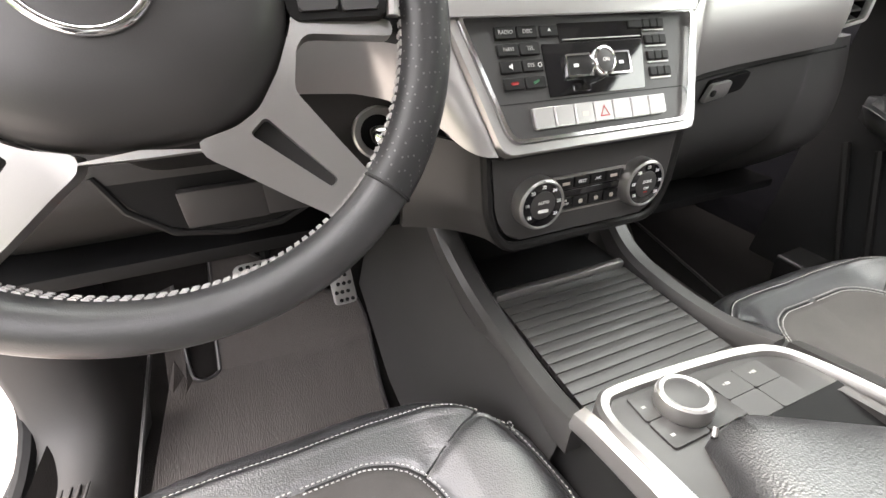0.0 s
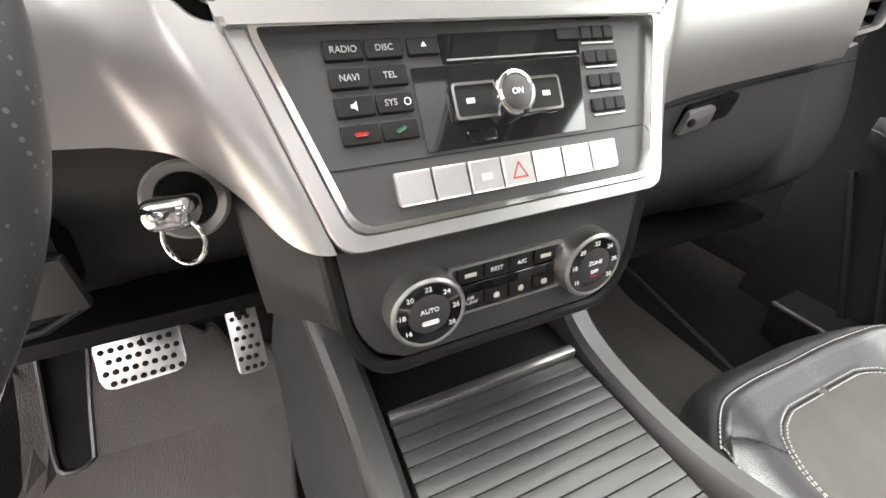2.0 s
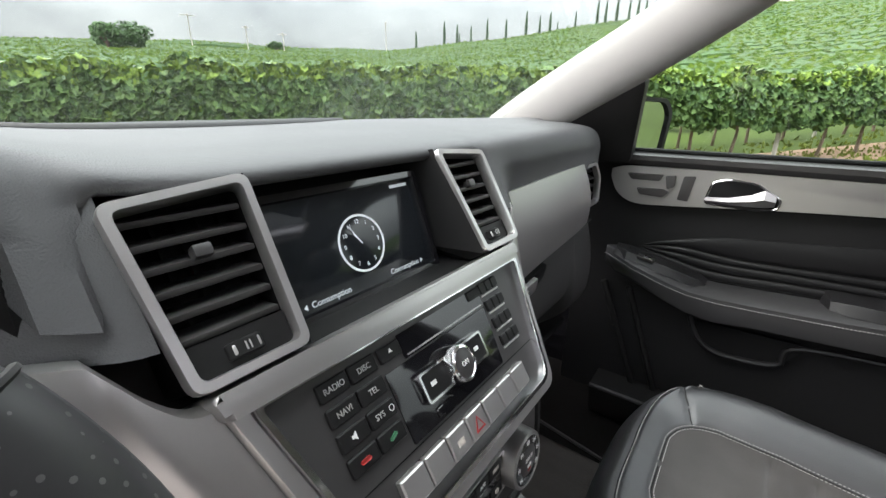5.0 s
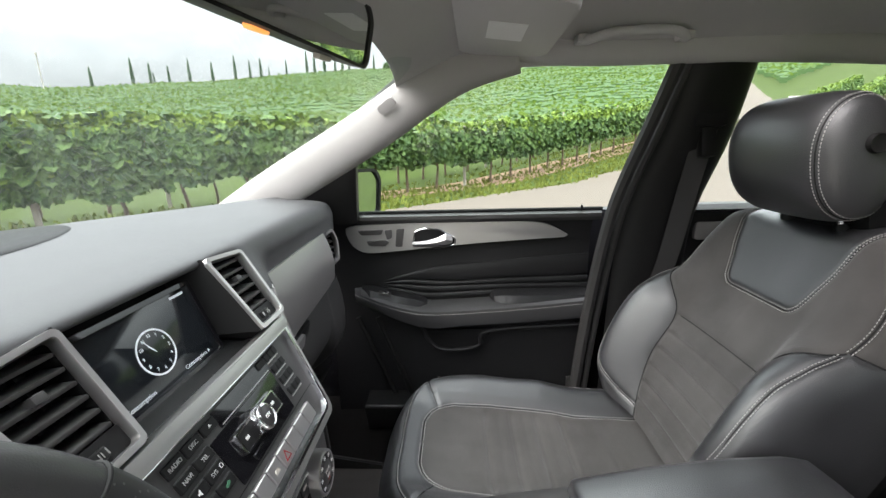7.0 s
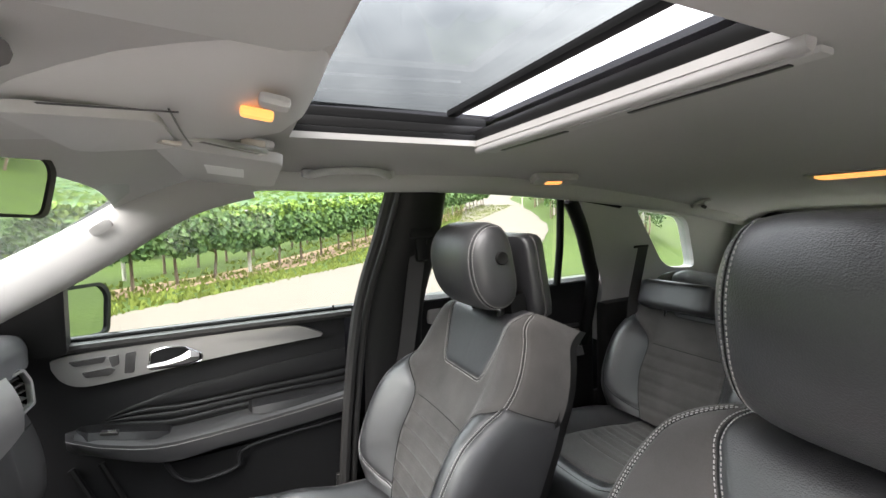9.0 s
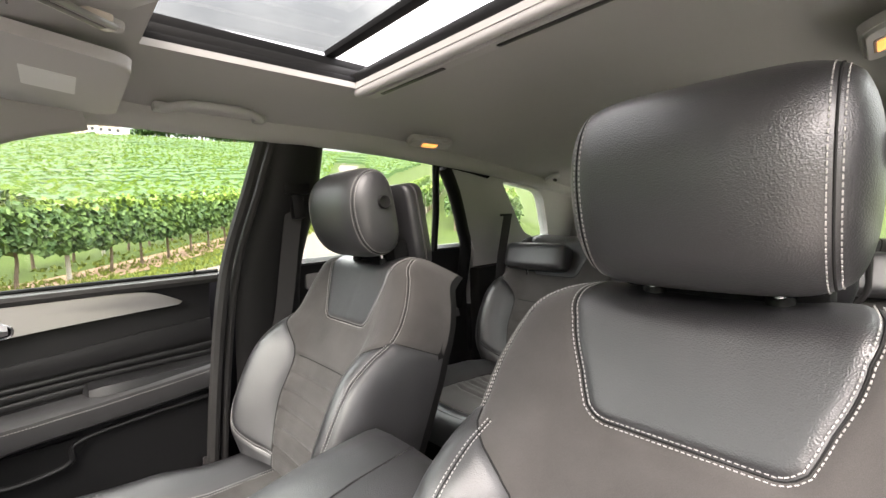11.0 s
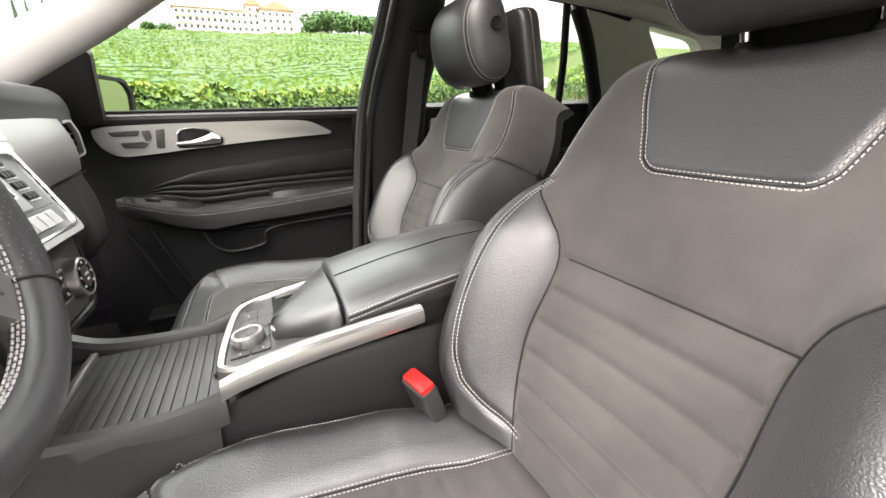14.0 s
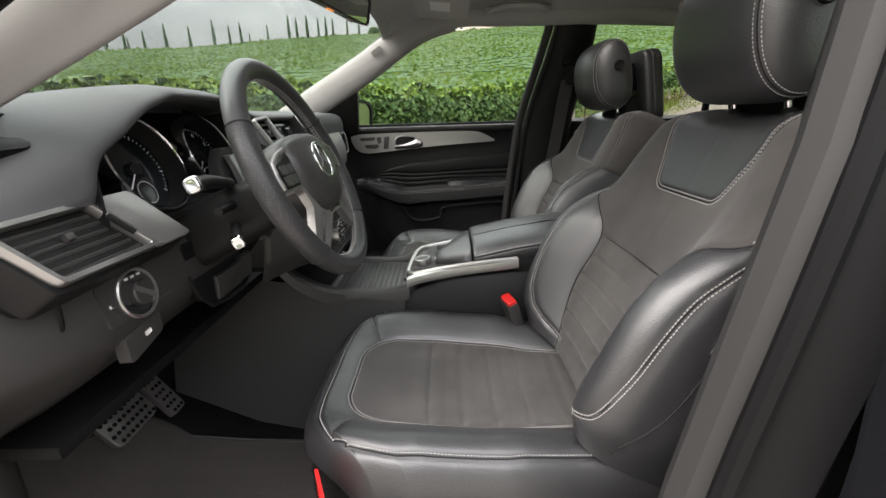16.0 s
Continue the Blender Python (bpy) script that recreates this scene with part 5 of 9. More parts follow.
for i, txt in enumerate(("", "REST", "A/C", "")):
    if txt:
        lettering("lettering", txt, 0.0052, CL @ pose(-0.0345 + 0.023 * i, 0.017, 0.0025), M_WHITE, cl)
    else:
        part("symbol", rbox(CL @ pose(-0.0345 + 0.023 * i, 0.017, 0.0024), (0.010, 0.0035, 0.0004)), M_LAMP_OFF, cl)
lettering("lettering", "AIR\nFLOW", 0.0042, CL @ pose(-0.0345, -0.006, 0.0025), M_WHITE, cl)
for i in (1, 2, 3):
    part("symbol", rbox(CL @ pose(-0.0345 + 0.023 * i, -0.0075, 0.0024), (0.0052, 0.005, 0.0004), 0.001, 1), M_LAMP_OFF, cl)
part("climate_display", rbox(CL @ pose(0, 0.0045, 0.0005), (0.094, 0.0085, 0.003), 0.0005, 1), M_GLOSS, cl, "black climate display strip")
for s in (-1, 1):
    D = CL @ pose(s * 0.0745, 0.003, 0)
    dial = part("dial", lathe(D, [(0.0305, -0.004), (0.0300, 0.010), (0.0290, 0.0150), (0.0268, 0.0165), (0.0252, 0.0158)], 48), M_ALU, cl, "chrome-rimmed temperature dial")
    part("dial_scale", lathe(D, [(0.0255, 0.010), (0.0254, 0.0156), (0.0165, 0.0163), (0.0165, 0.012)], 40), M_GLOSS, dial)
    part("dial_cap", lathe(D, [(0.0164, 0.010), (0.0163, 0.0158), (0.0150, 0.0166), (0.0, 0.0168)], 36), M_PLASTIC_GREY, dial)
    for q in range(7):
        a = radians(215 - q * 250 / 6)
        lettering("lettering", str(16 + 2 * q), 0.0056, D @ pose(0.0209 * math.cos(a), 0.0209 * math.sin(a), 0.0166), M_WHITE, dial)
    lettering("lettering", "AUTO" if s < 0 else "ZONE", 0.0052, D @ pose(0, 0.0035, 0.0172), M_WHITE, dial)
    if s < 0:
        part("symbol", rbox(D @ pose(0, -0.0065, 0.0170), (0.013, 0.0035, 0.0004), 0.001, 1), M_WHITE, dial)
    else:
        lettering("lettering", "OFF", 0.0048, D @ pose(0, -0.005, 0.0172), M_WHITE, dial)
        part("symbol", rbox(D @ pose(0, -0.0095, 0.0170), (0.006, 0.0016, 0.0004)), M_PRINT_RED, dial)
for side in (-1, 1):
    def lower_cheek(k, q, side=side):
        a = CL @ vec(side * interp(q, [0, 0.6, 1], [0.136, 0.132, 0.112]), interp(q, [0, 0.6, 1], [0.064, -0.012, -0.052]), -0.004)
        b = vec(side * 0.193, 0.434 + 0.02 * q * q, a.z - 0.030 * q)
        return vec(a.x + (b.x - a.x) * k, a.y + (b.y - a.y) * k ** 0.6, a.z + (b.z - a.z) * k)
    part("lower_cheek", sheet(lower_cheek, steps(0, 1, 12), steps(0, 1, 12), 0.012, (0, 1, 0)), M_PLASTIC_GREY, dash, "charcoal side of the middle stack")


# ---- centre vents and screen
VP = axes((0, 0.374, 1.220), (1, 0, 0), (0, -0.846, 0.533))


def vent(name, m, poly, slats, flat, wheel, parent, label):
    """An air vent: silver frame, dark box, slats, guide tab and thumb wheel."""
    c = (sum(p[0] for p in poly) / len(poly), sum(p[1] for p in poly) / len(poly))
    w = 0.0062
    inner = []
    k = len(poly)
    for i in range(k):
        p, a, b = Vector(poly[i]), Vector(poly[i - 1]), Vector(poly[(i + 1) % k])
        d = ((a - p).normalized() + (b - p).normalized())
        ang = (a - p).angle(b - p)
        inner.append(tuple(p + d.normalized() * w / math.sin(ang / 2)))
    v = part(name, ring_frame(m, rounded(poly, 0.008), rounded(inner, 0.005), -0.007, 0.005), M_ALU, parent, label)
    shrink = [tuple((Vector(p) + Vector(q)) / 2) for p, q in zip(poly, inner)]
    part("vent_wall", ring_frame(m, rounded(shrink, 0.007), rounded(inner, 0.005), -0.07, -0.007), M_RUBBER, v)
    part("vent_box", plate(m, rounded(inner, 0.004), -0.07, -0.030), M_RUBBER, v)
    lo, hi = min(p[1] for p in inner), max(p[1] for p in inner)

    def span(vv):
        xs_ = []
        for i in range(k):
            (x0, y0), (x1, y1) = inner[i], inner[(i + 1) % k]
            if (y0 - vv) * (y1 - vv) < 0:
                xs_.append(x0 + (x1 - x0) * (vv - y0) / (y1 - y0))
        return (min(xs_), max(xs_)) if len(xs_) > 1 else (None, None)
    low = lo + (0.020 if wheel else 0.004)
    if wheel:
        x0, x1 = span(lo + 0.010)
        part("vent_foot", plate(m, [(x0 + 0.0006, lo), (x1 - 0.0006, lo), (span(low)[1] - 0.0006, low), (span(low)[0] + 0.0006, low)], -0.03, -0.004), M_PLASTIC, v)
        wheel_at = m @ pose((x0 + x1) / 2, lo + 0.009, -0.004)
        part("thumb_wheel", lathe(wheel_at @ pose(0, 0, -0.006, 90), [(0.0, -0.005), (0.011, -0.005), (0.0125, -0.004), (0.0125, 0.004), (0.011, 0.005), (0.0, 0.005)], 24), M_PLASTIC, v)
        for q in (-1, 0, 1):
            part("wheel_mark", rbox(wheel_at @ pose(q * 0.006, 0.0, 0.0057 - abs(q) * 0.0017), (0.0042, 0.006, 0.0014), 0.0005, 1), M_ALU, v)
    for i in range(slats):
        vv = low + (hi - low) * (i + 0.5) / slats
        x0, x1 = span(vv)
        if x0 is None:
            continue
        part("slat", rbox(m @ pose((x0 + x1) / 2, vv, -0.016, 24), (x1 - x0 - 0.002, 0.0042, 0.022), 0.0016), flat, v)
    mid = low + (hi - low) * (slats // 2 + 0.5) / slats
    x0, x1 = span(mid)
    part("guide_tab", rbox(m @ pose((x0 + x1) / 2, mid, -0.004), (0.011, 0.008, 0.010), 0.002), M_PLASTIC_GREY, v)
    for q in range(5):
        xx = x0 + (x1 - x0) * (q + 0.5) / 5
        part("upright_vane", rbox(m @ pose(xx, (low + hi) / 2, -0.029), (0.0022, hi - low - 0.006, 0.012)), M_RUBBER, v)
    return v


v1 = [(-0.176, 0.001), (-0.106, 0.001), (-0.100, 0.119), (-0.184, 0.111)]
vent("air_vent", VP, v1, 6, M_PLASTIC_GREY, True, dash, "aluminium-framed centre air vent")
vent("air_vent", VP, [(-u, v) for u, v in v1][::-1], 6, M_PLASTIC_GREY, True, dash, "aluminium-framed centre air vent")
# cheeks beside the screen, floor and back of the recess
for s in (-1, 1):
    part("screen_cheek", loft([[VP @ vec(s * 0.1055, 0.001, 0.001), VP @ vec(s * 0.1005, 0.120, 0.001), vec(s * 0.080, 0.480, 1.315), vec(s * 0.088, 0.445, 1.222)], [VP @ vec(s * 0.1065, 0.001, -0.02), VP @ vec(s * 0.1015, 0.120, -0.02), vec(s * 0.083, 0.485, 1.315), vec(s * 0.091, 0.455, 1.222)]]), M_PLASTIC, dash)
part("recess_floor", rbox(pose(0, 0.415, 1.203), (0.214, 0.09, 0.010), 0.002), M_PLASTIC, dash)
part("recess_back", rbox(pose(0, 0.475, 1.270, -20), (0.20, 0.010, 0.13)), M_RUBBER, dash)
part("housing", rbox(pose(0, 0.52, 1.255), (0.40, 0.06, 0.10)), M_RUBBER, dash)
SC = axes((-0.004, 0.434, 1.252), (1, 0, 0), (0, -0.94, 0.34))
scr = part("screen", plate(SC, rounded([(-0.082, -0.0435), (0.082, -0.0435), (0.082, 0.046), (-0.082, 0.046)], 0.002), -0.02, 0, 0.001), M_SCREEN, dash, "dark dash display showing a white clock")
part("screen_bezel", ring_frame(SC, rounded([(-0.089, -0.049), (0.089, -0.049), (0.089, 0.052), (-0.089, 0.052)], 0.003), rounded([(-0.0815, -0.043), (0.0815, -0.043), (0.0815, 0.0455), (-0.0815, 0.0455)], 0.002), -0.02, 0.003), M_GLOSS, scr)
CK = SC @ pose(-0.001, -0.0025, 0.0004)
part("clock_ring", lathe(CK, [(0.0236, 0), (0.0256, 0), (0.0256, 0.0003), (0.0236, 0.0003)], 48), M_SCREEN_DIM, scr)
for q in range(12):
    a = radians(90 - 30 * (q + 1))
    lettering("numeral", str(q + 1), 0.0054, CK @ pose(0.0190 * math.cos(a), 0.0190 * math.sin(a), 0.0002), M_SCREEN_INK, scr, depth=0.0001)
part("clock_pointer", rbox(CK @ pose(-0.0052, 0.0085, 0.0003, 0, 0, 31), (0.0007, 0.0200, 0.0002)), M_SCREEN_INK, scr)
part("clock_pointer", rbox(CK @ pose(-0.0035, 0.0049, 0.0003, 0, 0, 36), (0.0009, 0.0120, 0.0002)), M_SCREEN_INK, scr)
lettering("lettering", "Consumption", 0.0072, SC @ pose(-0.066, -0.0365, 0.0003), M_SCREEN_INK, scr, depth=0.0001, align="LEFT")
lettering("lettering", "Consumption", 0.0072, SC @ pose(0.061, -0.0370, 0.0003), M_SCREEN_DIM, scr, depth=0.0001, align="RIGHT")
part("symbol", plate(SC @ pose(-0.0715, -0.0365, 0), [(0.0015, -0.0022), (0.0015, 0.0022), (-0.0015, 0)], 0.0001, 0.0004), M_SCREEN_INK, scr)
part("symbol", plate(SC @ pose(0.0655, -0.0370, 0), [(-0.0015, -0.0022), (0.0015, 0), (-0.0015, 0.0022)], 0.0001, 0.0004), M_SCREEN_INK, scr)
part("symbol", rbox(SC @ pose(0.062, 0.040, 0.0003), (0.024, 0.003, 0.0002)), M_SCREEN_DIM, scr)

# passenger end vent, glove box latch
EV = axes((0.575, 0.432, 1.165), (0.93, 0.30, 0), (-0.30, -0.93, 0.10))
vent("air_vent", EV, [(-0.010, -0.002), (0.052, 0.010), (0.060, 0.060), (0.048, 0.092), (-0.036, 0.086)], 5, M_PLASTIC_GREY, False, dash, "aluminium-framed end air vent")
# the latch recess is only a black plate that paints its shade
latch = part("latch_bay_shade", plate(axes((0.326, 0.4195, 1.096), (1, 0, 0.10), (0, -0.98, -0.15)), rounded([(-0.040, -0.016), (0.05, -0.012), (0.058, 0.016), (-0.026, 0.014)], 0.006), -0.012, 0.001, 0.001), M_RUBBER, dash, "black plate painted as the dark recess of the glove box latch")
part("latch", plate(axes((0.314, 0.4185, 1.094), (1, 0, 0.10), (0, -0.98, -0.15)), rounded([(-0.026, -0.015), (0.022, -0.011), (0.024, 0.012), (-0.016, 0.012)], 0.004), 0, 0.007, 0.002), M_SILVER, latch, "silver glove box latch with a lock")
part("lock", lathe(axes((0.302, 0.4115, 1.091), (1, 0, 0), (0, -0.98, -0.15)), [(0.0052, 0), (0.0052, 0.0022), (0.004, 0.003), (0, 0.003)], 18), M_PLASTIC, latch)
part("lid_line", tube([(x, lower_face(x, 0.30).y - 0.001, interp(x, [0.14, 0.2, 0.3, 0.45, 0.62], [1.080, 1.096, 1.113, 1.127, 1.140])) for x in steps(0.14, 0.62, 20)], 0.0018, 6), M_RUBBER, dash)

# ---- driver: dials under the hood
part("binnacle_back", rbox(pose(-0.425, 0.535, 1.25), (0.42, 0.02, 0.16), 0.01), M_RUBBER, dash)
part("binnacle_floor", rbox(pose(-0.425, 0.49, 1.185, 8), (0.41, 0.12, 0.012), 0.004), M_PLASTIC, dash)
for s, x0, h in ((-1, -0.628, 0.075), (1, -0.223, 0.0)):
    part("binnacle_wall", loft([[vec(x0 + s * 0.004 * k, 0.428, 1.18), vec(x0 + s * 0.004 * k, 0.428, 1.295 - h), vec(x0 - s * 0.017 + s * 0.004 * k, 0.44, 1.340 - h), vec(x0 - s * 0.027 + s * 0.004 * k, 0.54, 1.340 - h), vec(x0 - s * 0.012 + s * 0.004 * k, 0.54, 1.18)] for k in (0, 1)]), M_PLASTIC, dash)
for s in (-1, 1):
    G = axes((-0.405 + s * 0.090, 0.484, 1.246), (1, 0, 0), (0, -0.93, 0.36))
    g = part("dial_bezel", lathe(G, [(0.0755, -0.020), (0.0760, 0.024), (0.0745, 0.031), (0.0718, 0.0322), (0.0702, 0.029)], 56), M_CHROME, dash, "chrome instrument ring")
    part("dial_wall", lathe(G, [(0.0703, 0.029), (0.0685, 0.010), (0.066, 0.0), (0.070, -0.004)], 48), M_PLASTIC, g, "black inner wall of the tube")
    part("dial_face", lathe(G, [(0.070, -0.006), (0.070, 0.0), (0.0, 0.0005)], 48), M_SCREEN, g, "black instrument dial")
    for q in range(41):
        a = radians(222 - q * 264 / 40)
        big = q % 5 == 0
        red = s > 0 and q > 33
        part("tick", rbox(G @ pose(0.0575 * math.cos(a), 0.0575 * math.sin(a), 0.0008, 0, 0, math.degrees(a)), (0.0065 if big else 0.0035, 0.0012 if big else 0.0007, 0.0006)), M_PRINT_RED if red else M_WHITE, g)
    if s > 0:
        for q in range(8):
            a = radians(222 - q * 264 / 7)
            lettering("numeral", str(q), 0.0105, G @ pose(0.0470 * math.cos(a), 0.0470 * math.sin(a), 0.0009), M_WHITE, g)
    part("needle", rbox(G @ pose(-0.021, -0.019, 0.006, 0, 0, 42), (0.052, 0.0018, 0.001)), M_WHITE, g)
    part("needle_hub", lathe(G, [(0.011, 0), (0.011, 0.007), (0.009, 0.009), (0, 0.009)], 20), M_PLASTIC, g)
    sub = G @ pose(0.002, -0.036, 0.001)
    part("small_scale", lathe(sub, [(0.0165, 0), (0.0180, 0), (0.0180, 0.0008), (0.0165, 0.0008)], 30), M_PRINT_DIM, g)
part("trip_display", rbox(pose(-0.405, 0.508, 1.238, -20), (0.075, 0.006, 0.11), 0.003), M_SCREEN, dash)
part("trip_window", rbox(pose(-0.405, 0.503, 1.285, -20), (0.030, 0.004, 0.018), 0.002), M_LAMP_OFF, dash)

# driver's side vent, light switch, brake release
DV = axes((-0.645, 0.402, 1.163), (1, 0.03, 0), (0.03, -0.83, 0.55))
part("vent_plinth", plate(DV, rounded([(-0.100, -0.008), (0.128, -0.010), (0.086, 0.078), (-0.126, 0.078)], 0.008), -0.055, -0.0075), M_PLASTIC, dash)
vent("air_vent", DV, [(-0.096, -0.002), (0.053, -0.006), (0.010, 0.076), (-0.122, 0.074)], 6, M_PLASTIC_GREY, False, dash, "silver-framed driver side air vent")
cheek_v = part("vent_cheek", plate(DV, rounded([(0.056, -0.007), (0.124, -0.008), (0.082, 0.076), (0.015, 0.076)], 0.006), -0.04, 0.003, 0.002), M_SILVER, dash, "satin grey panel beside the vent")
part("vent_wheel", rbox(DV @ pose(0.024, 0.036, 0.004, 0, 0, -63), (0.036, 0.008, 0.006), 0.003), M_PLASTIC, dash)
part("demister", plate(axes((-0.690, 0.490, 1.292), (1, -0.1, 0), (-0.1, -0.45, 0.88)), rounded([(-0.050, -0.013), (0.040, -0.013), (0.052, 0.0), (0.040, 0.013), (-0.050, 0.013)], 0.006), -0.010, 0.004, 0.002), M_RUBBER, dash, "narrow side window demister")
LS = axes((-0.612, 0.434, 1.098), (1, 0, 0), (0, -0.985, 0.16))
part("switch_plate", plate(LS, rounded([(-0.055, -0.026), (0.062, -0.026), (0.062, 0.024), (-0.055, 0.028)], 0.004), -0.02, 0.001, 0.001), M_PLASTIC_GREY, dash)
sw = part("light_switch", lathe(LS, [(0.0345, -0.004), (0.0345, 0.005), (0.0325, 0.0068), (0.0295, 0.0055), (0.0295, 0.002)], 44), M_ALU, dash, "silver-ringed rotary light switch")
part("switch_face", lathe(LS, [(0.0297, 0), (0.0297, 0.003), (0.0, 0.0034)], 36), M_GLOSS, sw)
part("switch_knob", lathe(LS, [(0.0175, 0.002), (0.0170, 0.012), (0.015, 0.014), (0, 0.0145)], 32), M_PLASTIC_GREY, sw)
part("switch_grip", rbox(LS @ pose(0, 0, 0.015, 0, 0, -38), (0.034, 0.007, 0.007), 0.002), M_ALU, sw)
for q in range(3):
    part("symbol", rbox(LS @ pose(-0.009 + 0.011 * q, 0.0225, 0.0037), (0.006, 0.003, 0.0005)), M_WHITE, sw)
part("symbol", rbox(LS @ pose(-0.043, 0.0, 0.0012), (0.007, 0.005, 0.0006), 0.001, 1), M_WHITE, dash)
BR = axes((-0.622, 0.438, 1.036), (1, 0, 0.1), (0, -0.985, 0.05))
part("brake_release", plate(BR, rounded([(-0.030, -0.020), (0.040, -0.012), (0.044, 0.020), (-0.026, 0.016)], 0.005), -0.012, 0.006, 0.003), M_PLASTIC_GREY, dash, "charcoal parking brake release handle")
part("symbol", rbox(BR @ pose(0.012, 0.002, 0.0062), (0.012, 0.007, 0.0006), 0.001, 1), M_WHITE, dash)
part("panel_line", tube([(-0.70 + 0.02 * math.sin(z * 9), lower_face(-0.68, (1.262 - z) / 0.33).y - 0.002, z) for z in steps(0.95, 1.14, 10)], 0.002, 6), M_RUBBER, dash)

# no hole is cut: a black plate paints the dark of the opening
part("column_opening_shade", plate(axes((-0.42, 0.4325, 1.02), (1, 0, 0), (0, -1, 0)), rounded([(-0.083, 0.058), (-0.068, 0.020), (-0.035, -0.010), (0.02, -0.021), (0.070, -0.019), (0.103, -0.004), (0.112, 0.11), (-0.085, 0.11)], 0.016), -0.03, 0.002, 0.001), M_RUBBER, dash, "black plate painted as the dark opening round the steering column")
part("opening_lip", tube([(-0.42 + u, 0.4305, 1.02 + v) for u, v in ((-0.087, 0.058), (-0.072, 0.018), (-0.037, -0.014), (0.02, -0.025), (0.072, -0.023), (0.107, -0.006))], 0.004, 8), M_PLASTIC, dash)
part("column_bracket", rbox(pose(-0.400, 0.4285, 1.032, 6), (0.085, 0.012, 0.045), 0.004), M_PLASTIC_GREY, dash)
part("column_bracket", rbox(pose(-0.335, 0.4285, 1.036, 6), (0.050, 0.012, 0.050), 0.004), M_PLASTIC_GREY, dash)

# column, stalks, ignition
COL = axes((-0.403, 0.36, 1.175), (1, 0, 0), (0, -0.925, 0.38))
part("column_shroud", loft([[COL @ vec(u * k, v * k, d) for u, v in rounded([(-0.062, -0.055), (0.062, -0.055), (0.066, 0.035), (-0.066, 0.035)], 0.03, 5)] for d, k in ((-0.16, 1.25), (-0.05, 1.12), (0.035, 1.0), (0.055, 0.9))]), M_PLASTIC, dash, "black steering column shroud")


def stalk(a, b, r, tip, label):
    s = part("stalk", tube(smooth_line([a, (Vector(a) * 0.4 + Vector(b) * 0.6 + vec(0, 0, 0.004)), b], 5), [r * 0.75 + (r * 0.25) * i / 10 for i in range(11)], 12), M_PLASTIC, dash, label)
    t = (Vector(b) - Vector(a)).normalized()
    fr = axes(b, (0, 0.4, 1), t)
    sq = rounded([(-tip, -tip * 0.9), (tip, -tip * 0.9), (tip, tip * 0.9), (-tip, tip * 0.9)], tip * 0.7, 5)
    part("stalk_tip", loft([[fr @ vec(u * k, v * k, d) for u, v in sq] for d, k in ((-0.003, 0.85), (-0.002, 1.0), (0.004, 1.02), (0.008, 0.96), (0.0105, 0.80), (0.0108, 0.62), (0.0098, 0.40), (0.0095, 0.1))]), M_CHROME, s, "chrome stalk tip", 60)
    return s


stalk((-0.44, 0.37, 1.215), (-0.578, 0.345, 1.234), 0.011, 0.0115, "black indicator stalk with a chrome tip")
stalk((-0.45, 0.37, 1.15), (-0.540, 0.322, 1.145), 0.009, 0.0100, "black cruise stalk with a chrome tip")
stalk((-0.36, 0.38, 1.222), (-0.232, 0.352, 1.246), 0.0125, 0.0112, "black gear stalk with a chrome tip")
part("stub", tube([(-0.46, 0.36, 1.185), (-0.535, 0.345, 1.188)], [0.008, 0.006], 10), M_PLASTIC, dash)
IG = axes((-0.222, 0.428, 1.088), (1, 0, 0), (-0.05, -0.96, 0.24))
ign = part("ignition_ring", lathe(IG, [(0.0305, -0.006), (0.0305, 0.004), (0.028, 0.0055), (0.0215, 0.003), (0.0205, -0.004)], 40), M_SILVER, dash, "silver ignition ring")
part("ignition_socket", lathe(IG, [(0.021, -0.012), (0.021, -0.002), (0.0, -0.004)], 30), M_RUBBER, ign)
key_fob = thing("car_key", "black and chrome car key in the ignition", "key", at=tuple(IG.translation))
part("fob", loft([[IG @ vec(u * k, v * k, d) for u, v in rounded([(-0.012, -0.008), (0.012, -0.008), (0.014, 0.008), (-0.014, 0.008)], 0.008, 6)] for d, k in ((0.0, 0.8), (0.012, 1.1), (0.040, 1.25), (0.054, 1.2), (0.060, 1.0), (0.063, 0.6))]), M_GLOSS, key_fob, "black fob", 60)
part("fob_band", loft([[IG @ vec(u * k, v * k, d) for u, v in rounded([(-0.0135, -0.009), (0.0135, -0.009), (0.0155, 0.009), (-0.0155, 0.009)], 0.009, 6)] for d, k in ((0.052, 1.18), (0.058, 1.14), (0.064, 0.95), (0.067, 0.55))]), M_CHROME, key_fob, "chrome fob end", 60)
part("key_ring", tube([IG @ vec(0.004 + 0.013 * math.cos(a), -0.018 + 0.016 * math.sin(a), 0.058 + 0.006 * math.cos(a)) for a in [2 * math.pi * i / 28 for i in range(28)]], 0.0017, 8, True), M_CHROME, key_fob, "steel key ring")

# ---------------------------------------------------------------- steering wheel
WC, TILT = vec(-0.403, 0.253, 1.228), 22.4
SW = axes(WC, (1, 0, 0), (0, -math.cos(radians(TILT)), math.sin(radians(TILT))))
wheel_t = thing("steering_wheel", "black leather steering wheel with silver spokes and grey stitching", "steering wheel", at=tuple(WC))
RR, RT = 0.1735, 0.0165


def rim_arc(a0, a1, n, swell=1.0):
    pts = [SW @ vec(RR * math.cos(radians(a)), RR * math.sin(radians(a)), 0) for a in steps(a0, a1, n)]
    return tube(pts, [RT * swell] * len(pts), 18)


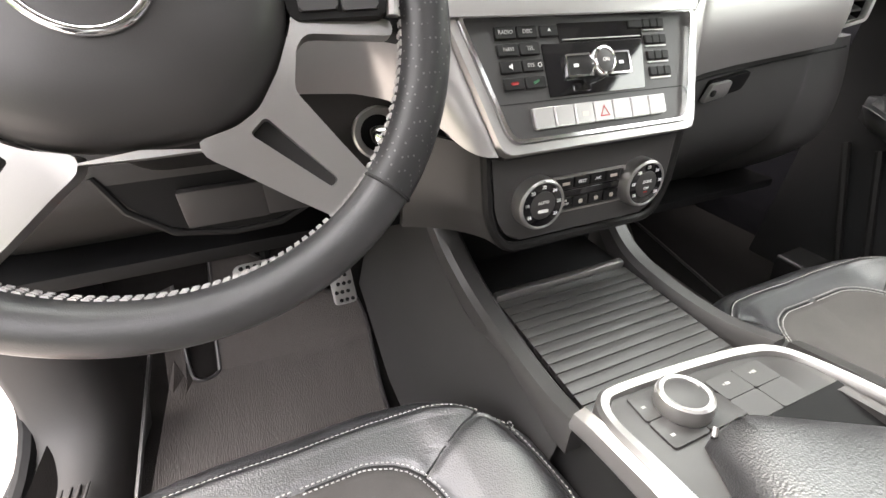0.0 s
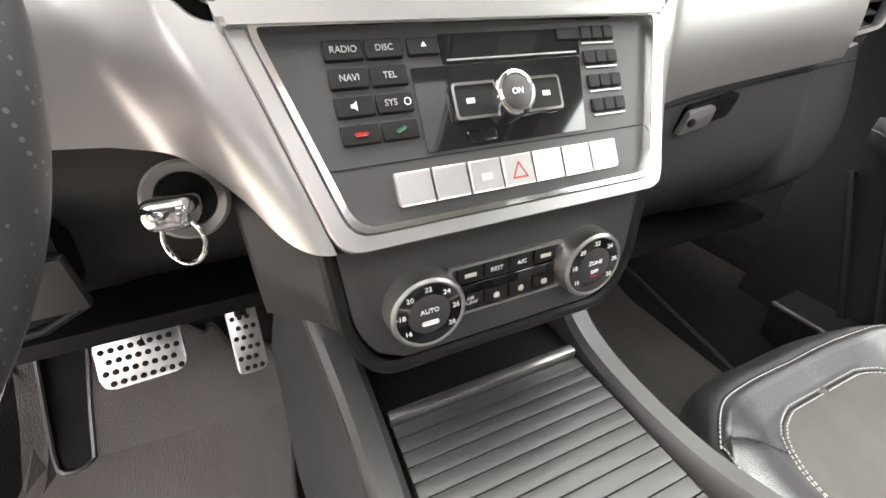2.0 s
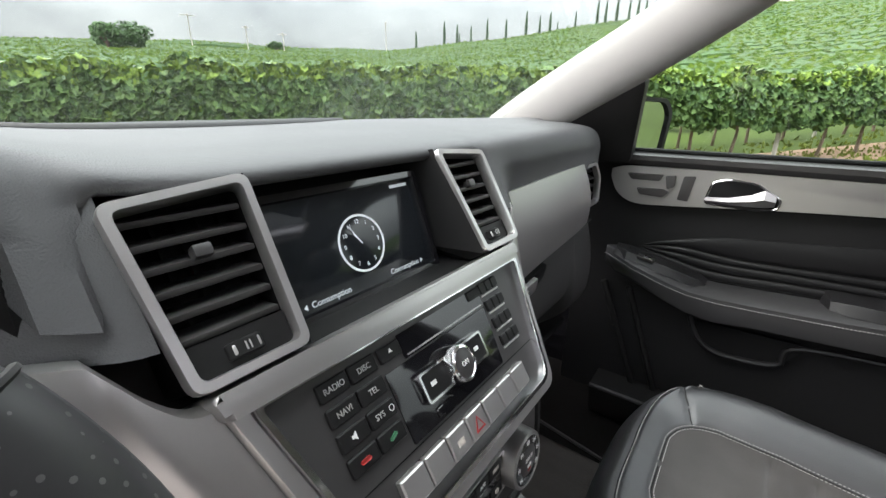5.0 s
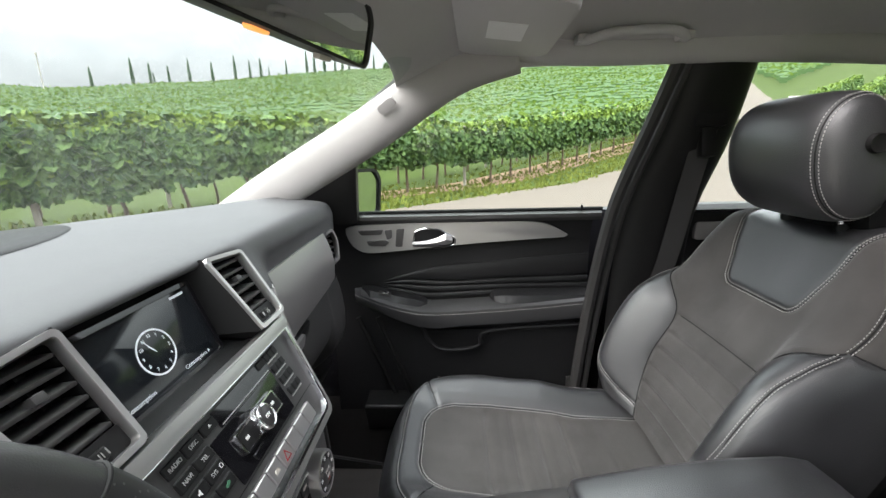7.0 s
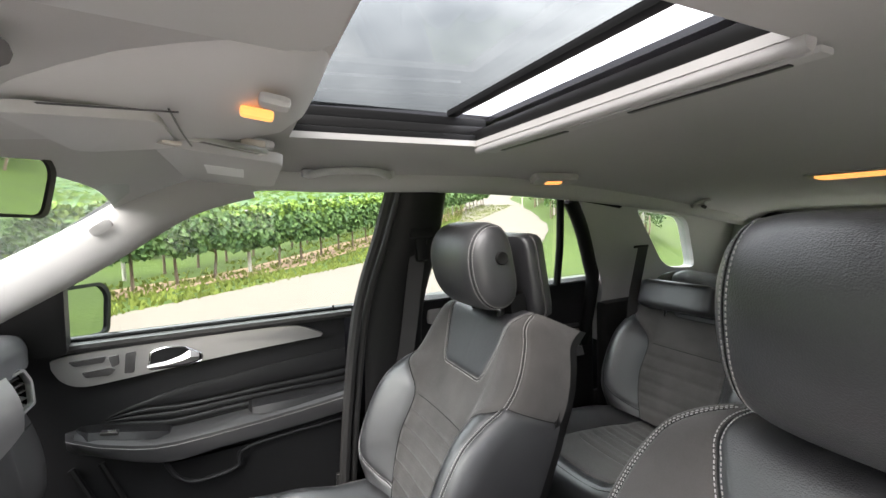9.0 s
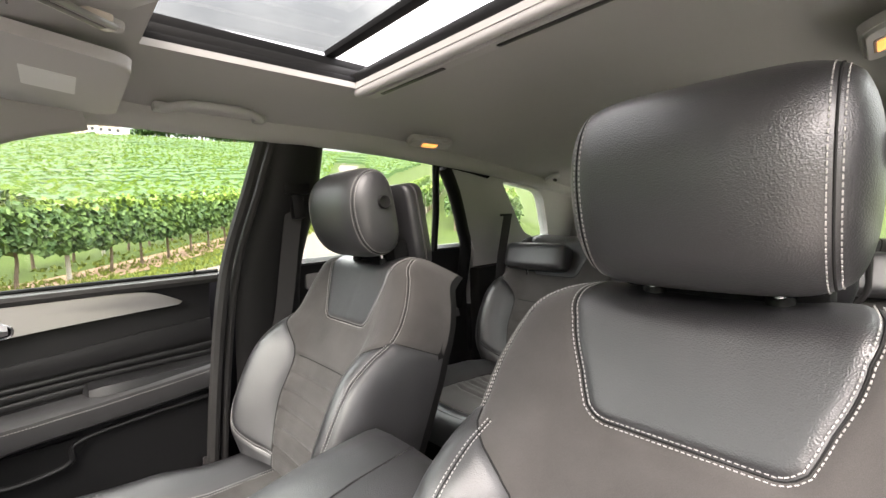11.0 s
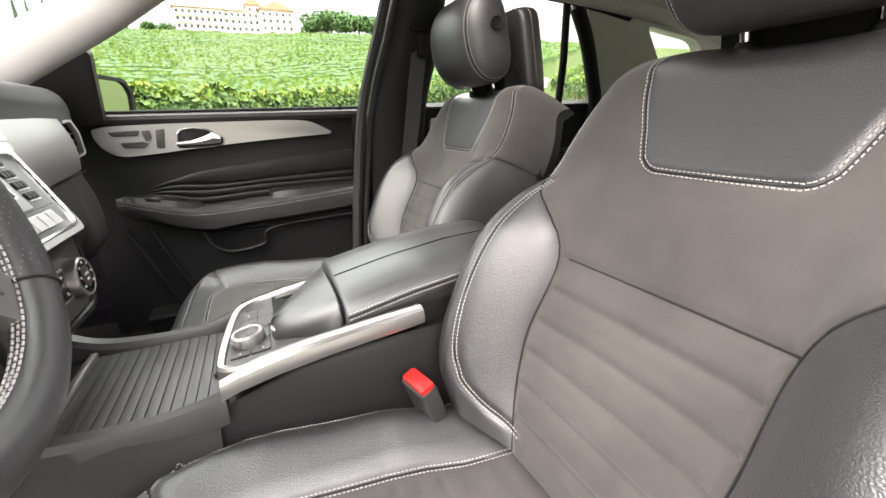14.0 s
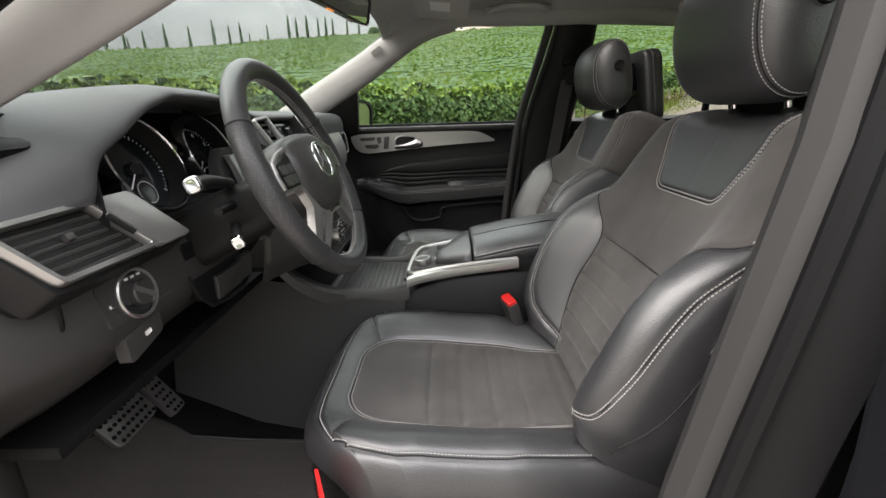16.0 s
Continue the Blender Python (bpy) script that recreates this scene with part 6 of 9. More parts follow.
for a0, a1, m, lab in ((28, 152, M_LEATHER_RIM, "smooth black leather rim"), (152, 222, M_LEATHER_PERF, "perforated leather grip"), (222, 318, M_LEATHER_RIM, "smooth black leather rim"), (-42, 28, M_LEATHER_PERF, "perforated leather grip")):
    part("rim", rim_arc(a0 + 0.15, a1 - 0.15, 40, 1.0 if m is M_LEATHER_RIM else 1.05), m, wheel_t, lab)
lines = []
for k in (0.0,):
    pts, nn = [], []
    for a in steps(0, 360, 240):
        d = vec(math.cos(radians(a)), math.sin(radians(a)), 0)
        pts.append(SW @ (d * (RR - RT * 1.02)))
        nn.append(-(SW.to_3x3() @ d))
    lines.append((pts, nn))
    for off in (-0.0035, 0.0035):
        lines.append(([p + SW.to_3x3() @ vec(0, 0, off) for p in pts], nn))
stitching("stitching", lines, wheel_t, "grey cross stitching inside the rim", gap=0.0058, length=0.0040, r=0.0006)
for a in (28, 152, 222, 318):
    d = vec(math.cos(radians(a)), math.sin(radians(a)), 0)
    part("rim_joint", tube([SW @ (d * RR + (d * math.cos(q) + vec(0, 0, math.sin(q))) * RT * 1.045) for q in [2 * math.pi * i / 24 for i in range(24)]], 0.0012, 6, True), M_SEAM, wheel_t)
# airbag pad
hub_poly = smooth_line([vec(u, v, 0) for u, v in ((-0.086, 0.036), (-0.062, 0.056), (0, 0.062), (0.062, 0.056), (0.086, 0.036), (0.090, 0.0), (0.076, -0.040), (0.047, -0.068), (0, -0.0745), (-0.047, -0.068), (-0.076, -0.040), (-0.090, 0.0))], 5, True)
part("airbag_pad", loft([[SW @ vec(p.x * k, p.y * k, d) for p in hub_poly] for k, d in ((0.95, -0.03), (1.0, -0.005), (0.99, 0.010), (0.93, 0.020), (0.80, 0.027), (0.55, 0.031), (0.2, 0.033))]), M_PLASTIC_GREY, wheel_t, "charcoal airbag cover")
part("hub_back", lathe(SW, [(0.058, -0.075), (0.062, -0.03), (0.06, -0.01), (0.0, -0.005)], 32), M_PLASTIC, wheel_t)
em = part("emblem_ring", tube([SW @ vec(0.030 * math.cos(a), 0.006 + 0.030 * math.sin(a), 0.0325) for a in [2 * math.pi * i / 40 for i in range(40)]], 0.0026, 10, True), M_CHROME, wheel_t, "plain chrome ring badge")
for k in range(3):
    a = radians(90 + 120 * k)
    t = vec(math.cos(a), math.sin(a), 0)
    s = vec(-t.y, t.x, 0)
    c = vec(0, 0.006, 0.0325)
    part("emblem_arm", loft([[SW @ (c + s * 0.0055), SW @ (c + vec(0, 0, 0.003)), SW @ (c - s * 0.0055), SW @ (c - vec(0, 0, 0.002))], [SW @ (c + t * 0.0285 + s * 0.0008), SW @ (c + t * 0.0285 + vec(0, 0, 0.001)), SW @ (c + t * 0.0285 - s * 0.0008), SW @ (c + t * 0.0285 - vec(0, 0, 0.002))]]), M_CHROME, em)
# spokes
for s in (-1, 1):
    part("upper_spoke", loft([[SW @ vec(s * u, v0, d0), SW @ vec(s * u, v1, d0), SW @ vec(s * u, v1, d0 - 0.02), SW @ vec(s * u, v0, d0 - 0.02)] for u, v0, v1, d0 in ((0.070, -0.020, 0.036, 0.006), (0.105, -0.018, 0.032, 0.004), (0.135, -0.016, 0.028, 0.0), (0.162, -0.022, 0.036, -0.002))]), M_PLASTIC, wheel_t, "black upper spoke")
    kp = part("key_panel", plate(SW, rounded([(s * 0.088, -0.016), (s * 0.146, -0.014), (s * 0.142, 0.020), (s * 0.086, 0.034)][::(1 if s > 0 else -1)], 0.006), -0.004, 0.014, 0.003), M_PLASTIC, wheel_t, "black steering wheel key panel")
    part("key_panel_trim", tube([SW @ vec(s * u, v, 0.011) for u, v in ((0.149, -0.014), (0.151, 0.004), (0.146, 0.024), (0.118, 0.034), (0.084, 0.040))], 0.0040, 8), M_SILVER, wheel_t, "silver key panel trim")
    for r in range(2):
        for c in range(2):
            part("key", plate(SW, rounded([(s * (0.094 + 0.024 * c), -0.012 + 0.017 * r), (s * (0.116 + 0.024 * c), -0.011 + 0.016 * r), (s * (0.116 + 0.024 * c), 0.003 + 0.014 * r), (s * (0.094 + 0.024 * c), 0.003 + 0.016 * r)][::(1 if s > 0 else -1)], 0.002), 0.012, 0.0165, 0.001, 1), M_PLASTIC_GREY, kp)
    # open lower spoke with a slot, one piece with the band under the pad
    out = [(0.0, -0.0755), (0.027, -0.0745), (0.048, -0.0690), (0.062, -0.0605), (0.076, -0.0412), (0.088, -0.0170), (0.092, 0.0), (0.097, 0.0), (0.099, -0.012), (0.150, -0.013), (0.150, -0.0227), (0.096, -0.0218),
           (0.089, -0.0281), (0.083, -0.0519), (0.107, -0.0868), (0.128, -0.1157), (0.120, -0.127), (0.105, -0.136), (0.093, -0.1299), (0.070, -0.1137), (0.043, -0.0931), (0.029, -0.0834), (0.0, -0.0800)]
    gap = [(0.064, -0.065), (0.054, -0.0735), (0.0945, -0.1105), (0.099, -0.1055)]
    bm = bmesh.new()
    edges = []
    for lp in (rounded(out[1:-1], 0.004, 2), rounded(gap, 0.003, 3)):
        lp = ([(0.0, -0.0755)] + lp + [(0.0, -0.0800)]) if len(lp) > 20 else lp
        vs = [bm.verts.new((s * u, v, 0)) for u, v in lp]
        edges += [bm.edges.new((vs[i_], vs[(i_ + 1) % len(vs)])) for i_ in range(len(vs))]
    bmesh.ops.triangle_fill(bm, use_beauty=True, edges=edges)
    r_ = bmesh.ops.extrude_face_region(bm, geom=bm.faces[:])
    bmesh.ops.translate(bm, verts=[v for v in r_["geom"] if isinstance(v, bmesh.types.BMVert)], vec=(0, 0, -0.013))
    for v in bm.verts:
        v.co.z += 0.013 - 0.17 * max(0.0, v.co.xy.length - 0.088)
        v.co = SW @ v.co
    part("silver_spoke", bm, M_SILVER, wheel_t, "satin silver lower spoke with an open slot", 30)
    part("slot_insert", plate(SW, [(s * u, v) for u, v in [(0.060, -0.060), (0.049, -0.072), (0.0945, -0.1125), (0.102, -0.1055)]][::(-1 if s > 0 else 1)], -0.014, -0.004), M_PLASTIC_GREY, wheel_t)

# ---------------------------------------------------------------- pedals and mats
def pedal(name, o, u, n, w, h, rows, cols, label, arm):
    m = axes(o, u, n)
    p = thing(name, label, "pedal", at=tuple(o))
    part("pad", plate(m, rounded([(-w / 2, -h / 2), (w / 2, -h / 2), (w / 2, h / 2), (-w / 2, h / 2)], min(w, h) * 0.22), -0.008, 0.003, 0.002), M_ALU, p, "brushed steel pedal pad")
    for r in range(rows):
        for c in range(cols):
            uu = -w / 2 + w * (c + 0.5 + (0.25 if r % 2 else -0.25) * (0.9)) / cols
            vv = -h / 2 + h * (r + 0.5) / rows
            if abs(uu) < w / 2 - 0.006:
                part("rubber_stud", lathe(m @ pose(uu, vv, 0.003), [(0.0046, -0.001), (0.0042, 0.0016), (0.003, 0.0022), (0, 0.0022)], 10), M_RUBBER, p)
    part("arm", tube(smooth_line(arm, 4), 0.010, 8), M_RUBBER, p)
    return p


pedal("brake_pedal", (-0.405, 0.70, 0.735), (1, 0, 0.03), (0.0, -0.80, 0.60), 0.118, 0.085, 5, 9, "perforated steel brake pedal with black rubber studs", [(-0.40, 0.71, 0.74), (-0.40, 0.80, 0.85), (-0.40, 0.86, 1.05)])
pedal("accelerator_pedal", (-0.262, 0.742, 0.700), (1, 0, 0), (0, -0.82, 0.57), 0.050, 0.165, 9, 4, "tall perforated steel accelerator pedal with rubber studs", [(-0.262, 0.75, 0.72), (-0.262, 0.84, 0.82), (-0.262, 0.90, 0.95)])


def floor_mat(name, outline, label):
    bm = bmesh.new()
    top = [bm.verts.new((x, y, floor_z(x, y) + 0.016)) for x, y in outline]
    es = [bm.edges.new((top[i], top[(i + 1) % len(top)])) for i in range(len(top))]
    bmesh.ops.triangle_fill(bm, use_beauty=True, edges=es)
    for _ in range(3):
        bmesh.ops.subdivide_edges(bm, edges=[e for e in bm.edges if e.calc_length() > 0.06], cuts=1)
        bmesh.ops.triangulate(bm, faces=bm.faces[:])
    for v in bm.verts:
        v.co.z = floor_z(v.co.x, v.co.y) + 0.016
    r = bmesh.ops.extrude_face_region(bm, geom=bm.faces[:])
    bmesh.ops.translate(bm, verts=[v for v in r["geom"] if isinstance(v, bmesh.types.BMVert)], vec=(0, 0, -0.012))
    t = thing(name, label, "floor mat", at=(outline[0][0], outline[0][1], floor_z(*outline[0])))
    part("mat_face", bm, M_MAT, t)
    part("edging", tube([(x, y, floor_z(x, y) + 0.017) for x, y in outline], 0.0042, 6, True), M_PLASTIC_GREY, t, "grey bound edge")
    return t


slot = [(-0.612, 0.86), (-0.609, 0.78), (-0.607, 0.735), (-0.601, 0.714), (-0.589, 0.702), (-0.574, 0.700), (-0.560, 0.706), (-0.551, 0.720), (-0.546, 0.78), (-0.530, 0.90)]
dm = rounded([(-0.66, 0.24), (-0.245, 0.24), (-0.235, 0.55), (-0.215, 0.74), (-0.235, 0.805), (-0.30, 0.80), (-0.335, 0.86)], 0.025, 3)
floor_mat("floor_mat", dm + [(-0.46, 0.90)] + slot[::-1] + [(-0.645, 0.85)], "dark ribbed floor mat with a bound edge under the pedals")
floor_mat("floor_mat", rounded([(0.22, 0.20), (0.64, 0.20), (0.65, 0.85), (0.24, 0.85)], 0.04, 3), "dark ribbed passenger floor mat with a bound edge")
tab = thing("mat_tag", "small white tag lying on the passenger mat", "tag", at=(0.30, 0.42, floor_z(0.30, 0.42) + 0.02))
part("tag", rbox(pose(0.262, 0.45, floor_z(0.262, 0.45) + 0.026, 0, 0, 65), (0.065, 0.016, 0.006), 0.002), M_WHITE, tab)
stud = thing("mat_button", "round black mat fastener", "mat fastener", at=(0.50, 0.50, floor_z(0.50, 0.50)))
part("button", lathe(pose(0.44, 0.50, floor_z(0.44, 0.50) + 0.016), [(0.018, 0), (0.017, 0.005), (0.012, 0.008), (0, 0.008)], 20), M_PLASTIC_GREY, stud)


# ---------------------------------------------------------------- centre console
console = thing("center_console", "black centre console with a ribbed roller cover and aluminium trim", "console", at=(0, 0.1, 0.5))


def con_ring(y, half, top, low_half):
    return [vec(-half + 0.010, y, top), vec(-half, y, top - 0.012), vec(-half - 0.012, y, top - 0.10), vec(-low_half, y, 0.50), vec(low_half, y, 0.50), vec(half + 0.012, y, top - 0.10), vec(half, y, top - 0.012), vec(half - 0.010, y, top)]


part("body", loft([con_ring(y, h, t, l) for y, h, t, l in ((0.46, 0.128, 0.845, 0.165), (0.36, 0.128, 0.858, 0.175), (0.25, 0.128, 0.862, 0.185), (0.13, 0.132, 0.872, 0.19), (0.02, 0.138, 0.915, 0.19), (-0.10, 0.140, 0.925, 0.19), (-0.34, 0.140, 0.935, 0.19), (-0.42, 0.130, 0.90, 0.18))]), M_PLASTIC, console, "black plastic console body")
# rails beside the roller cover, rising towards the dash
for s in (-1, 1):
    line = smooth_line([(s * 0.134, 0.118, 0.900), (s * 0.130, 0.18, 0.885), (s * 0.128, 0.26, 0.884), (s * 0.130, 0.335, 0.896), (s * 0.138, 0.40, 0.935), (s * 0.145, 0.44, 0.985)], 5)
    rings = []
    for i, p in enumerate(line):
        k = i / (len(line) - 1)
        w = 0.013 + 0.006 * k
        rings.append([p + vec(-w, 0, -0.035), p + vec(-w, 0, -0.004), p + vec(-w * 0.6, 0, 0.004), p + vec(w * 0.6, 0, 0.004), p + vec(w, 0, -0.004), p + vec(w, 0, -0.035)])
    part("side_rail", loft(rings), M_PLASTIC_GREY, console, "charcoal side rail")
    part("side_wing", loft([[vec(s * x0, y, z0), vec(s * x1, y + 0.02, z1), vec(s * (x1 + 0.01), y + 0.10, z1), vec(s * x0, y + 0.10, z0)] for y, x0, z0, x1, z1 in ((0.13, 0.142, 0.880, 0.185, 0.52), (0.30, 0.140, 0.880, 0.200, 0.52), (0.42, 0.142, 0.915, 0.212, 0.56), (0.62, 0.150, 0.95, 0.215, 0.66))]), M_TRIM, console, "dark grey tunnel side panel")
# roller cover: slats across, with grooves between them
roller = part("roller_cover", rbox(pose(0, 0.225, 0.866), (0.216, 0.215, 0.010), 0.002), M_RUBBER, console, "ribbed charcoal roller cover")
n_slat = 13
for i in range(n_slat):
    y = 0.132 + 0.188 * (i + 0.5) / n_slat
    part("slat", rbox(pose(0, y, 0.8745), (0.214, 0.188 / n_slat - 0.0010, 0.008), 0.0007), M_PLASTIC_GREY, roller)
part("front_lip", rbox(pose(0, 0.327, 0.880), (0.216, 0.011, 0.014), 0.003), M_ALU, roller)
part("finger_grip", rbox(pose(-0.022, 0.139, 0.882, 0, 0, 0), (0.056, 0.008, 0.010), 0.004), M_PLASTIC_GREY, roller)
part("bay_back", rbox(pose(0, 0.43, 0.93), (0.25, 0.02, 0.16)), M_RUBBER, console)
part("bay_floor", rbox(pose(0, 0.375, 0.872), (0.226, 0.10, 0.006)), M_RUBBER, console)
# control plate
CPm = axes((0, 0.045, 0.936), (1, 0, 0), (0, 0.12, 0.993))
plate_poly = [(-0.123, -0.10), (-0.040, -0.10), (-0.034, 0.0), (0.074, 0.002), (0.078, -0.10), (0.088, -0.10), (0.085, 0.045), (0.050, 0.064), (-0.105, 0.076), (-0.123, 0.060)]
cp = part("control_plate", plate(CPm, rounded(plate_poly, [0.002, 0.002, 0.004, 0.006, 0.002, 0.002, 0.012, 0.02, 0.022, 0.016], 5), -0.03, 0.0, 0.001), M_PLASTIC_GREY, console, "charcoal control plate")


def trim_sweep(line, wid, hgt):
    rings = []
    pts = [Vector(p) for p in line]
    for i, p in enumerate(pts):
        t = (pts[min(len(pts) - 1, i + 1)] - pts[max(0, i - 1)]).normalized()
        s = vec(t.y, -t.x, 0).normalized()
        up = vec(0, 0, 1)
        rings.append([p - s * wid - up * hgt, p - s * wid, p - s * wid * 0.5 + up * 0.004, p + s * wid * 0.6 + up * 0.003, p + s * wid - up * 0.003, p + s * wid * 1.05 - up * hgt])
    return loft(rings)


left_line = smooth_line([(-0.132, -0.155, 0.966), (-0.132, -0.10, 0.961), (-0.131, -0.02, 0.952), (-0.130, 0.05, 0.941), (-0.128, 0.095, 0.931), (-0.118, 0.117, 0.928), (-0.095, 0.121, 0.929), (-0.02, 0.116, 0.930), (0.045, 0.108, 0.931), (0.075, 0.096, 0.932), (0.090, 0.070, 0.934), (0.096, 0.02, 0.942), (0.100, -0.06, 0.952), (0.101, -0.155, 0.962)], 5)
part("plate_trim", trim_sweep(left_line, 0.0065, 0.016), M_ALU, console, "bright aluminium trim round the control plate")
part("side_trim", loft([[vec(-0.1335, y, z), vec(-0.1445, y, z - 0.004), vec(-0.1475, y, z - 0.016), vec(-0.1455, y, z - 0.024), vec(-0.134, y, z - 0.02)] for y, z in ((-0.158, 0.968), (-0.10, 0.961), (-0.02, 0.952), (0.05, 0.941), (0.10, 0.930), (0.122, 0.922))]), M_ALU, console, "bright aluminium side strip")
part("side_trim", loft([[vec(0.1015, y, z), vec(0.118, y, z - 0.004), vec(0.1405, y, z - 0.016), vec(0.1405, y, z - 0.03), vec(0.102, y, z - 0.03)] for y, z in ((-0.158, 0.968), (-0.02, 0.952), (0.05, 0.941), (0.10, 0.930))]), M_PLASTIC_GREY, console)
CK2 = CPm @ pose(-0.064, 0.040, 0)
ctl = part("rotary_controller", lathe(CK2, [(0.0222, 0), (0.0230, 0.004), (0.0232, 0.013), (0.0222, 0.0172), (0.0200, 0.0186), (0.0172, 0.0182), (0.0166, 0.0172)], 44), M_ALU, cp, "chrome rotary controller")
part("controller_cap", lathe(CK2, [(0.0168, 0.010), (0.0167, 0.0170), (0.0150, 0.0176), (0, 0.0178)], 36), M_PLASTIC_GREY, ctl)
# four keys round the controller and four more beside it, each with a narrow joint
for outline in ([(-0.103, 0.0395), (-0.0645, 0.0395), (-0.0645, 0.065), (-0.100, 0.066)], [(-0.0635, 0.0395), (-0.024, 0.0395), (-0.026, 0.064), (-0.0635, 0.065)],
                [(-0.103, 0.012), (-0.0645, 0.012), (-0.0645, 0.0385), (-0.103, 0.0385)], [(-0.0635, 0.012), (-0.022, 0.012), (-0.024, 0.0385), (-0.0635, 0.0385)]):
    part("controller_key", plate(CPm, rounded(outline, 0.003), -0.003, 0.0025, 0.0008), M_PLASTIC_GREY, cp)
for u, v in ((-0.006, 0.040), (0.0285, 0.040), (-0.006, 0.0157), (0.0285, 0.0157)):
    part("console_key", plate(CPm, rounded([(u - 0.0168, v - 0.0118), (u + 0.0170, v - 0.0118), (u + 0.0170, v + 0.0118), (u - 0.0168, v + 0.0118)], 0.002), -0.003, 0.0022, 0.0008, 1), M_PLASTIC_GREY, cp)
    if v > 0.03:
        part("symbol", rbox(CPm @ pose(u, v + 0.002, 0.0023), (0.0050, 0.0028, 0.0004)), M_PRINT_DIM, cp)
        part("symbol", rbox(CPm @ pose(u - 0.0046, v + 0.002, 0.0023), (0.0018, 0.0018, 0.0004)), M_PRINT_DIM, cp)
for u, v in ((-0.0945, 0.052), (-0.0945, 0.022)):
    part("symbol", rbox(CPm @ pose(u, v, 0.0026), (0.0040, 0.0024, 0.0004)), M_PRINT_DIM, cp)
# palm rest wedge and cup holder bay
def palm_ring(y, xl, xr, low, top):
    return [vec(xl, y, low), vec(xl - 0.002, y, top - 0.022), vec(xl + 0.008, y, top - 0.008), vec(xl + 0.030, y, top - 0.001), vec((xl + xr) / 2, y, top), vec(xr - 0.014, y, top - 0.002), vec(xr - 0.003, y, top - 0.008), vec(xr, y, top - 0.018), vec(xr, y, low)]


part("palm_rest", loft([palm_ring(*a) for a in ((0.053, -0.074, -0.036, 0.932, 0.952), (0.049, -0.080, -0.031, 0.932, 0.960), (0.030, -0.090, -0.010, 0.932, 0.968), (0.005, -0.103, 0.020, 0.930, 0.977), (-0.020, -0.113, 0.047, 0.930, 0.986), (-0.040, -0.119, 0.066, 0.930, 0.992), (-0.043, -0.117, 0.064, 0.930, 0.988))]), M_LEATHER, console, "black leather palm rest", 50)
part("palm_edge", tube([(-0.071, 0.052, 0.940), (-0.077, 0.050, 0.950), (-0.074, 0.0525, 0.954)], 0.0022, 6), M_ALU, console)
part("cup_bay", rbox(pose(0.022, -0.02, 0.9265, 6), (0.125, 0.14, 0.006)), M_RUBBER, console, "dark cup holder bay")


# armrest
def seam_z(y):
    """Height of the stitched side seam of the armrest."""
    return interp(y, [-0.38, -0.25, -0.15, -0.045], [1.008, 1.001, 0.986, 0.964])


def arm_ring(y, drop, k):
    hw = 0.121
    z = seam_z(y) - drop
    pr = [(-hw + 0.004, -0.028), (-hw - 0.001, -0.012), (-hw, 0.0), (-hw + 0.006, 0.010), (-hw + 0.026, 0.019), (-0.05, 0.0255), (0.0, 0.028), (0.05, 0.0275), (hw - 0.022, 0.022), (hw - 0.004, 0.010), (hw + 0.002, -0.006), (hw, -0.028)]
    return [vec(x * k, y, z + d) for x, d in pr]


arm = part("armrest", loft([arm_ring(-0.0465, 0.006, 0.975), arm_ring(-0.049, 0.0015, 0.992), arm_ring(-0.055, 0.0, 1.0), arm_ring(-0.10, 0, 1.0), arm_ring(-0.15, 0, 1.0), arm_ring(-0.20, 0, 1.0), arm_ring(-0.26, 0, 1.0), arm_ring(-0.34, 0, 1.0), arm_ring(-0.362, 0.004, 0.99), arm_ring(-0.372, 0.014, 0.95)]), M_LEATHER, console, "padded black leather armrest lid", 50)
part("armrest_box", rbox(pose(0, -0.205, 0.915), (0.236, 0.31, 0.11), 0.008), M_PLASTIC, console)
part("armrest_seam", tube([(-0.1216, y, seam_z(y)) for y in steps(-0.365, -0.050, 12)], 0.0016, 6), M_SEAM, arm)
part("armrest_split", tube([(-0.012, y, seam_z(y) + 0.0275) for y in steps(-0.36, -0.052, 14)], 0.0013, 6), M_SEAM, arm)
stitching("stitching", [([(-0.1218 + dx, y, seam_z(y) + dz) for y in steps(-0.365, -0.052, 60)], (-1, 0, 0.1)) for dz, dx in ((0.0042, 0.0018), (-0.0042, 0.0))], arm)
part("rear_end", rbox(pose(0, -0.375, 0.955), (0.21, 0.03, 0.09), 0.008), M_PLASTIC_GREY, console)


# ---------------------------------------------------------------- seats
def bspline_section(u, ctrl):
    """A smooth curve through (u, a, b) controls."""
    i, last = 0, len(ctrl) - 2
    while i < last and u >= ctrl[i + 1][0]:
        i += 1
    c1, c2 = ctrl[i], ctrl[i + 1]
    c0, c3 = (ctrl[i - 1] if i else c1), (ctrl[i + 2] if i < last else c2)
    h = c2[0] - c1[0]
    t = (u - c1[0]) / h
    k0, k3 = h / (c2[0] - c0[0]), h / (c3[0] - c1[0])
    t2, t3 = t * t, t * t * t
    a, b, c, d = 2 * t3 - 3 * t2 + 1, (t3 - 2 * t2 + t) * k0, 3 * t2 - 2 * t3, (t3 - t2) * k3
    return tuple(a * c1[k] + b * (c2[k] - c0[k]) + c * c2[k] + d * (c3[k] - c1[k]) for k in (1, 2))


def near(points, marks):
    """The distance from each point to the nearest mark."""
    tree_ = kdtree.KDTree(len(marks))
    for i, q in enumerate(marks):
        tree_.insert(q, i)
    tree_.balance()
    return np.array([tree_.find(p)[2] for p in points])


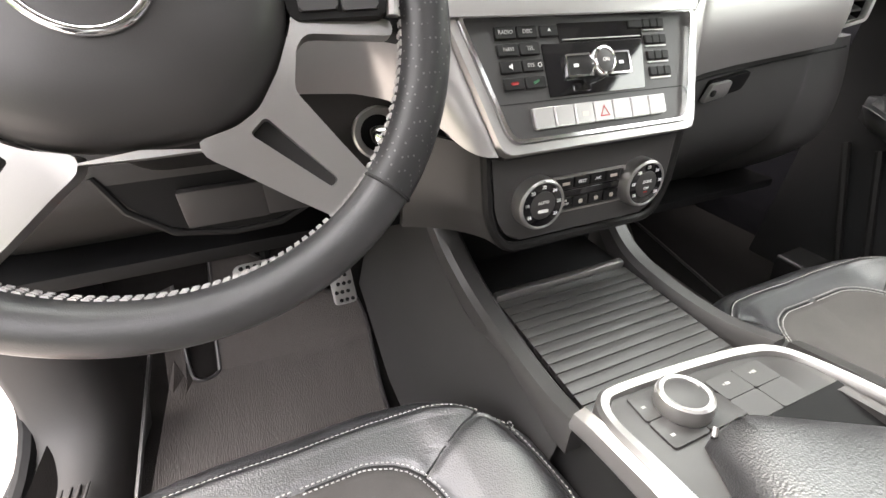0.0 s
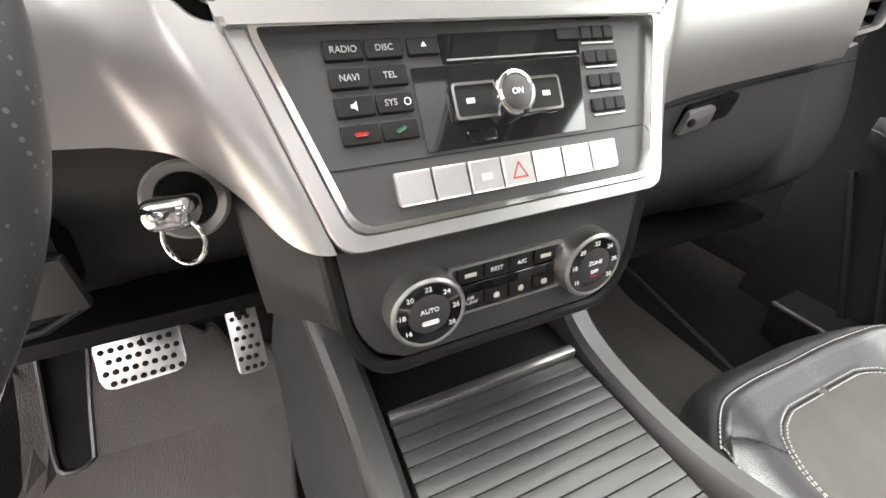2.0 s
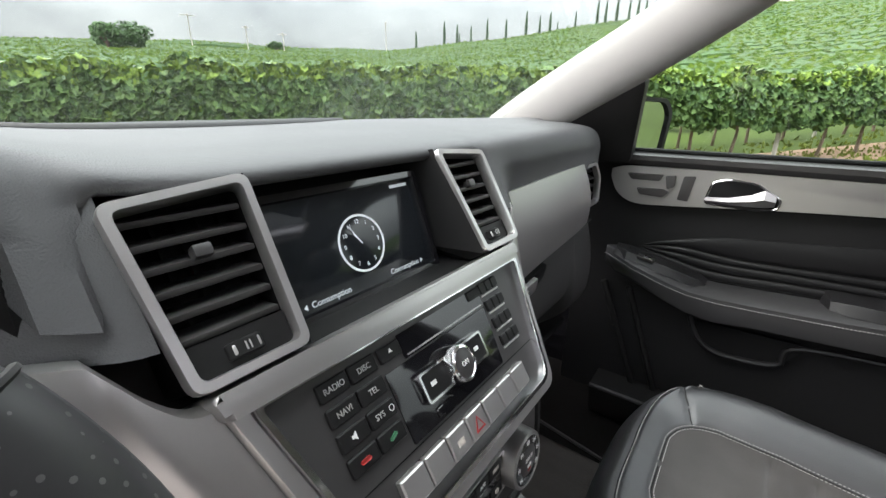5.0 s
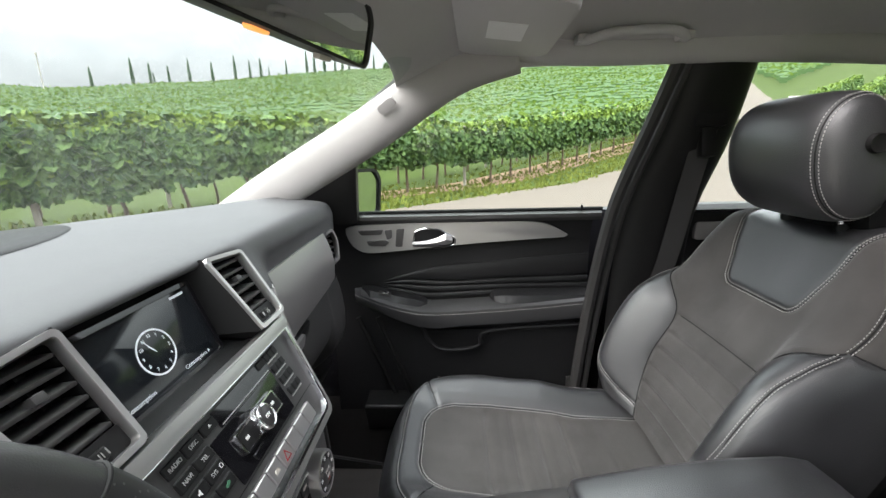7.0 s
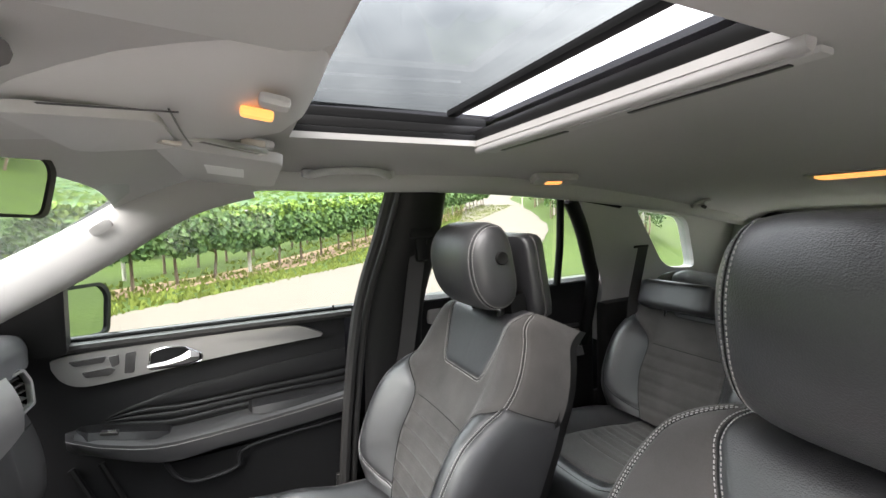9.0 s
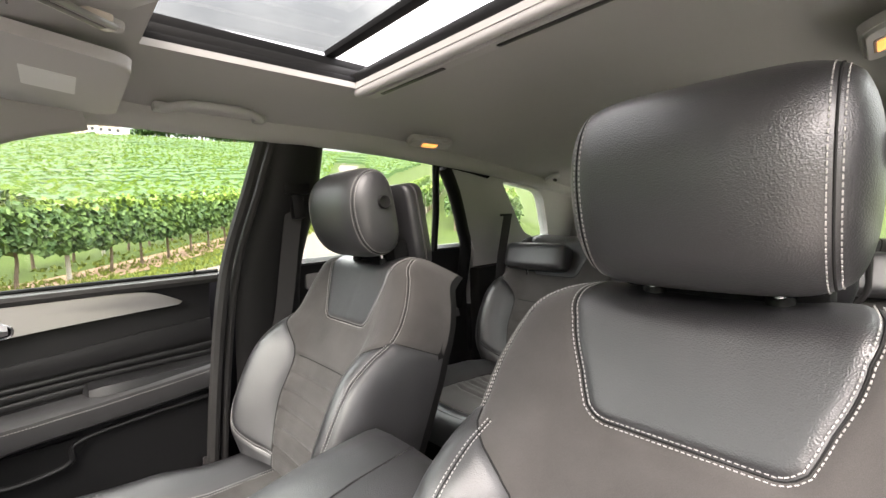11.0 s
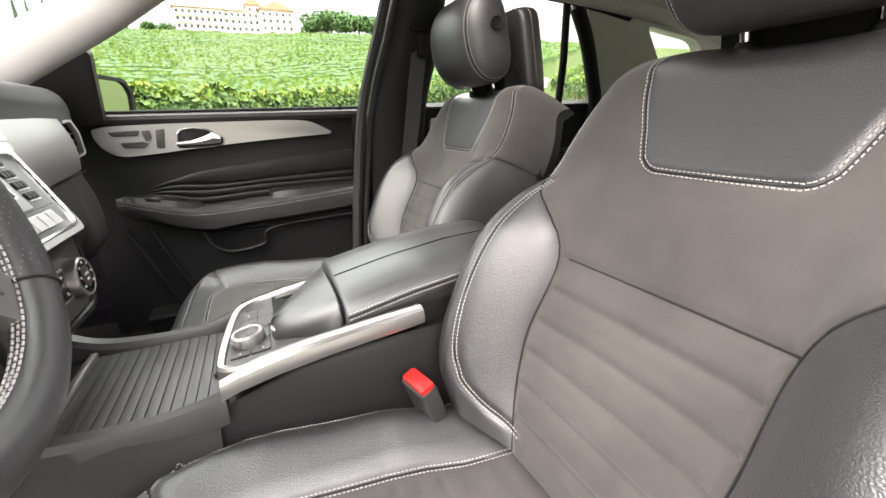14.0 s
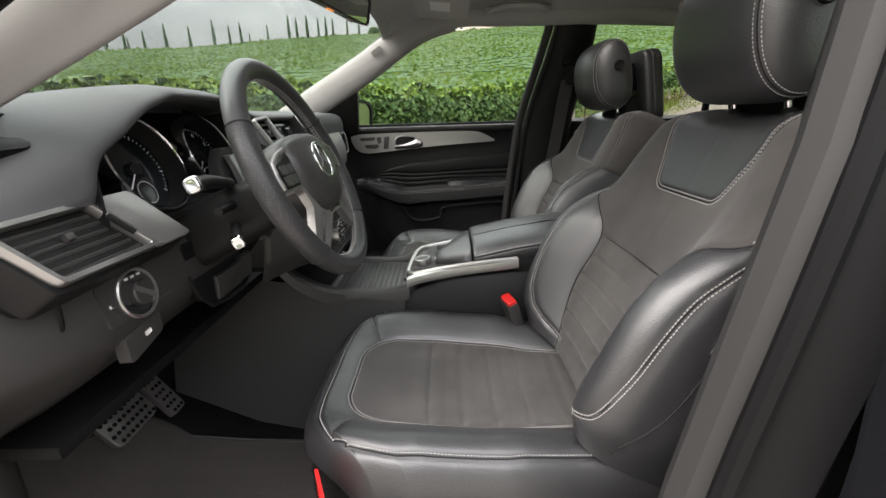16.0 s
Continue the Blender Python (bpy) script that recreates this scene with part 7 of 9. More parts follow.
def upholster(parent, fn, nu, nv, cols, rows, regions, seams, names, inner=1, depth=0.004, width=0.006, channels=None, flip=1.0):
    """Cuts a surface fn(u, v), u from -1 to 1 and v from 0 to 1, into panels along seams that dip into it.
    cols(v) gives the places across at which columns of the grid lie, rows the heights at which rows lie;
    regions(k, v) gives the panel's index for the k-th column band, names the (name, material, label) of each."""
    half = nu // 2
    bands = len(cols(0.0)) + 1
    per = [max(6, half // bands)] * bands
    g = np.concatenate([k + np.linspace(0, 1, n, endpoint=False) for k, n in enumerate(per)] + [[float(bands)]])
    gs = np.concatenate([-g[:0:-1], g])
    nu = len(gs)
    vs = np.linspace(0, 1, nv)
    for target in rows:
        vs[int(np.argmin(abs(vs - target)))] = target
    U = np.empty((nu, nv))
    for j in range(nv):
        U[:, j] = np.sign(gs) * np.interp(abs(gs), range(bands + 1), [0.0, *cols(vs[j]), 1.0])
    V = np.tile(vs, (nu, 1))
    P = np.array([[fn(U[i, j], V[i, j]) for j in range(nv)] for i in range(nu)])
    du = np.gradient(P, axis=0)
    dv = np.gradient(P, axis=1)
    N = np.cross(du, dv)
    N /= flip * (np.linalg.norm(N, axis=2, keepdims=True) + 1e-9)
    pts = []
    for s in seams:
        for a, b in zip(s, s[1:]):
            for t in np.linspace(0, 1, max(14, int(abs(a[0] - b[0]) * 160)), endpoint=False):
                pts.append(fn(a[0] * (1 - t) + b[0] * t, a[1] * (1 - t) + b[1] * t))
    Q = np.array(pts)
    flat = P.reshape(-1, 3)
    D = near(flat, Q)
    dip = depth * np.exp(-(D / width) ** 2)
    if channels:
        pts = []
        for s in channels:
            for t in np.linspace(0, 1, 60):
                pts.append(fn(s[0][0] * (1 - t) + s[1][0] * t, s[0][1] * (1 - t) + s[1][1] * t))
        Q = np.array(pts)
        D = near(flat, Q)
        inside = np.repeat(np.clip((inner - abs(gs)) * 7, 0, 1), nv)
        dip = dip + inside * (0.0050 * np.exp(-(D / 0.0052) ** 2) - 0.0022 * np.exp(-((D - 0.018) / 0.012) ** 2))
    soft = np.array([noise.noise(Vector(p) * 9) for p in flat]) * 0.0013
    flat = flat - N.reshape(-1, 3) * (dip - soft)[:, None]
    quads = {}
    for i in range(nu - 1):
        for j in range(nv - 1):
            mid_g = (gs[i] + gs[i + 1]) / 2
            k = regions(int(abs(mid_g)), (vs[j] + vs[j + 1]) / 2)
            a = i * nv + j
            quads.setdefault((k, 0 if not names[k][3] else (1 if mid_g > 0 else -1)), []).append((a, a + nv, a + nv + 1, a + 1))
    for (k, _side), fs in quads.items():
        ids = sorted({q for f in fs for q in f})
        back = {q: i for i, q in enumerate(ids)}
        as_mesh(names[k][0], flat[ids], [[back[q] for q in f] for f in fs], names[k][1], parent, names[k][2], smooth=70)


def seam_threads(fn, seam, shift, lift=0.0005, flip=1.0, n=26):
    """The line beside a seam, with its normals, for the stitches."""
    line, nn = [], []
    for a, b in zip(seam, seam[1:]):
        for t in np.linspace(0, 1, n, endpoint=False):
            u, v = a[0] * (1 - t) + b[0] * t, a[1] * (1 - t) + b[1] * t
            p = Vector(fn(u, v))
            e = 0.004
            d1 = Vector(fn(min(1, u + e), v)) - Vector(fn(max(-1, u - e), v))
            d2 = Vector(fn(u, min(1, v + e))) - Vector(fn(u, max(0, v - e)))
            nr = d1.cross(d2).normalized() * flip
            along = (d1 * (b[0] - a[0]) / 0.008 + d2 * (b[1] - a[1]) / 0.008)
            if along.length < 1e-9:
                continue
            side = along.normalized().cross(nr)
            line.append(p + side * shift + nr * lift)
            nn.append(nr)
    return line, nn


def curve2(pts, n=6):
    return [(p.x, p.y) for p in smooth_line([(a, b, 0) for a, b in pts], n)]


BACK_W = [(0, 0.236, 0), (0.15, 0.262, 0), (0.35, 0.270, 0), (0.55, 0.264, 0), (0.66, 0.254, 0), (0.74, 0.251, 0), (0.82, 0.239, 0), (0.90, 0.217, 0), (0.96, 0.190, 0), (1.0, 0.162, 0)]
BACK_B = [(0, 0.5, 0), (0.1, 0.9, 0), (0.28, 1.0, 0), (0.48, 0.93, 0), (0.585, 0.60, 0), (0.66, 0.22, 0), (0.75, 0.10, 0), (1.0, 0.05, 0)]
BOLSTER_IN = [(0, 0.285, 0), (0.10, 0.312, 0), (0.28, 0.338, 0), (0.40, 0.335, 0), (0.47, 0.342, 0), (0.525, 0.375, 0), (0.57, 0.445, 0), (0.61, 0.535, 0), (0.64, 0.62, 0), (0.66, 0.645, 0)]


def seat(name, cx, yb, yc, label, group, width=1.0, fine=1.0, front=True, shift=0.0):
    """A sports seat: cushion and back with bolsters, suede middle with channels, stitched seams, head restraint."""
    st = thing(name, label, "car seat", at=(cx, yc, 0.5), group=group)

    # ---- back
    def back(u, s):
        z = 0.80 + 0.515 * s + 0.012 * max(0.0, (s - 0.75) / 0.25) ** 2
        y0 = yb - 0.475 * (z - 0.82) + 0.012 * math.sin(min(1, s * 1.5) * math.pi)
        w = bspline_section(min(s, 0.9999), BACK_W)[0] * width
        b = bspline_section(min(s, 0.9999), BACK_B)[0]
        a = abs(u)
        ctrl = [(0, 0, 0.0), (0.16, 0.24, 0.002), (0.32, 0.48, 0.008 + 0.006 * b), (0.42, 0.62, 0.012 + 0.044 * b), (0.54, 0.78, 0.012 + 0.082 * b), (0.64, 0.91, 0.004 + 0.080 * b), (0.74, 0.985, -0.012 + 0.050 * b), (0.84, 1.01, -0.045 + 0.01 * b), (0.93, 1.0, -0.085), (1.0, 0.97, -0.125)]
        fx, f = bspline_section(a, ctrl)
        nrm = vec(0, 0.903, 0.429)
        top = max(0, (s - 0.90) / 0.10)
        p = vec(cx + math.copysign(fx * w, u) if a > 1e-6 else cx, y0, z) + nrm * (f - 0.062 * top ** 2.2)
        return np.array(p)

    ub = lambda s: bspline_section(min(s, 0.6599), BOLSTER_IN)[0]
    mirror = lambda l: [(-a, b) for a, b in l]
    vb = 0.712 if shift else 0.678
    vw = lambda s: interp(1 - (1 - s) * 0.288 / (1 - vb), [0.712, 0.716, 0.722, 0.735, 0.80, 0.90, 0.95, 1.0], [0.20, 0.222, 0.240, 0.258, 0.305, 0.405, 0.48, 0.57])

    def edge(s):
        """The bolster's inner seam, which goes on as the shoulder's seam above it."""
        return ub(s) if s < 0.66 else interp(s, [0.66, 0.80, 0.90, 0.985, 1.0], [0.645, 0.66, 0.665, 0.62, 0.61])

    def zone(k, s):
        if k == 2:
            return 1 if s < 0.66 else 5
        if k == 0 and s > vb:
            return 4
        return 0 if s < 0.48 else 3

    bol_in = [(ub(s), s) for s in np.linspace(0.0, 0.659, 26)]
    bol_side = [(a, 0.66) for a in (0.645, 0.72, 0.80, 0.90, 1.0)]
    crest = curve2([(0.30, 0.045), (0.44, 0.065), (0.565, 0.12), (0.605, 0.25), (0.615, 0.40), (0.62, 0.53), (0.635, 0.645)], 5)
    crest_r, crest_l = [(a - shift * min(1, b / 0.12), b) for a, b in crest], [(-a - shift * min(1, b / 0.12), b) for a, b in crest]
    shoulder = [(edge(s), s) for s in np.linspace(0.66, 0.99, 12)]
    d = 1 - vb
    low_v = [(0.20, vb), (0.222, vb + d * 0.014), (0.237, vb + d * 0.035)]
    vee = [(-vw(s), s) for s in np.linspace(1.0, vb + d * 0.08, 14)] + mirror(low_v[::-1]) + [(0.0, vb)] + low_v + [(vw(s), s) for s in np.linspace(vb + d * 0.08, 1.0, 14)]
    mid = [(-0.345, 0.48), (0.345, 0.48)]
    side_fold = curve2([(0.70, 0.64), (0.775, 0.53), (0.80, 0.38), (0.79, 0.20), (0.74, 0.04)], 5)
    seams = [bol_in, mirror(bol_in), bol_side, mirror(bol_side), crest_r, crest_l, shoulder, mirror(shoulder), vee, mid] + ([mirror(side_fold)] if shift else [])
    chans = [((-ub(s) + 0.02, s), (ub(s) - 0.02, s)) for s in (0.08, 0.16, 0.24, 0.32, 0.40)]
    nm = {0: ("back_center_panel", M_SUEDE, "grey suede panel with cross channels", False), 1: ("back_bolster", M_LEATHER, "black leather bolster", True),
          3: ("back_upper_panel", M_SUEDE, "smooth grey suede upper panel", False), 4: ("leather_insert", M_LEATHER, "black leather insert with double stitching", False), 5: ("shoulder_side", M_SUEDE if front else M_LEATHER, "shoulder side", True)}
    upholster(st, back, int(190 * fine), int(170 * fine), lambda v: (vw(max(v, vb)), edge(v)), (0.48, 0.66, vb), zone, seams, nm, inner=2, channels=chans, flip=-1.0)
    # shell behind
    rings = []
    for s in steps(0, 1, 14):
        l, r = Vector(back(-0.97, s)), Vector(back(0.97, s))
        c = (l + r) / 2
        rings.append([l, l + vec(0.02, -0.05, -0.02), c + vec(0, -0.075, -0.03), r + vec(-0.02, -0.05, -0.02), r, c + vec(0, 0.03, 0)])
    part("back_shell", loft(rings), M_PLASTIC, st, "black plastic seat back shell")

    # ---- cushion
    def cush(u, t):
        a = abs(u)
        y = yc - 0.215 + 0.53 * t
        zc = 0.772 + 0.058 * t - 0.010 * math.sin(t * math.pi)
        if t > 0.86:
            k = (t - 0.86) / 0.14
            y = yc - 0.215 + 0.53 * 0.86 + 0.058 * math.sin(k * math.pi / 2)
            zc = 0.820 - 0.085 * (1 - math.cos(k * math.pi / 2))
        w = interp(t, [0, 0.3, 0.7, 0.86, 0.93, 1.0], [0.235, 0.258, 0.262, 0.250, 0.235, 0.222]) * width
        b = interp(t, [0, 0.25, 0.6, 0.78, 0.86, 1.0], [0.55, 1.0, 0.9, 0.55, 0.28, 0.05])
        ctrl = [(0, 0, 0.0), (0.18, 0.26, 0.002), (0.36, 0.50, 0.008), (0.46, 0.64, 0.014 + 0.020 * b), (0.58, 0.80, 0.016 + 0.036 * b), (0.68, 0.93, 0.006 + 0.032 * b), (0.78, 0.995, -0.018 + 0.014 * b), (0.90, 1.0, -0.075), (1.0, 0.985, -0.125)]
        fx, f = bspline_section(a, ctrl)
        y -= max(0.0, (yc - 0.215) - yb + 0.05) * max(0.0, 1 - t / 0.10) ** 1.3
        return np.array((cx + (math.copysign(fx * w, u) if a > 1e-6 else 0), y - 0.015 * fx ** 4 - 0.11 * max(0.0, t - 0.35) / 0.65 * abs(fx) ** 3.6, zc + f))

    cb = lambda t: interp(t, [0, 0.2, 0.5, 0.68, 0.72, 0.75, 0.77, 0.785, 0.795, 0.80, 0.92, 1.0], [0.36, 0.385, 0.39, 0.375, 0.358, 0.335, 0.305, 0.265, 0.215, 0.18, 0.30, 0.36])

    def czone(k, t):
        if k == 0 and t < 0.80:
            return 0 if t < 0.52 else 3
        return 2 if k == 2 else 1

    u_line = [(cb(t), t) for t in (0.0, 0.1, 0.2, 0.3, 0.4, 0.5, 0.6, 0.68, 0.72, 0.75, 0.77, 0.785, 0.795, 0.80)] + [(0.0, 0.80)]
    side_line = curve2([(0.66, 0.02), (0.665, 0.30), (0.665, 0.60), (0.655, 0.80), (0.62, 0.90)], 5)
    front_line = [(-0.62, 0.90), (-0.3, 0.885), (0, 0.882), (0.3, 0.885), (0.62, 0.90)]
    corner = [(0.34, 0.745), (0.45, 0.80), (0.62, 0.90)]
    cseams = [u_line, mirror(u_line), side_line, mirror(side_line), front_line, corner, mirror(corner)]
    cch = [((-0.345, t), (0.345, t)) for t in (0.06, 0.17, 0.285, 0.40, 0.52)]
    cn = {0: ("cushion_center_panel", M_SUEDE, "grey suede cushion panel with cross channels", False), 1: ("cushion_bolster", M_LEATHER, "black leather cushion bolster", False), 2: ("cushion_side", M_LEATHER, "black leather cushion side", True), 3: ("cushion_front_panel", M_SUEDE, "smooth grey suede cushion panel", False)}
    upholster(st, cush, int(180 * fine), int(150 * fine), lambda v: (cb(v), 0.66), (0.52, 0.75, 0.77, 0.785, 0.795, 0.80), czone, cseams, cn, channels=cch)
    bm = bmesh.new()
    for fn, lines, fl in ((back, seams, -1.0), (cush, cseams, 1.0)):
        for ln in lines:
            pts, _n = seam_threads(fn, ln, 0.0, -0.0036 if ln[0][0] > -0.699 else -0.0012, fl, 8 if len(ln) > 4 else 26)
            add_tube(bm, pts, 0.0014, 5)
    tagged(part("seam", bm, M_SEAM, st, "dark sunk seams between the panels"), kind="stuff")
    part("hinge_cover", rbox(pose(cx, yb - 0.075, 0.72), (0.42 * width, 0.10, 0.20), 0.03), M_PLASTIC, st)
    part("seat_base", loft([[vec(cx + x * width, yc + y, z) for x, y in rounded([(-0.235, -0.22), (0.235, -0.22), (0.20, 0.265), (-0.20, 0.265)], 0.06)] for z in (0.52, 0.60, 0.735)]), M_PLASTIC, st, "black plastic seat base")
    sets = []
    for ln, pair in ((crest_r, 0.0032), (crest_l, 0.0032), (shoulder, 0.0034), (mirror(shoulder), 0.0034), (vee, 0.0032)):
        for sg in (-1, 1):
            sets.append(seam_threads(back, ln, sg * pair, -0.0016, -1.0))
    for ln in (u_line, mirror(u_line)):
        for sg in (-1, 1):
            sets.append(seam_threads(cush, ln, sg * 0.0032, -0.0016))
    for ln in (front_line, side_line, mirror(side_line)):
        sets.append(seam_threads(cush, ln, 0.0034, -0.0016))
    if fine > 0.6:
        stitching("stitching", sets, st, "pale grey double stitching")
    return st


def head_rest(parent_name, cx, y, z, group):
    """A pillow-shaped restraint with side discs, button, rear shell and two posts."""
    h = thing(parent_name, "black leather head restraint with grey stitching", "head restraint", at=(cx, y, z - 0.1), group=group)
    m = Matrix.Translation((cx, y, z)) @ Euler((radians(-10), 0, 0)).to_matrix().to_4x4()

    def pillow(a, b, hw=0.134):
        """a: 0..1 round the side outline, b: -1..1 across."""
        k = (1 - min(1.0, abs(b)) ** 5.5) ** 0.38
        q = 2 * math.pi * a
        yy = 0.068 * math.copysign(abs(math.cos(q)) ** 0.84, math.cos(q))
        zz = 0.108 * math.copysign(abs(math.sin(q)) ** 0.80, math.sin(q))
        yy += 0.010 * (1 - b ** 2) - 0.010 * (zz / 0.1) ** 2 + (0.006 if yy < 0 else 0.0)
        return m @ vec(hw * b, yy * k, zz * (0.30 + 0.70 * k) if k > 0.75 else zz * k * (0.30 + 0.70 * 0.75) / 0.75)

    na = 60
    disc = [0.80 + 0.20 * math.sin(q * math.pi / 2) for q in np.linspace(0.0, 0.985, 14)]
    for name, bs, lab in (("pillow", np.linspace(-0.795, 0.795, 40), "black leather pillow"), ("side_panel", [-q for q in disc], "black leather side disc"), ("side_panel", disc, "black leather side disc")):
        part(name, loft([[pillow(i / na, b) for i in range(na)] for b in bs], True, True), M_LEATHER, h, lab, 60)
    sets = []
    for s in (-1, 1):
        for b in (0.765, 0.832):
            line = [pillow(i / 120, s * b) for i in range(121)]
            c = m @ vec(0, 0, 0)
            sets.append((line, [(p - vec(p.x, c.y, c.z)).normalized() for p in line]))
        rim = [pillow(i / na, s * 0.7975) for i in range(na)]
        part("seam", tube(rim, 0.0012, 6, True), M_SEAM, h)
        part("button", lathe(axes(m @ vec(s * 0.130, -0.004, 0.024), (0, 1, 0), (s, 0, 0)), [(0.0150, 0), (0.0155, 0.008), (0.0140, 0.0115), (0.011, 0.0100), (0, 0.0095)], 24), M_PLASTIC, h, "round black release button")
    stitching("stitching", sets, h, "pale grey double stitching", gap=0.006, length=0.0040)
    shell = [(-0.165, 0.80, -0.006), (-0.158, 0.92, 0.0), (-0.13, 0.98, 0.0), (0.02, 1.0, 0.0), (0.036, 0.985, -0.002), (0.047, 0.94, -0.008), (0.053, 0.82, -0.018)]
    part("rear_shell", loft([[m @ vec(x, yy, zz) for x, yy in rounded([(-0.122 * k, -0.088), (0.122 * k, -0.088), (0.112 * k, -0.150 - d), (-0.112 * k, -0.150 - d)], 0.018, 5)] for zz, k, d in shell]), M_LEATHER, h, "black rear half of the head restraint", 60)
    part("shell_rim", tube([m @ vec(x, -0.112, zz) for x, zz in rounded([(-0.1235, -0.158), (-0.1245, 0.050), (0.1245, 0.050), (0.1235, -0.158)], 0.03, 5)], 0.003, 8), M_PLASTIC_GREY, h, "charcoal rim of the rear half")
    part("arm", rbox(m @ pose(0, -0.070, -0.02), (0.11, 0.06, 0.09), 0.02), M_RUBBER, h)
    for s in (-1, 1):
        part("post", tube([m @ vec(s * 0.062, -0.015, -0.075), m @ vec(s * 0.062, -0.022, -0.165)], 0.0065, 10), M_CHROME, h, "chrome post")
        part("post_sleeve", lathe(m @ pose(s * 0.062, -0.022, -0.122), [(0.013, -0.020), (0.013, 0.0), (0.010, 0.004), (0.0066, 0.004)], 20), M_PLASTIC, h)
    part("collar", rbox(m @ pose(0, -0.052, -0.115), (0.205, 0.05, 0.07), 0.014), M_RUBBER, h)
    return h


seat("driver_seat", -0.39, -0.235, 0.0, "black leather driver seat with dark grey suede panels and grey stitching", "front seats", shift=0.085)
seat("passenger_seat", 0.40, -0.322, -0.01, "black leather passenger seat with dark grey suede panels and grey stitching", "front seats")
head_rest("head_restraint", -0.39, -0.466, 1.422, "front head restraints")
head_rest("head_restraint", 0.40, -0.520, 1.418, "front head restraints")


# seat controls and belts at the driver's seat
lever = thing("seat_lever", "small black backrest lever on the driver's seat side", "lever", at=(-0.665, -0.33, 1.03))
part("shaft", tube([(-0.64, -0.30, 1.0), (-0.678, -0.335, 1.04)], 0.006, 8), M_PLASTIC_GREY, lever)
part("grip", rbox(axes((-0.676, -0.355, 1.046), (0.2, -0.8, 0.4), (-1, 0, 0)), (0.055, 0.014, 0.012), 0.005), M_PLASTIC, lever)
tab = thing("seat_pull_tab", "bright red pull tab at the front of the driver's seat", "pull tab", at=(-0.62, 0.235, 0.70))
part("tab", loft([[vec(-0.632 + dx, 0.214 + dy, z) for dx, dy in ((-0.030, -0.012), (0.020, 0.012), (0.020, 0.018), (-0.030, -0.006))] for z, dx0 in ((0.715, 0), (0.74, 0), (0.775, 0), (0.796, 0))]), M_RED, tab)


def buckle(cx, y, z, lean_x, label):
    b = thing("seat_belt_buckle", label, "seat belt buckle", at=(cx, y, z - 0.12), group="seat belt buckles")
    m = axes((cx, y, z), (0.95, 0.25, 0), (lean_x, 0.32, 0.93))
    part("housing", loft([[m @ vec(u * k, v * k, d) for u, v in rounded([(-0.029, -0.014), (0.029, -0.014), (0.029, 0.014), (-0.029, 0.014)], 0.007)] for d, k in ((-0.085, 0.8), (-0.07, 0.95), (-0.004, 1.0), (0.0, 0.96))]), M_PLASTIC_GREY, b)
    part("press_key", plate(m, rounded([(-0.025, -0.012), (0.025, -0.012), (0.025, 0.010), (-0.025, 0.010)], 0.004), 0.0, 0.007, 0.002), M_RED, b, "red press key")
    part("stem", tube([m @ vec(0, 0, -0.08), (cx - 0.01, y - 0.05, z - 0.17)], 0.010, 8), M_RUBBER, b)
    return b


buckle(-0.188, -0.128, 0.874, -0.10, "black buckle with a red press key beside the console")


def strap(pts, half, across):
    """A flat belt along the points."""
    pts = smooth_line(pts, 6)
    rings = []
    for i, p in enumerate(pts):
        a = Vector(across).normalized()
        t = (pts[min(len(pts) - 1, i + 1)] - pts[max(0, i - 1)]).normalized()
        n = t.cross(a).normalized() * 0.0012
        rings.append([p - a * half - n, p + a * half - n, p + a * half + n, p - a * half + n])
    return loft(rings)


belt = thing("seat_belt", "dark grey seat belt hanging on the centre pillar", "seat belt", at=(0.66, -0.46, 0.8), group="seat belts")
part("webbing", strap([(0.628, -0.475, 1.485), (0.64, -0.455, 1.35), (0.66, -0.43, 1.15), (0.685, -0.40, 0.98), (0.70, -0.38, 0.72)], 0.024, (0.15, 1, 0)), M_WEB, belt, "dark grey webbing")
part("guide", rbox(pose(0.628, -0.475, 1.500, 0, 10, 0), (0.030, 0.075, 0.040), 0.010), M_PLASTIC, belt, "black belt guide")
part("adjuster", rbox(pose(0.636, -0.475, 1.485, 0, 12, 0), (0.030, 0.036, 0.15), 0.010), M_PLASTIC, belt)
part("latch_tongue", rbox(pose(0.672, -0.418, 1.055, 20, 8, 0), (0.012, 0.058, 0.034), 0.005), M_PLASTIC_GREY, belt, "belt tongue resting on the strap")
part("latch_blade", rbox(pose(0.668, -0.400, 1.028, 20, 8, 0), (0.003, 0.026, 0.024), 0.001), M_CHROME, belt)
belt = thing("seat_belt", "dark seat belt beside the driver's seat", "seat belt", at=(-0.70, -0.37, 0.7), group="seat belts")
part("webbing", strap([(-0.628, -0.455, 1.49), (-0.655, -0.43, 1.30), (-0.685, -0.40, 1.10), (-0.705, -0.37, 0.75)], 0.024, (-0.15, 1, 0)), M_WEB, belt, "dark grey webbing")
part("guide", rbox(pose(-0.628, -0.455, 1.500, 0, -10, 0), (0.030, 0.075, 0.040), 0.010), M_PLASTIC, belt)

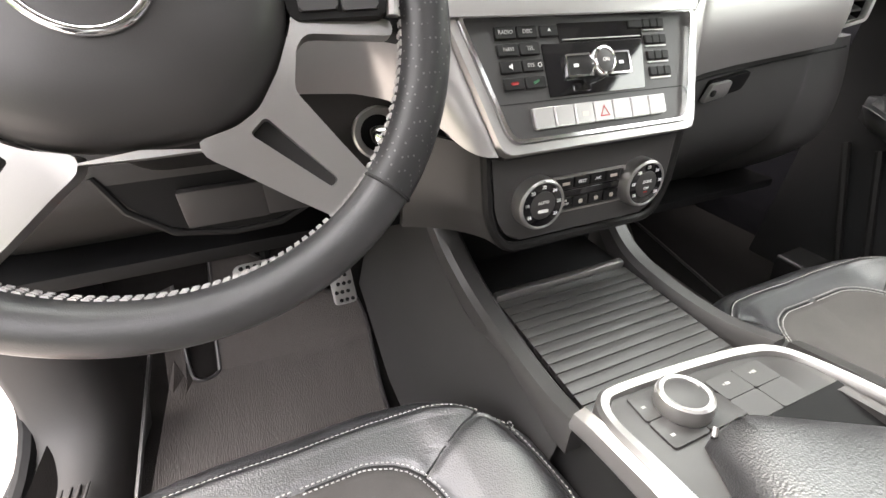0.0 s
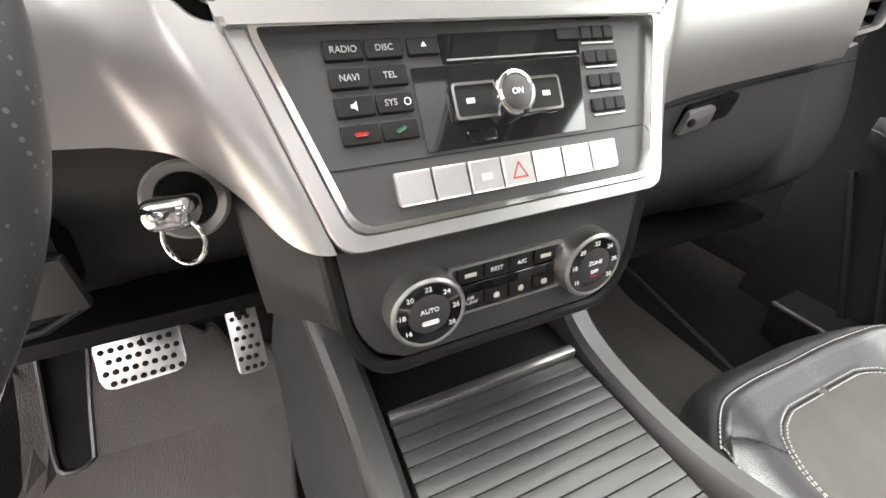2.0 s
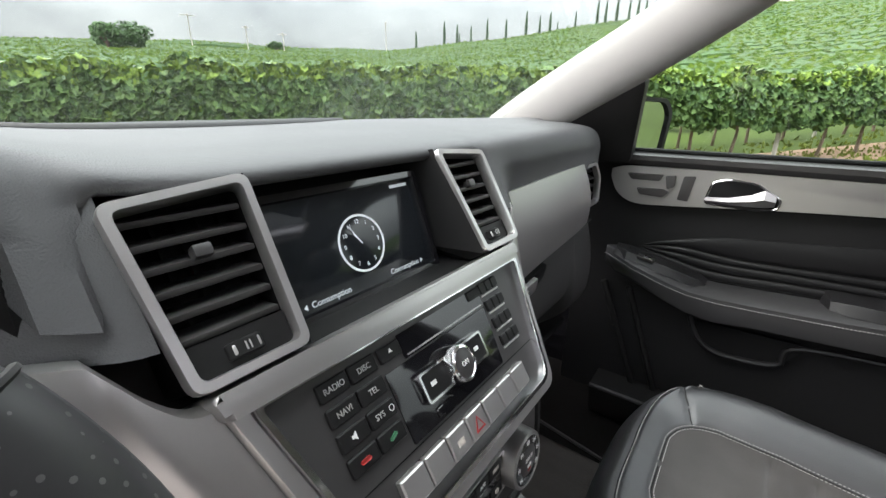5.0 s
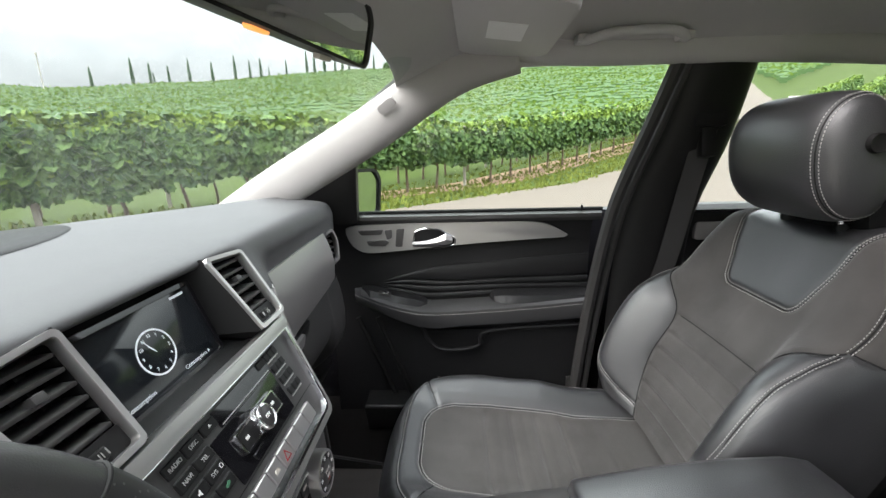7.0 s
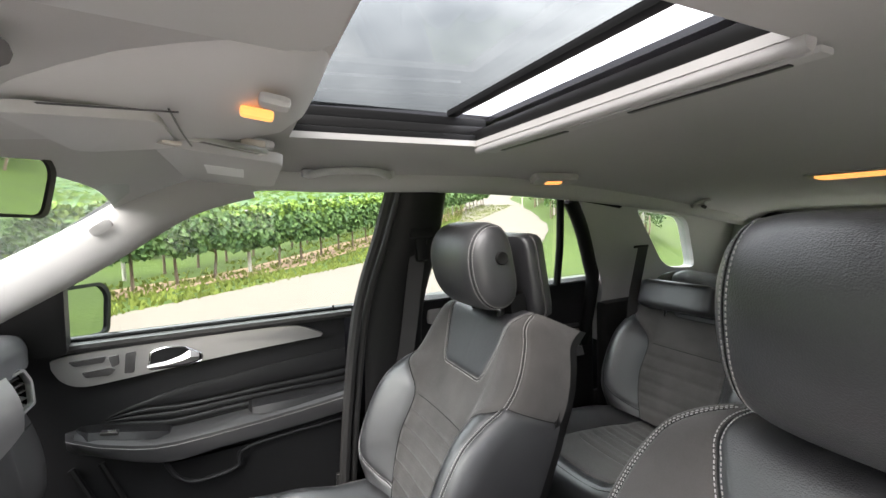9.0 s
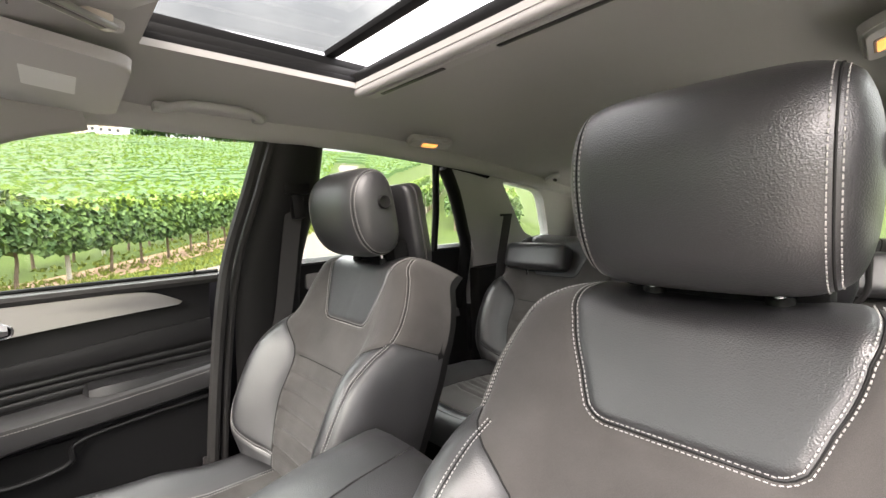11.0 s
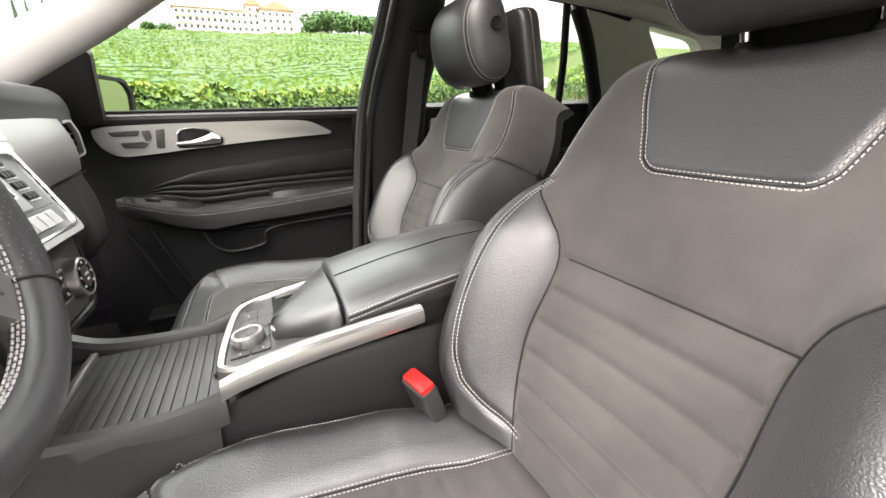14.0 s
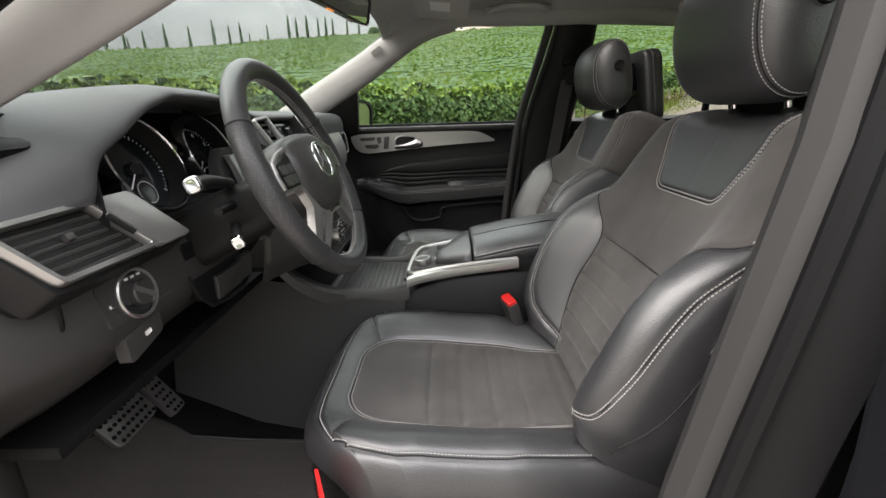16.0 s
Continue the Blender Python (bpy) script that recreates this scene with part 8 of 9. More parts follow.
# rear seats and their folded head restraints
seat("outer_back_seat", 0.375, -1.245, -1.03, "black leather outer rear seat with a suede middle", "rear seats", 1.02, 0.5, False)
seat("outer_back_seat", -0.375, -1.245, -1.03, "black leather outer rear seat with a suede middle", "rear seats", 1.02, 0.5, False)
for cx in (0.45, -0.45):
    h = thing("rear_head_restraint", "low black leather rear head restraint", "head restraint", at=(cx, -1.47, 1.22), group="rear head restraints")
    m = pose(cx, -1.402, 1.226, 18)
    part("pillow", loft([[m @ vec(x, yy * k, zz * k) for yy, zz in rounded([(-0.045, -0.055), (0.055, -0.062), (0.052, 0.050), (-0.045, 0.045)], 0.03, 5)] for x, k in ((-0.135, 0.72), (-0.128, 0.90), (-0.11, 0.99), (0, 1.0), (0.11, 0.99), (0.128, 0.90), (0.135, 0.72))]), M_LEATHER, h, "", 60)
    part("post", tube([m @ vec(0.05, -0.01, -0.05), m @ vec(0.05, -0.03, -0.12)], 0.006, 8), M_CHROME, h)
belt = thing("seat_belt", "dark rear seat belt over the light quarter trim", "seat belt", at=(0.62, -1.42, 1.0), group="seat belts")
part("webbing", strap([(0.622, -1.43, 1.395), (0.620, -1.40, 1.30), (0.610, -1.36, 1.20), (0.60, -1.33, 1.05)], 0.023, (0.2, 1, 0)), M_WEB, belt)
part("slot", rbox(pose(0.632, -1.432, 1.398, 0, 14, 0), (0.012, 0.075, 0.010), 0.003), M_PLASTIC, belt, "black belt slot")

# ---------------------------------------------------------------- right front door
door = thing("door_front", "black front door trim with silver panel and pleated leather", "car door", at=(0.78, 0.1, 0.6))


def door_x(y, z):
    """The inner face of the door."""
    x = 0.772 + 0.012 * math.sin((z - 0.6) * 4)
    if z > 1.20:
        x -= (z - 1.20) * 0.35
    return x


def door_skin(y, s):
    z = 0.60 + s * 0.655
    yy = y
    return vec(door_x(yy, z) + 0.02 * max(0, (yy - 0.40)) * 8 * max(0, s - 0.2), yy, z)


part("door_panel", sheet(door_skin, steps(-0.268, 0.50, 40), steps(0, 1, 34), 0.05, (1, 0, 0)), M_DOOR, door, "black soft door panel")
part("window_ledge", loft([[vec(0.752, y, 1.245), vec(0.742, y, 1.256), vec(0.742, y, 1.266), vec(0.752, y, 1.272), vec(0.80, y, 1.270), vec(0.80, y, 1.245)] for y in steps(-0.285, 0.46, 14)]), M_PLASTIC_GREY, door, "grey window ledge")
part("ledge_seal", tube([(0.758, y, 1.275) for y in steps(-0.29, 0.45, 10)], 0.006, 8), M_RUBBER, door)
part("lock_pin", tube([(0.752, -0.232, 1.27), (0.752, -0.232, 1.287)], 0.003, 8), M_RUBBER, door)
DP = Matrix(((0, 0, -1, 0.757), (-1, 0, 0, 0), (0, 1, 0, 0), (0, 0, 0, 1)))


def on_door(pts):
    """Door points (y, z) to the door's flat frame, whose first axis runs to the rear."""
    return [(-y, z) for y, z in pts]


strip_top = [(0.430, 1.232), (0.395, 1.240), (0.30, 1.243), (0.20, 1.244), (0.05, 1.244), (-0.08, 1.243), (-0.14, 1.234), (-0.198, 1.204)]
strip_low = [(-0.19, 1.197), (-0.10, 1.193), (0.05, 1.184), (0.20, 1.172), (0.30, 1.163), (0.37, 1.160), (0.41, 1.178), (0.430, 1.215)]
strip = part("silver_strip", plate(DP, on_door([(p.x, p.y) for p in smooth_line([(a, b, 0) for a, b in strip_top], 5)] + [(p.x, p.y) for p in smooth_line([(a, b, 0) for a, b in strip_low], 5)]), -0.02, 0.004, 0.0016), M_SILVER, door, "satin silver door panel strip")
# black bead drawn as the shadow below the strip's lower edge
part("strip_shadow", tube([DP @ vec(-y, z, -0.002) for y, z in strip_low[:6]], 0.004, 6), M_RUBBER, strip)
# switches
part("seat_switch", plate(DP, on_door(rounded([(0.395, 1.226), (0.322, 1.228), (0.328, 1.214), (0.385, 1.213)], 0.003)), 0.002, 0.009, 0.002), M_PLASTIC_GREY, strip, "charcoal seat switch")
part("seat_switch", plate(DP, on_door(rounded([(0.372, 1.196), (0.365, 1.182), (0.318, 1.180), (0.306, 1.192), (0.318, 1.198)], 0.003)), 0.002, 0.009, 0.002), M_PLASTIC_GREY, strip, "charcoal seat switch")
part("seat_switch", plate(DP, on_door(rounded([(0.318, 1.226), (0.298, 1.228), (0.298, 1.205), (0.312, 1.198)], 0.003)), 0.002, 0.010, 0.002), M_PLASTIC_GREY, strip, "charcoal seat switch")
part("memory_switch", plate(DP, on_door(rounded([(0.284, 1.228), (0.262, 1.230), (0.270, 1.177), (0.290, 1.178)], 0.003)), 0.002, 0.006, 0.001), M_PLASTIC_GREY, strip, "charcoal memory switch")
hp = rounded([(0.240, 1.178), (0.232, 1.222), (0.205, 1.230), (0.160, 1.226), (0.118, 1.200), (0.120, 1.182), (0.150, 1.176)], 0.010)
# the bay is a flat black plate on the strip, not hollowed out
part("handle_bay", plate(DP, on_door(hp), 0.003, 0.0055, 0.0005), M_RUBBER, strip, "flat black plate behind the door handle")
part("handle_rim", tube([DP @ vec(-y, z, 0.006) for y, z in hp], 0.0022, 6, True), M_CHROME, strip)
part("door_handle", loft([[DP @ vec(-y, z0, d), DP @ vec(-y, (z0 + z1) / 2, d + 0.009), DP @ vec(-y, z1, d), DP @ vec(-y, (z0 + z1) / 2, d - 0.006)] for y, z0, z1, d in ((0.240, 1.182, 1.192, 0.012), (0.20, 1.182, 1.196, 0.018), (0.165, 1.183, 1.206, 0.020), (0.145, 1.184, 1.217, 0.018), (0.126, 1.186, 1.206, 0.010))]), M_ALU, strip, "satin chrome door handle")
# pleats: soft folds fanning out to the rear edge
FOLDS = [[(0.36, 1.052), (0.319, 1.071), (0.261, 1.089), (0.183, 1.107), (0.054, 1.119), (-0.097, 1.134), (-0.266, 1.145)],
         [(0.36, 1.052), (0.311, 1.064), (0.262, 1.069), (0.151, 1.062), (-0.042, 1.070), (-0.266, 1.076)],
         [(0.36, 1.052), (0.279, 1.054), (0.187, 1.047), (0.058, 1.051), (-0.092, 1.053), (-0.266, 1.054)],
         [(0.36, 1.052), (0.281, 1.040), (0.206, 1.026), (0.059, 1.032), (-0.092, 1.035), (-0.266, 1.032)]]


def fold_z(k, y):
    pts = [(-a, b, 0.0) for a, b in FOLDS[k]]
    return bspline_section(-y, pts)[0]


for k in range(4):
    rings = []
    for y in steps(0.355, -0.266, 40):
        z1 = fold_z(k, y)
        z0 = fold_z(k + 1, y) if k < 3 else z1 - 0.020
        x, d = door_x(y, (z0 + z1) / 2), z1 - z0
        g = min(1.0, (0.365 - y) / 0.08) * min(1.0, d / 0.012)
        rings.append([vec(x + 0.006, y, z1)] + [vec(x - 0.0075 * g * (1 - (2 * q - 0.75) ** 2 * 0.62), y, z1 - d * q) for q in (0.03, 0.10, 0.22, 0.4, 0.6, 0.8, 0.97)] + [vec(x + 0.006, y, z0)])
    part("pleat", loft(rings), M_DOOR, door, "black leather pleat", 60)
# armrest
ar = []
for y, zt, out, zb in ((0.424, 1.040, 0.006, 1.02), (0.40, 1.043, 0.035, 1.005), (0.346, 1.030, 0.060, 0.985), (0.28, 1.012, 0.068, 0.958), (0.232, 1.002, 0.070, 0.942), (0.18, 1.000, 0.072, 0.936), (0.10, 1.003, 0.072, 0.945), (-0.02, 1.010, 0.072, 0.950), (-0.16, 1.020, 0.068, 0.958), (-0.264, 1.028, 0.062, 0.966)):
    x = door_x(y, zt)
    ar.append([vec(x + 0.02, y, zt + 0.004), vec(x - out * 0.7, y, zt + 0.002), vec(x - out, y, zt - 0.008), vec(x - out * 1.02, y, zt - 0.022), vec(x - out * 0.85, y, zb), vec(x - out * 0.2, y, zb - 0.02), vec(x + 0.02, y, zb - 0.03)])
arm_d = part("door_armrest", loft(ar), M_LEATHER_RIM, door, "black leather door armrest")
part("pull_cup", loft([[vec(door_x(y, 1.02) + 0.01, y, 1.040), vec(door_x(y, 1.02) - 0.052 * k, y, 1.010 + 0.022 * k), vec(door_x(y, 1.02) - 0.062 * k, y, 1.010), vec(door_x(y, 1.02) + 0.01, y, 1.0)] for y, k in ((0.018, 0.2), (0.008, 0.7), (-0.02, 0.95), (-0.10, 0.98), (-0.262, 0.94))]), M_DOOR, arm_d)
part("front_pad", loft([[vec(door_x(y, 1.02) + 0.01, y, z + 0.004), vec(door_x(y, 1.02) - 0.044 * k, y, z), vec(door_x(y, 1.02) - 0.054 * k, y, z - 0.018), vec(door_x(y, 1.02) + 0.01, y, z - 0.03)] for y, z, k in ((0.40, 1.050, 0.3), (0.37, 1.048, 0.9), (0.29, 1.032, 1.0), (0.22, 1.016, 1.0), (0.205, 1.006, 0.8))]), M_DOOR, arm_d)
stitching("stitching", [([ring[3] + vec(-0.0005, 0, 0.006) for ring in [[Vector(a) * (1 - t) + Vector(b) * t for a, b in zip(r0, r1)] for r0, r1 in zip(ar, ar[1:]) for t in (0, 0.25, 0.5, 0.75)]], (-1, 0, 0.2))], arm_d)
part("window_switch", rbox(pose(0.742, 0.328, 1.040, 11), (0.020, 0.036, 0.006), 0.002), M_PLASTIC_GREY, arm_d)
part("switch_key", rbox(pose(0.742, 0.323, 1.043, 11), (0.012, 0.016, 0.004), 0.001), M_CHROME, arm_d)
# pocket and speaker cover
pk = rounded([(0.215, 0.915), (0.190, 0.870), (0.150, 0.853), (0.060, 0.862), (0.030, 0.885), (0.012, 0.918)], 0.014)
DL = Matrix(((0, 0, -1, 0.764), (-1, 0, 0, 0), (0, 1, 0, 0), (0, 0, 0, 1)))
# black plate in front of the panel, painting the recess's shade
part("pull_recess_shade", plate(DL, on_door(pk), -0.004, 0.004, 0.002), M_RUBBER, door, "black plate painted as the shade in the pull recess")
part("recess_lip", tube([DL @ vec(-p.x, p.y, 0.005) for p in smooth_line([(0.222, 0.922, 0), (0.196, 0.872, 0), (0.150, 0.850, 0), (0.055, 0.862, 0), (0.020, 0.912, 0), (-0.258, 0.930, 0)], 6)], 0.006, 8), M_DOOR, door)
for a, b in (((0.42, 0.95), (0.30, 0.66)), ((0.36, 0.95), (0.25, 0.66))):
    part("lower_crease", tube([(door_x(0, 0.9) - 0.004, a[0], a[1]), (door_x(0, 0.7) - 0.012, b[0], b[1])], 0.008, 8), M_PLASTIC, door)
part("door_bin", loft([[vec(0.78, y, 0.60), vec(0.725, y, 0.60), vec(0.70, y, 0.68), vec(0.705, y, 0.695), vec(0.78, y, 0.70)] for y in steps(-0.25, 0.40, 8)]), M_PLASTIC, door, "black door bin")
part("bin_edge", tube([(0.702, y, 0.692) for y in steps(-0.25, 0.40, 6)], 0.005, 8), M_PLASTIC_GREY, door)
part("reflector", rbox(pose(0.752, -0.235, 0.735), (0.012, 0.045, 0.05), 0.004), M_PLASTIC_GREY, door)
part("mirror_triangle", plate(Matrix(((0, -0.25, -0.97, 0.735), (-1, 0, 0, 0), (0, 0.97, -0.25, 1.27), (0, 0, 0, 1))), rounded([(-0.64, -0.02), (-0.39, -0.02), (-0.372, 0.150), (-0.40, 0.168)], 0.01), -0.02, 0.01, 0.004), M_PLASTIC, door, "black mirror corner cover")
WIN = [(0.40, 1.268), (0.385, 1.40), (0.20, 1.53), (0.06, 1.615), (-0.12, 1.640), (-0.38, 1.640), (-0.29, 1.268)]
side_pane("window_front_right", 1, WIN, "clear right front door window")

# outside mirror
om = thing("door_mirror", "black outside mirror on the passenger door", "wing mirror", at=(0.97, 0.46, 1.22))
MM = axes((0.975, 0.430, 1.302), (1, -0.42, 0), (-0.42, -0.90, -0.02))
mo = rounded([(-0.085, -0.062), (0.085, -0.070), (0.098, 0.045), (0.070, 0.078), (-0.080, 0.082)], 0.022, 5)
part("housing", loft([[MM @ vec(u * k, v * k, d) for u, v in mo] for d, k in ((-0.10, 0.55), (-0.07, 0.86), (-0.02, 1.02), (0.010, 1.08), (0.010, 0.96), (0.0, 0.95))]), M_PLASTIC, om, "black mirror shell")
part("mirror_glass", plate(MM, [(u * 0.94, v * 0.94) for u, v in mo], 0.0005, 0.003), M_MIRROR, om, "mirror glass")
part("foot", rbox(pose(0.86, 0.47, 1.255), (0.10, 0.06, 0.06), 0.015), M_PAINT, om)

# ---------------------------------------------------------------- right rear door
rdoor = thing("door_rear", "black rear door trim with pleated leather", "car door", at=(0.78, -0.8, 0.6))
part("door_panel", sheet(lambda y, s: vec(0.755 + 0.012 * math.sin(s * 3) - 0.25 * max(0, s - 0.88), y, 0.60 + s * 0.675), steps(-1.30, -0.50, 24), steps(0, 1, 24), 0.05, (1, 0, 0)), M_DOOR, rdoor, "black soft rear door panel")
part("window_ledge", loft([[vec(0.735, y, 1.262), vec(0.722, y, 1.272), vec(0.735, y, 1.285), vec(0.79, y, 1.283), vec(0.79, y, 1.262)] for y in steps(-1.27, -0.52, 8)]), M_PLASTIC_GREY, rdoor)
for k in range(4):
    part("pleat", tube([(0.752 - 0.006, y, 1.10 - 0.022 * k + 0.012 * math.sin((y + 0.9) * 3)) for y in steps(-1.20, -0.55, 14)], 0.008, 8), M_LEATHER_RIM, rdoor)
part("door_armrest", loft([[vec(0.78, y, 1.02), vec(0.70, y, 1.015), vec(0.69, y, 0.985), vec(0.78, y, 0.96)] for y in steps(-1.18, -0.54, 8)]), M_LEATHER_RIM, rdoor)
part("silver_strip", plate(Matrix(((0, 0, -1, 0.744), (-1, 0, 0, 0), (0, 1, 0, 0), (0, 0, 0, 1))), on_door(rounded([(-0.54, 1.235), (-1.0, 1.235), (-1.06, 1.205), (-0.54, 1.185)], 0.01)), -0.01, 0.004, 0.001), M_SILVER, rdoor, "satin silver strip")
part("division_bar", tube([lean(1, -1.012, 1.60, 0.02), lean(1, -1.045, 1.42, 0.02), lean(1, -1.060, 1.27, 0.02)], 0.0135, 8), M_RUBBER, rdoor, "black bar between the panes")
part("rear_edge", tube(smooth_line([lean(1, -1.055, 1.59, 0.02), lean(1, -1.13, 1.49, 0.02), lean(1, -1.205, 1.35, 0.02), lean(1, -1.245, 1.25, 0.02), lean(1, -1.26, 1.0, 0.03)], 4), 0.026, 10), M_RUBBER, rdoor, "black rear door frame")
side_pane("window_rear_right", 1, [(-0.53, 1.268), (-0.56, 1.640), (-1.00, 1.605), (-1.05, 1.265)], "clear right rear door window")
side_pane("window_quarter_right", 1, [(-1.055, 1.265), (-1.035, 1.590), (-1.09, 1.555), (-1.235, 1.262)], "small clear quarter window")
ldoor = part("rear_door_inner", rbox(pose(-0.755, -0.90, 0.94), (0.05, 0.80, 0.68), 0.01), M_PAD)
tagged(ldoor, "black rear door trim on the driver's side", "car door", kind="structure")
side_pane("window_rear_left", -1, [(-0.53, 1.268), (-0.56, 1.640), (-1.00, 1.605), (-1.22, 1.265)], "clear left rear door window")

# ---------------------------------------------------------------- overhead
mirror_t = thing("rear_view_mirror", "black rear-view mirror with a lit lamp below", "mirror", at=(0.09, 0.25, 1.60))
RM = axes((0.040, 0.256, 1.590), (0.976, -0.218, 0.02), (-0.218, -0.965, -0.14))
rp = rounded([(-0.145, -0.028), (0.140, -0.038), (0.152, 0.020), (0.138, 0.036), (-0.138, 0.038), (-0.152, 0.018)], 0.016, 5)
part("housing", loft([[RM @ vec(u * k, v * k, d) for u, v in rp] for d, k in ((-0.045, 0.70), (-0.035, 0.90), (-0.008, 1.03), (0.004, 1.05), (0.005, 0.97), (0.0, 0.96))]), M_PLASTIC, mirror_t, "black mirror housing")
part("mirror_glass", plate(RM, [(u * 0.955, v * 0.93) for u, v in rp], 0.0005, 0.003), M_MIRROR, mirror_t, "mirror glass")
part("stem", tube(smooth_line([(0.04, 0.285, 1.60), (0.02, 0.30, 1.612), (0.0, 0.29, 1.622)], 4), 0.012, 10), M_PLASTIC, mirror_t)
part("map_lamp", rbox(RM @ pose(-0.050, -0.0320, -0.012, 8), (0.026, 0.007, 0.010), 0.003), M_LAMP_WARM, mirror_t, "lit reading lamp")
part("map_lamp", rbox(RM @ pose(0.060, -0.0385, -0.012, 8), (0.024, 0.006, 0.010), 0.002), M_LAMP_OFF, mirror_t)

over = thing("overhead_console", "light grey overhead console with a lit lamp", "overhead console", at=(0, 0.08, 1.68))


def over_ring(y, half, low, top):
    return [vec(half * u, y, top - (top - low) * (1 - abs(u) ** 3.2) ** 0.62) for u in [math.sin(q * math.pi / 2) for q in steps(-1, 1, 28)]]


part("shell", loft([over_ring(0.222, 0.045, 1.622, 1.655), over_ring(0.205, 0.075, 1.624, 1.668), over_ring(0.15, 0.110, 1.630, 1.68), over_ring(0.08, 0.128, 1.633, 1.69), over_ring(0.0, 0.134, 1.638, 1.695), over_ring(-0.05, 0.130, 1.650, 1.70), over_ring(-0.078, 0.124, 1.672, 1.70), over_ring(-0.086, 0.118, 1.690, 1.70)]), M_LINER_TRIM, over, "light grey console shell", 60)
part("glasses_lid", plate(axes((0, 0.110, 1.6335), (1, 0, 0), (0, -0.05, -1)), rounded([(-0.095, -0.055), (0.095, -0.055), (0.070, 0.048), (-0.070, 0.048)][::-1], 0.02, 5)[::-1], -0.004, 0.006, 0.003), M_LINER_TRIM, over, "light grey glasses compartment lid")
part("lid_line", tube([(-0.088, y, 1.6345) for y in steps(0.045, 0.150, 8)], 0.0009, 6), M_PLASTIC_GREY, over)
part("lid_line", tube([(x, 0.052, 1.6335 + abs(x) * 0.03) for x in steps(-0.090, 0.090, 12)], 0.0010, 6), M_PLASTIC_GREY, over)
for s in (-1, 1):
    part("lamp_lens", rbox(pose(s * 0.078, -0.018, 1.6405, 8), (0.014, 0.030, 0.010), 0.004), M_LAMP_WARM if s < 0 else M_LAMP_OFF, over, "lit warm reading lamp" if s < 0 else "reading lamp")
    part("lamp_key", rbox(pose(s * 0.106, -0.032, 1.645, 10), (0.022, 0.028, 0.012), 0.006), M_LINER_TRIM, over)
part("switch_strip", rbox(pose(0.056, 0.016, 1.6350, 6, -4, 26), (0.020, 0.106, 0.008), 0.003), M_SILVER, over, "satin switch strip")
part("switch_slot", rbox(pose(0.060, 0.008, 1.6310, 6, -4, 26), (0.012, 0.070, 0.003), 0.001), M_PLASTIC_GREY, over)
part("switch_end", rbox(pose(0.030, 0.068, 1.6290, 6, -4, 26), (0.018, 0.020, 0.005), 0.002), M_LAMP_OFF, over)
part("sensor_cover", rbox(pose(0.0, 0.262, 1.612, -30), (0.085, 0.055, 0.036), 0.010), M_PLASTIC_GREY, over, "dark sensor cover at the windshield")

visor = thing("sun_visor", "light grey passenger sun visor with a pale label", "sun visor", at=(0.36, 0.06, 1.66))
VI = axes((0.400, 0.020, 1.650), (1, 0, -0.06), (-0.06, 0.13, -1))
part("flap", plate(VI, rounded([(-0.172, -0.095), (0.140, -0.080), (0.105, 0.090), (-0.165, 0.090)], 0.025, 5), -0.006, 0.012, 0.006, 3), M_LINER_TRIM, visor)
part("label", plate(VI, rounded([(-0.066, -0.034), (0.020, -0.034), (0.020, 0.030), (-0.066, 0.030)], 0.003), 0.012, 0.0128), M_WHITE, visor, "plain pale label")
visor = thing("sun_visor", "light grey driver sun visor", "sun visor", at=(-0.36, 0.06, 1.66))
VJ = axes((-0.415, 0.03, 1.652), (1, 0, 0.05), (0, 0.06, -1))
part("flap", plate(VJ, rounded([(-0.165, -0.075), (0.165, -0.085), (0.165, 0.085), (-0.155, 0.075)], 0.025, 5), -0.006, 0.012, 0.006, 3), M_LINER_TRIM, visor)
part("pivot", tube([(-0.20, 0.12, 1.635), (-0.17, 0.135, 1.650)], 0.009, 10), M_PLASTIC_GREY, visor)


def grab(y0, y1, x, z, label):
    g = thing("grab_handle", label, "grab handle", at=(x, (y0 + y1) / 2, z), group="grab handles")
    part("bar", tube(smooth_line([(x + 0.004, y0, z + 0.004), (x - 0.020, y0 - 0.004, z - 0.002), (x - 0.044, y0 - 0.026, z + 0.002), (x - 0.052, y0 - 0.06, z + 0.006), (x - 0.052, y1 + 0.06, z + 0.006), (x - 0.044, y1 + 0.026, z + 0.002), (x - 0.020, y1 + 0.004, z - 0.002), (x + 0.004, y1, z + 0.004)], 5), 0.0090, 10), M_LINER_TRIM, g)
    for y in (y0, y1):
        part("mount", rbox(pose(x - 0.004, y, z + 0.004), (0.034, 0.028, 0.018), 0.006), M_LINER_TRIM, g)
    return g


grab(-0.148, -0.350, 0.532, 1.652, "light grey grab handle over the passenger door")


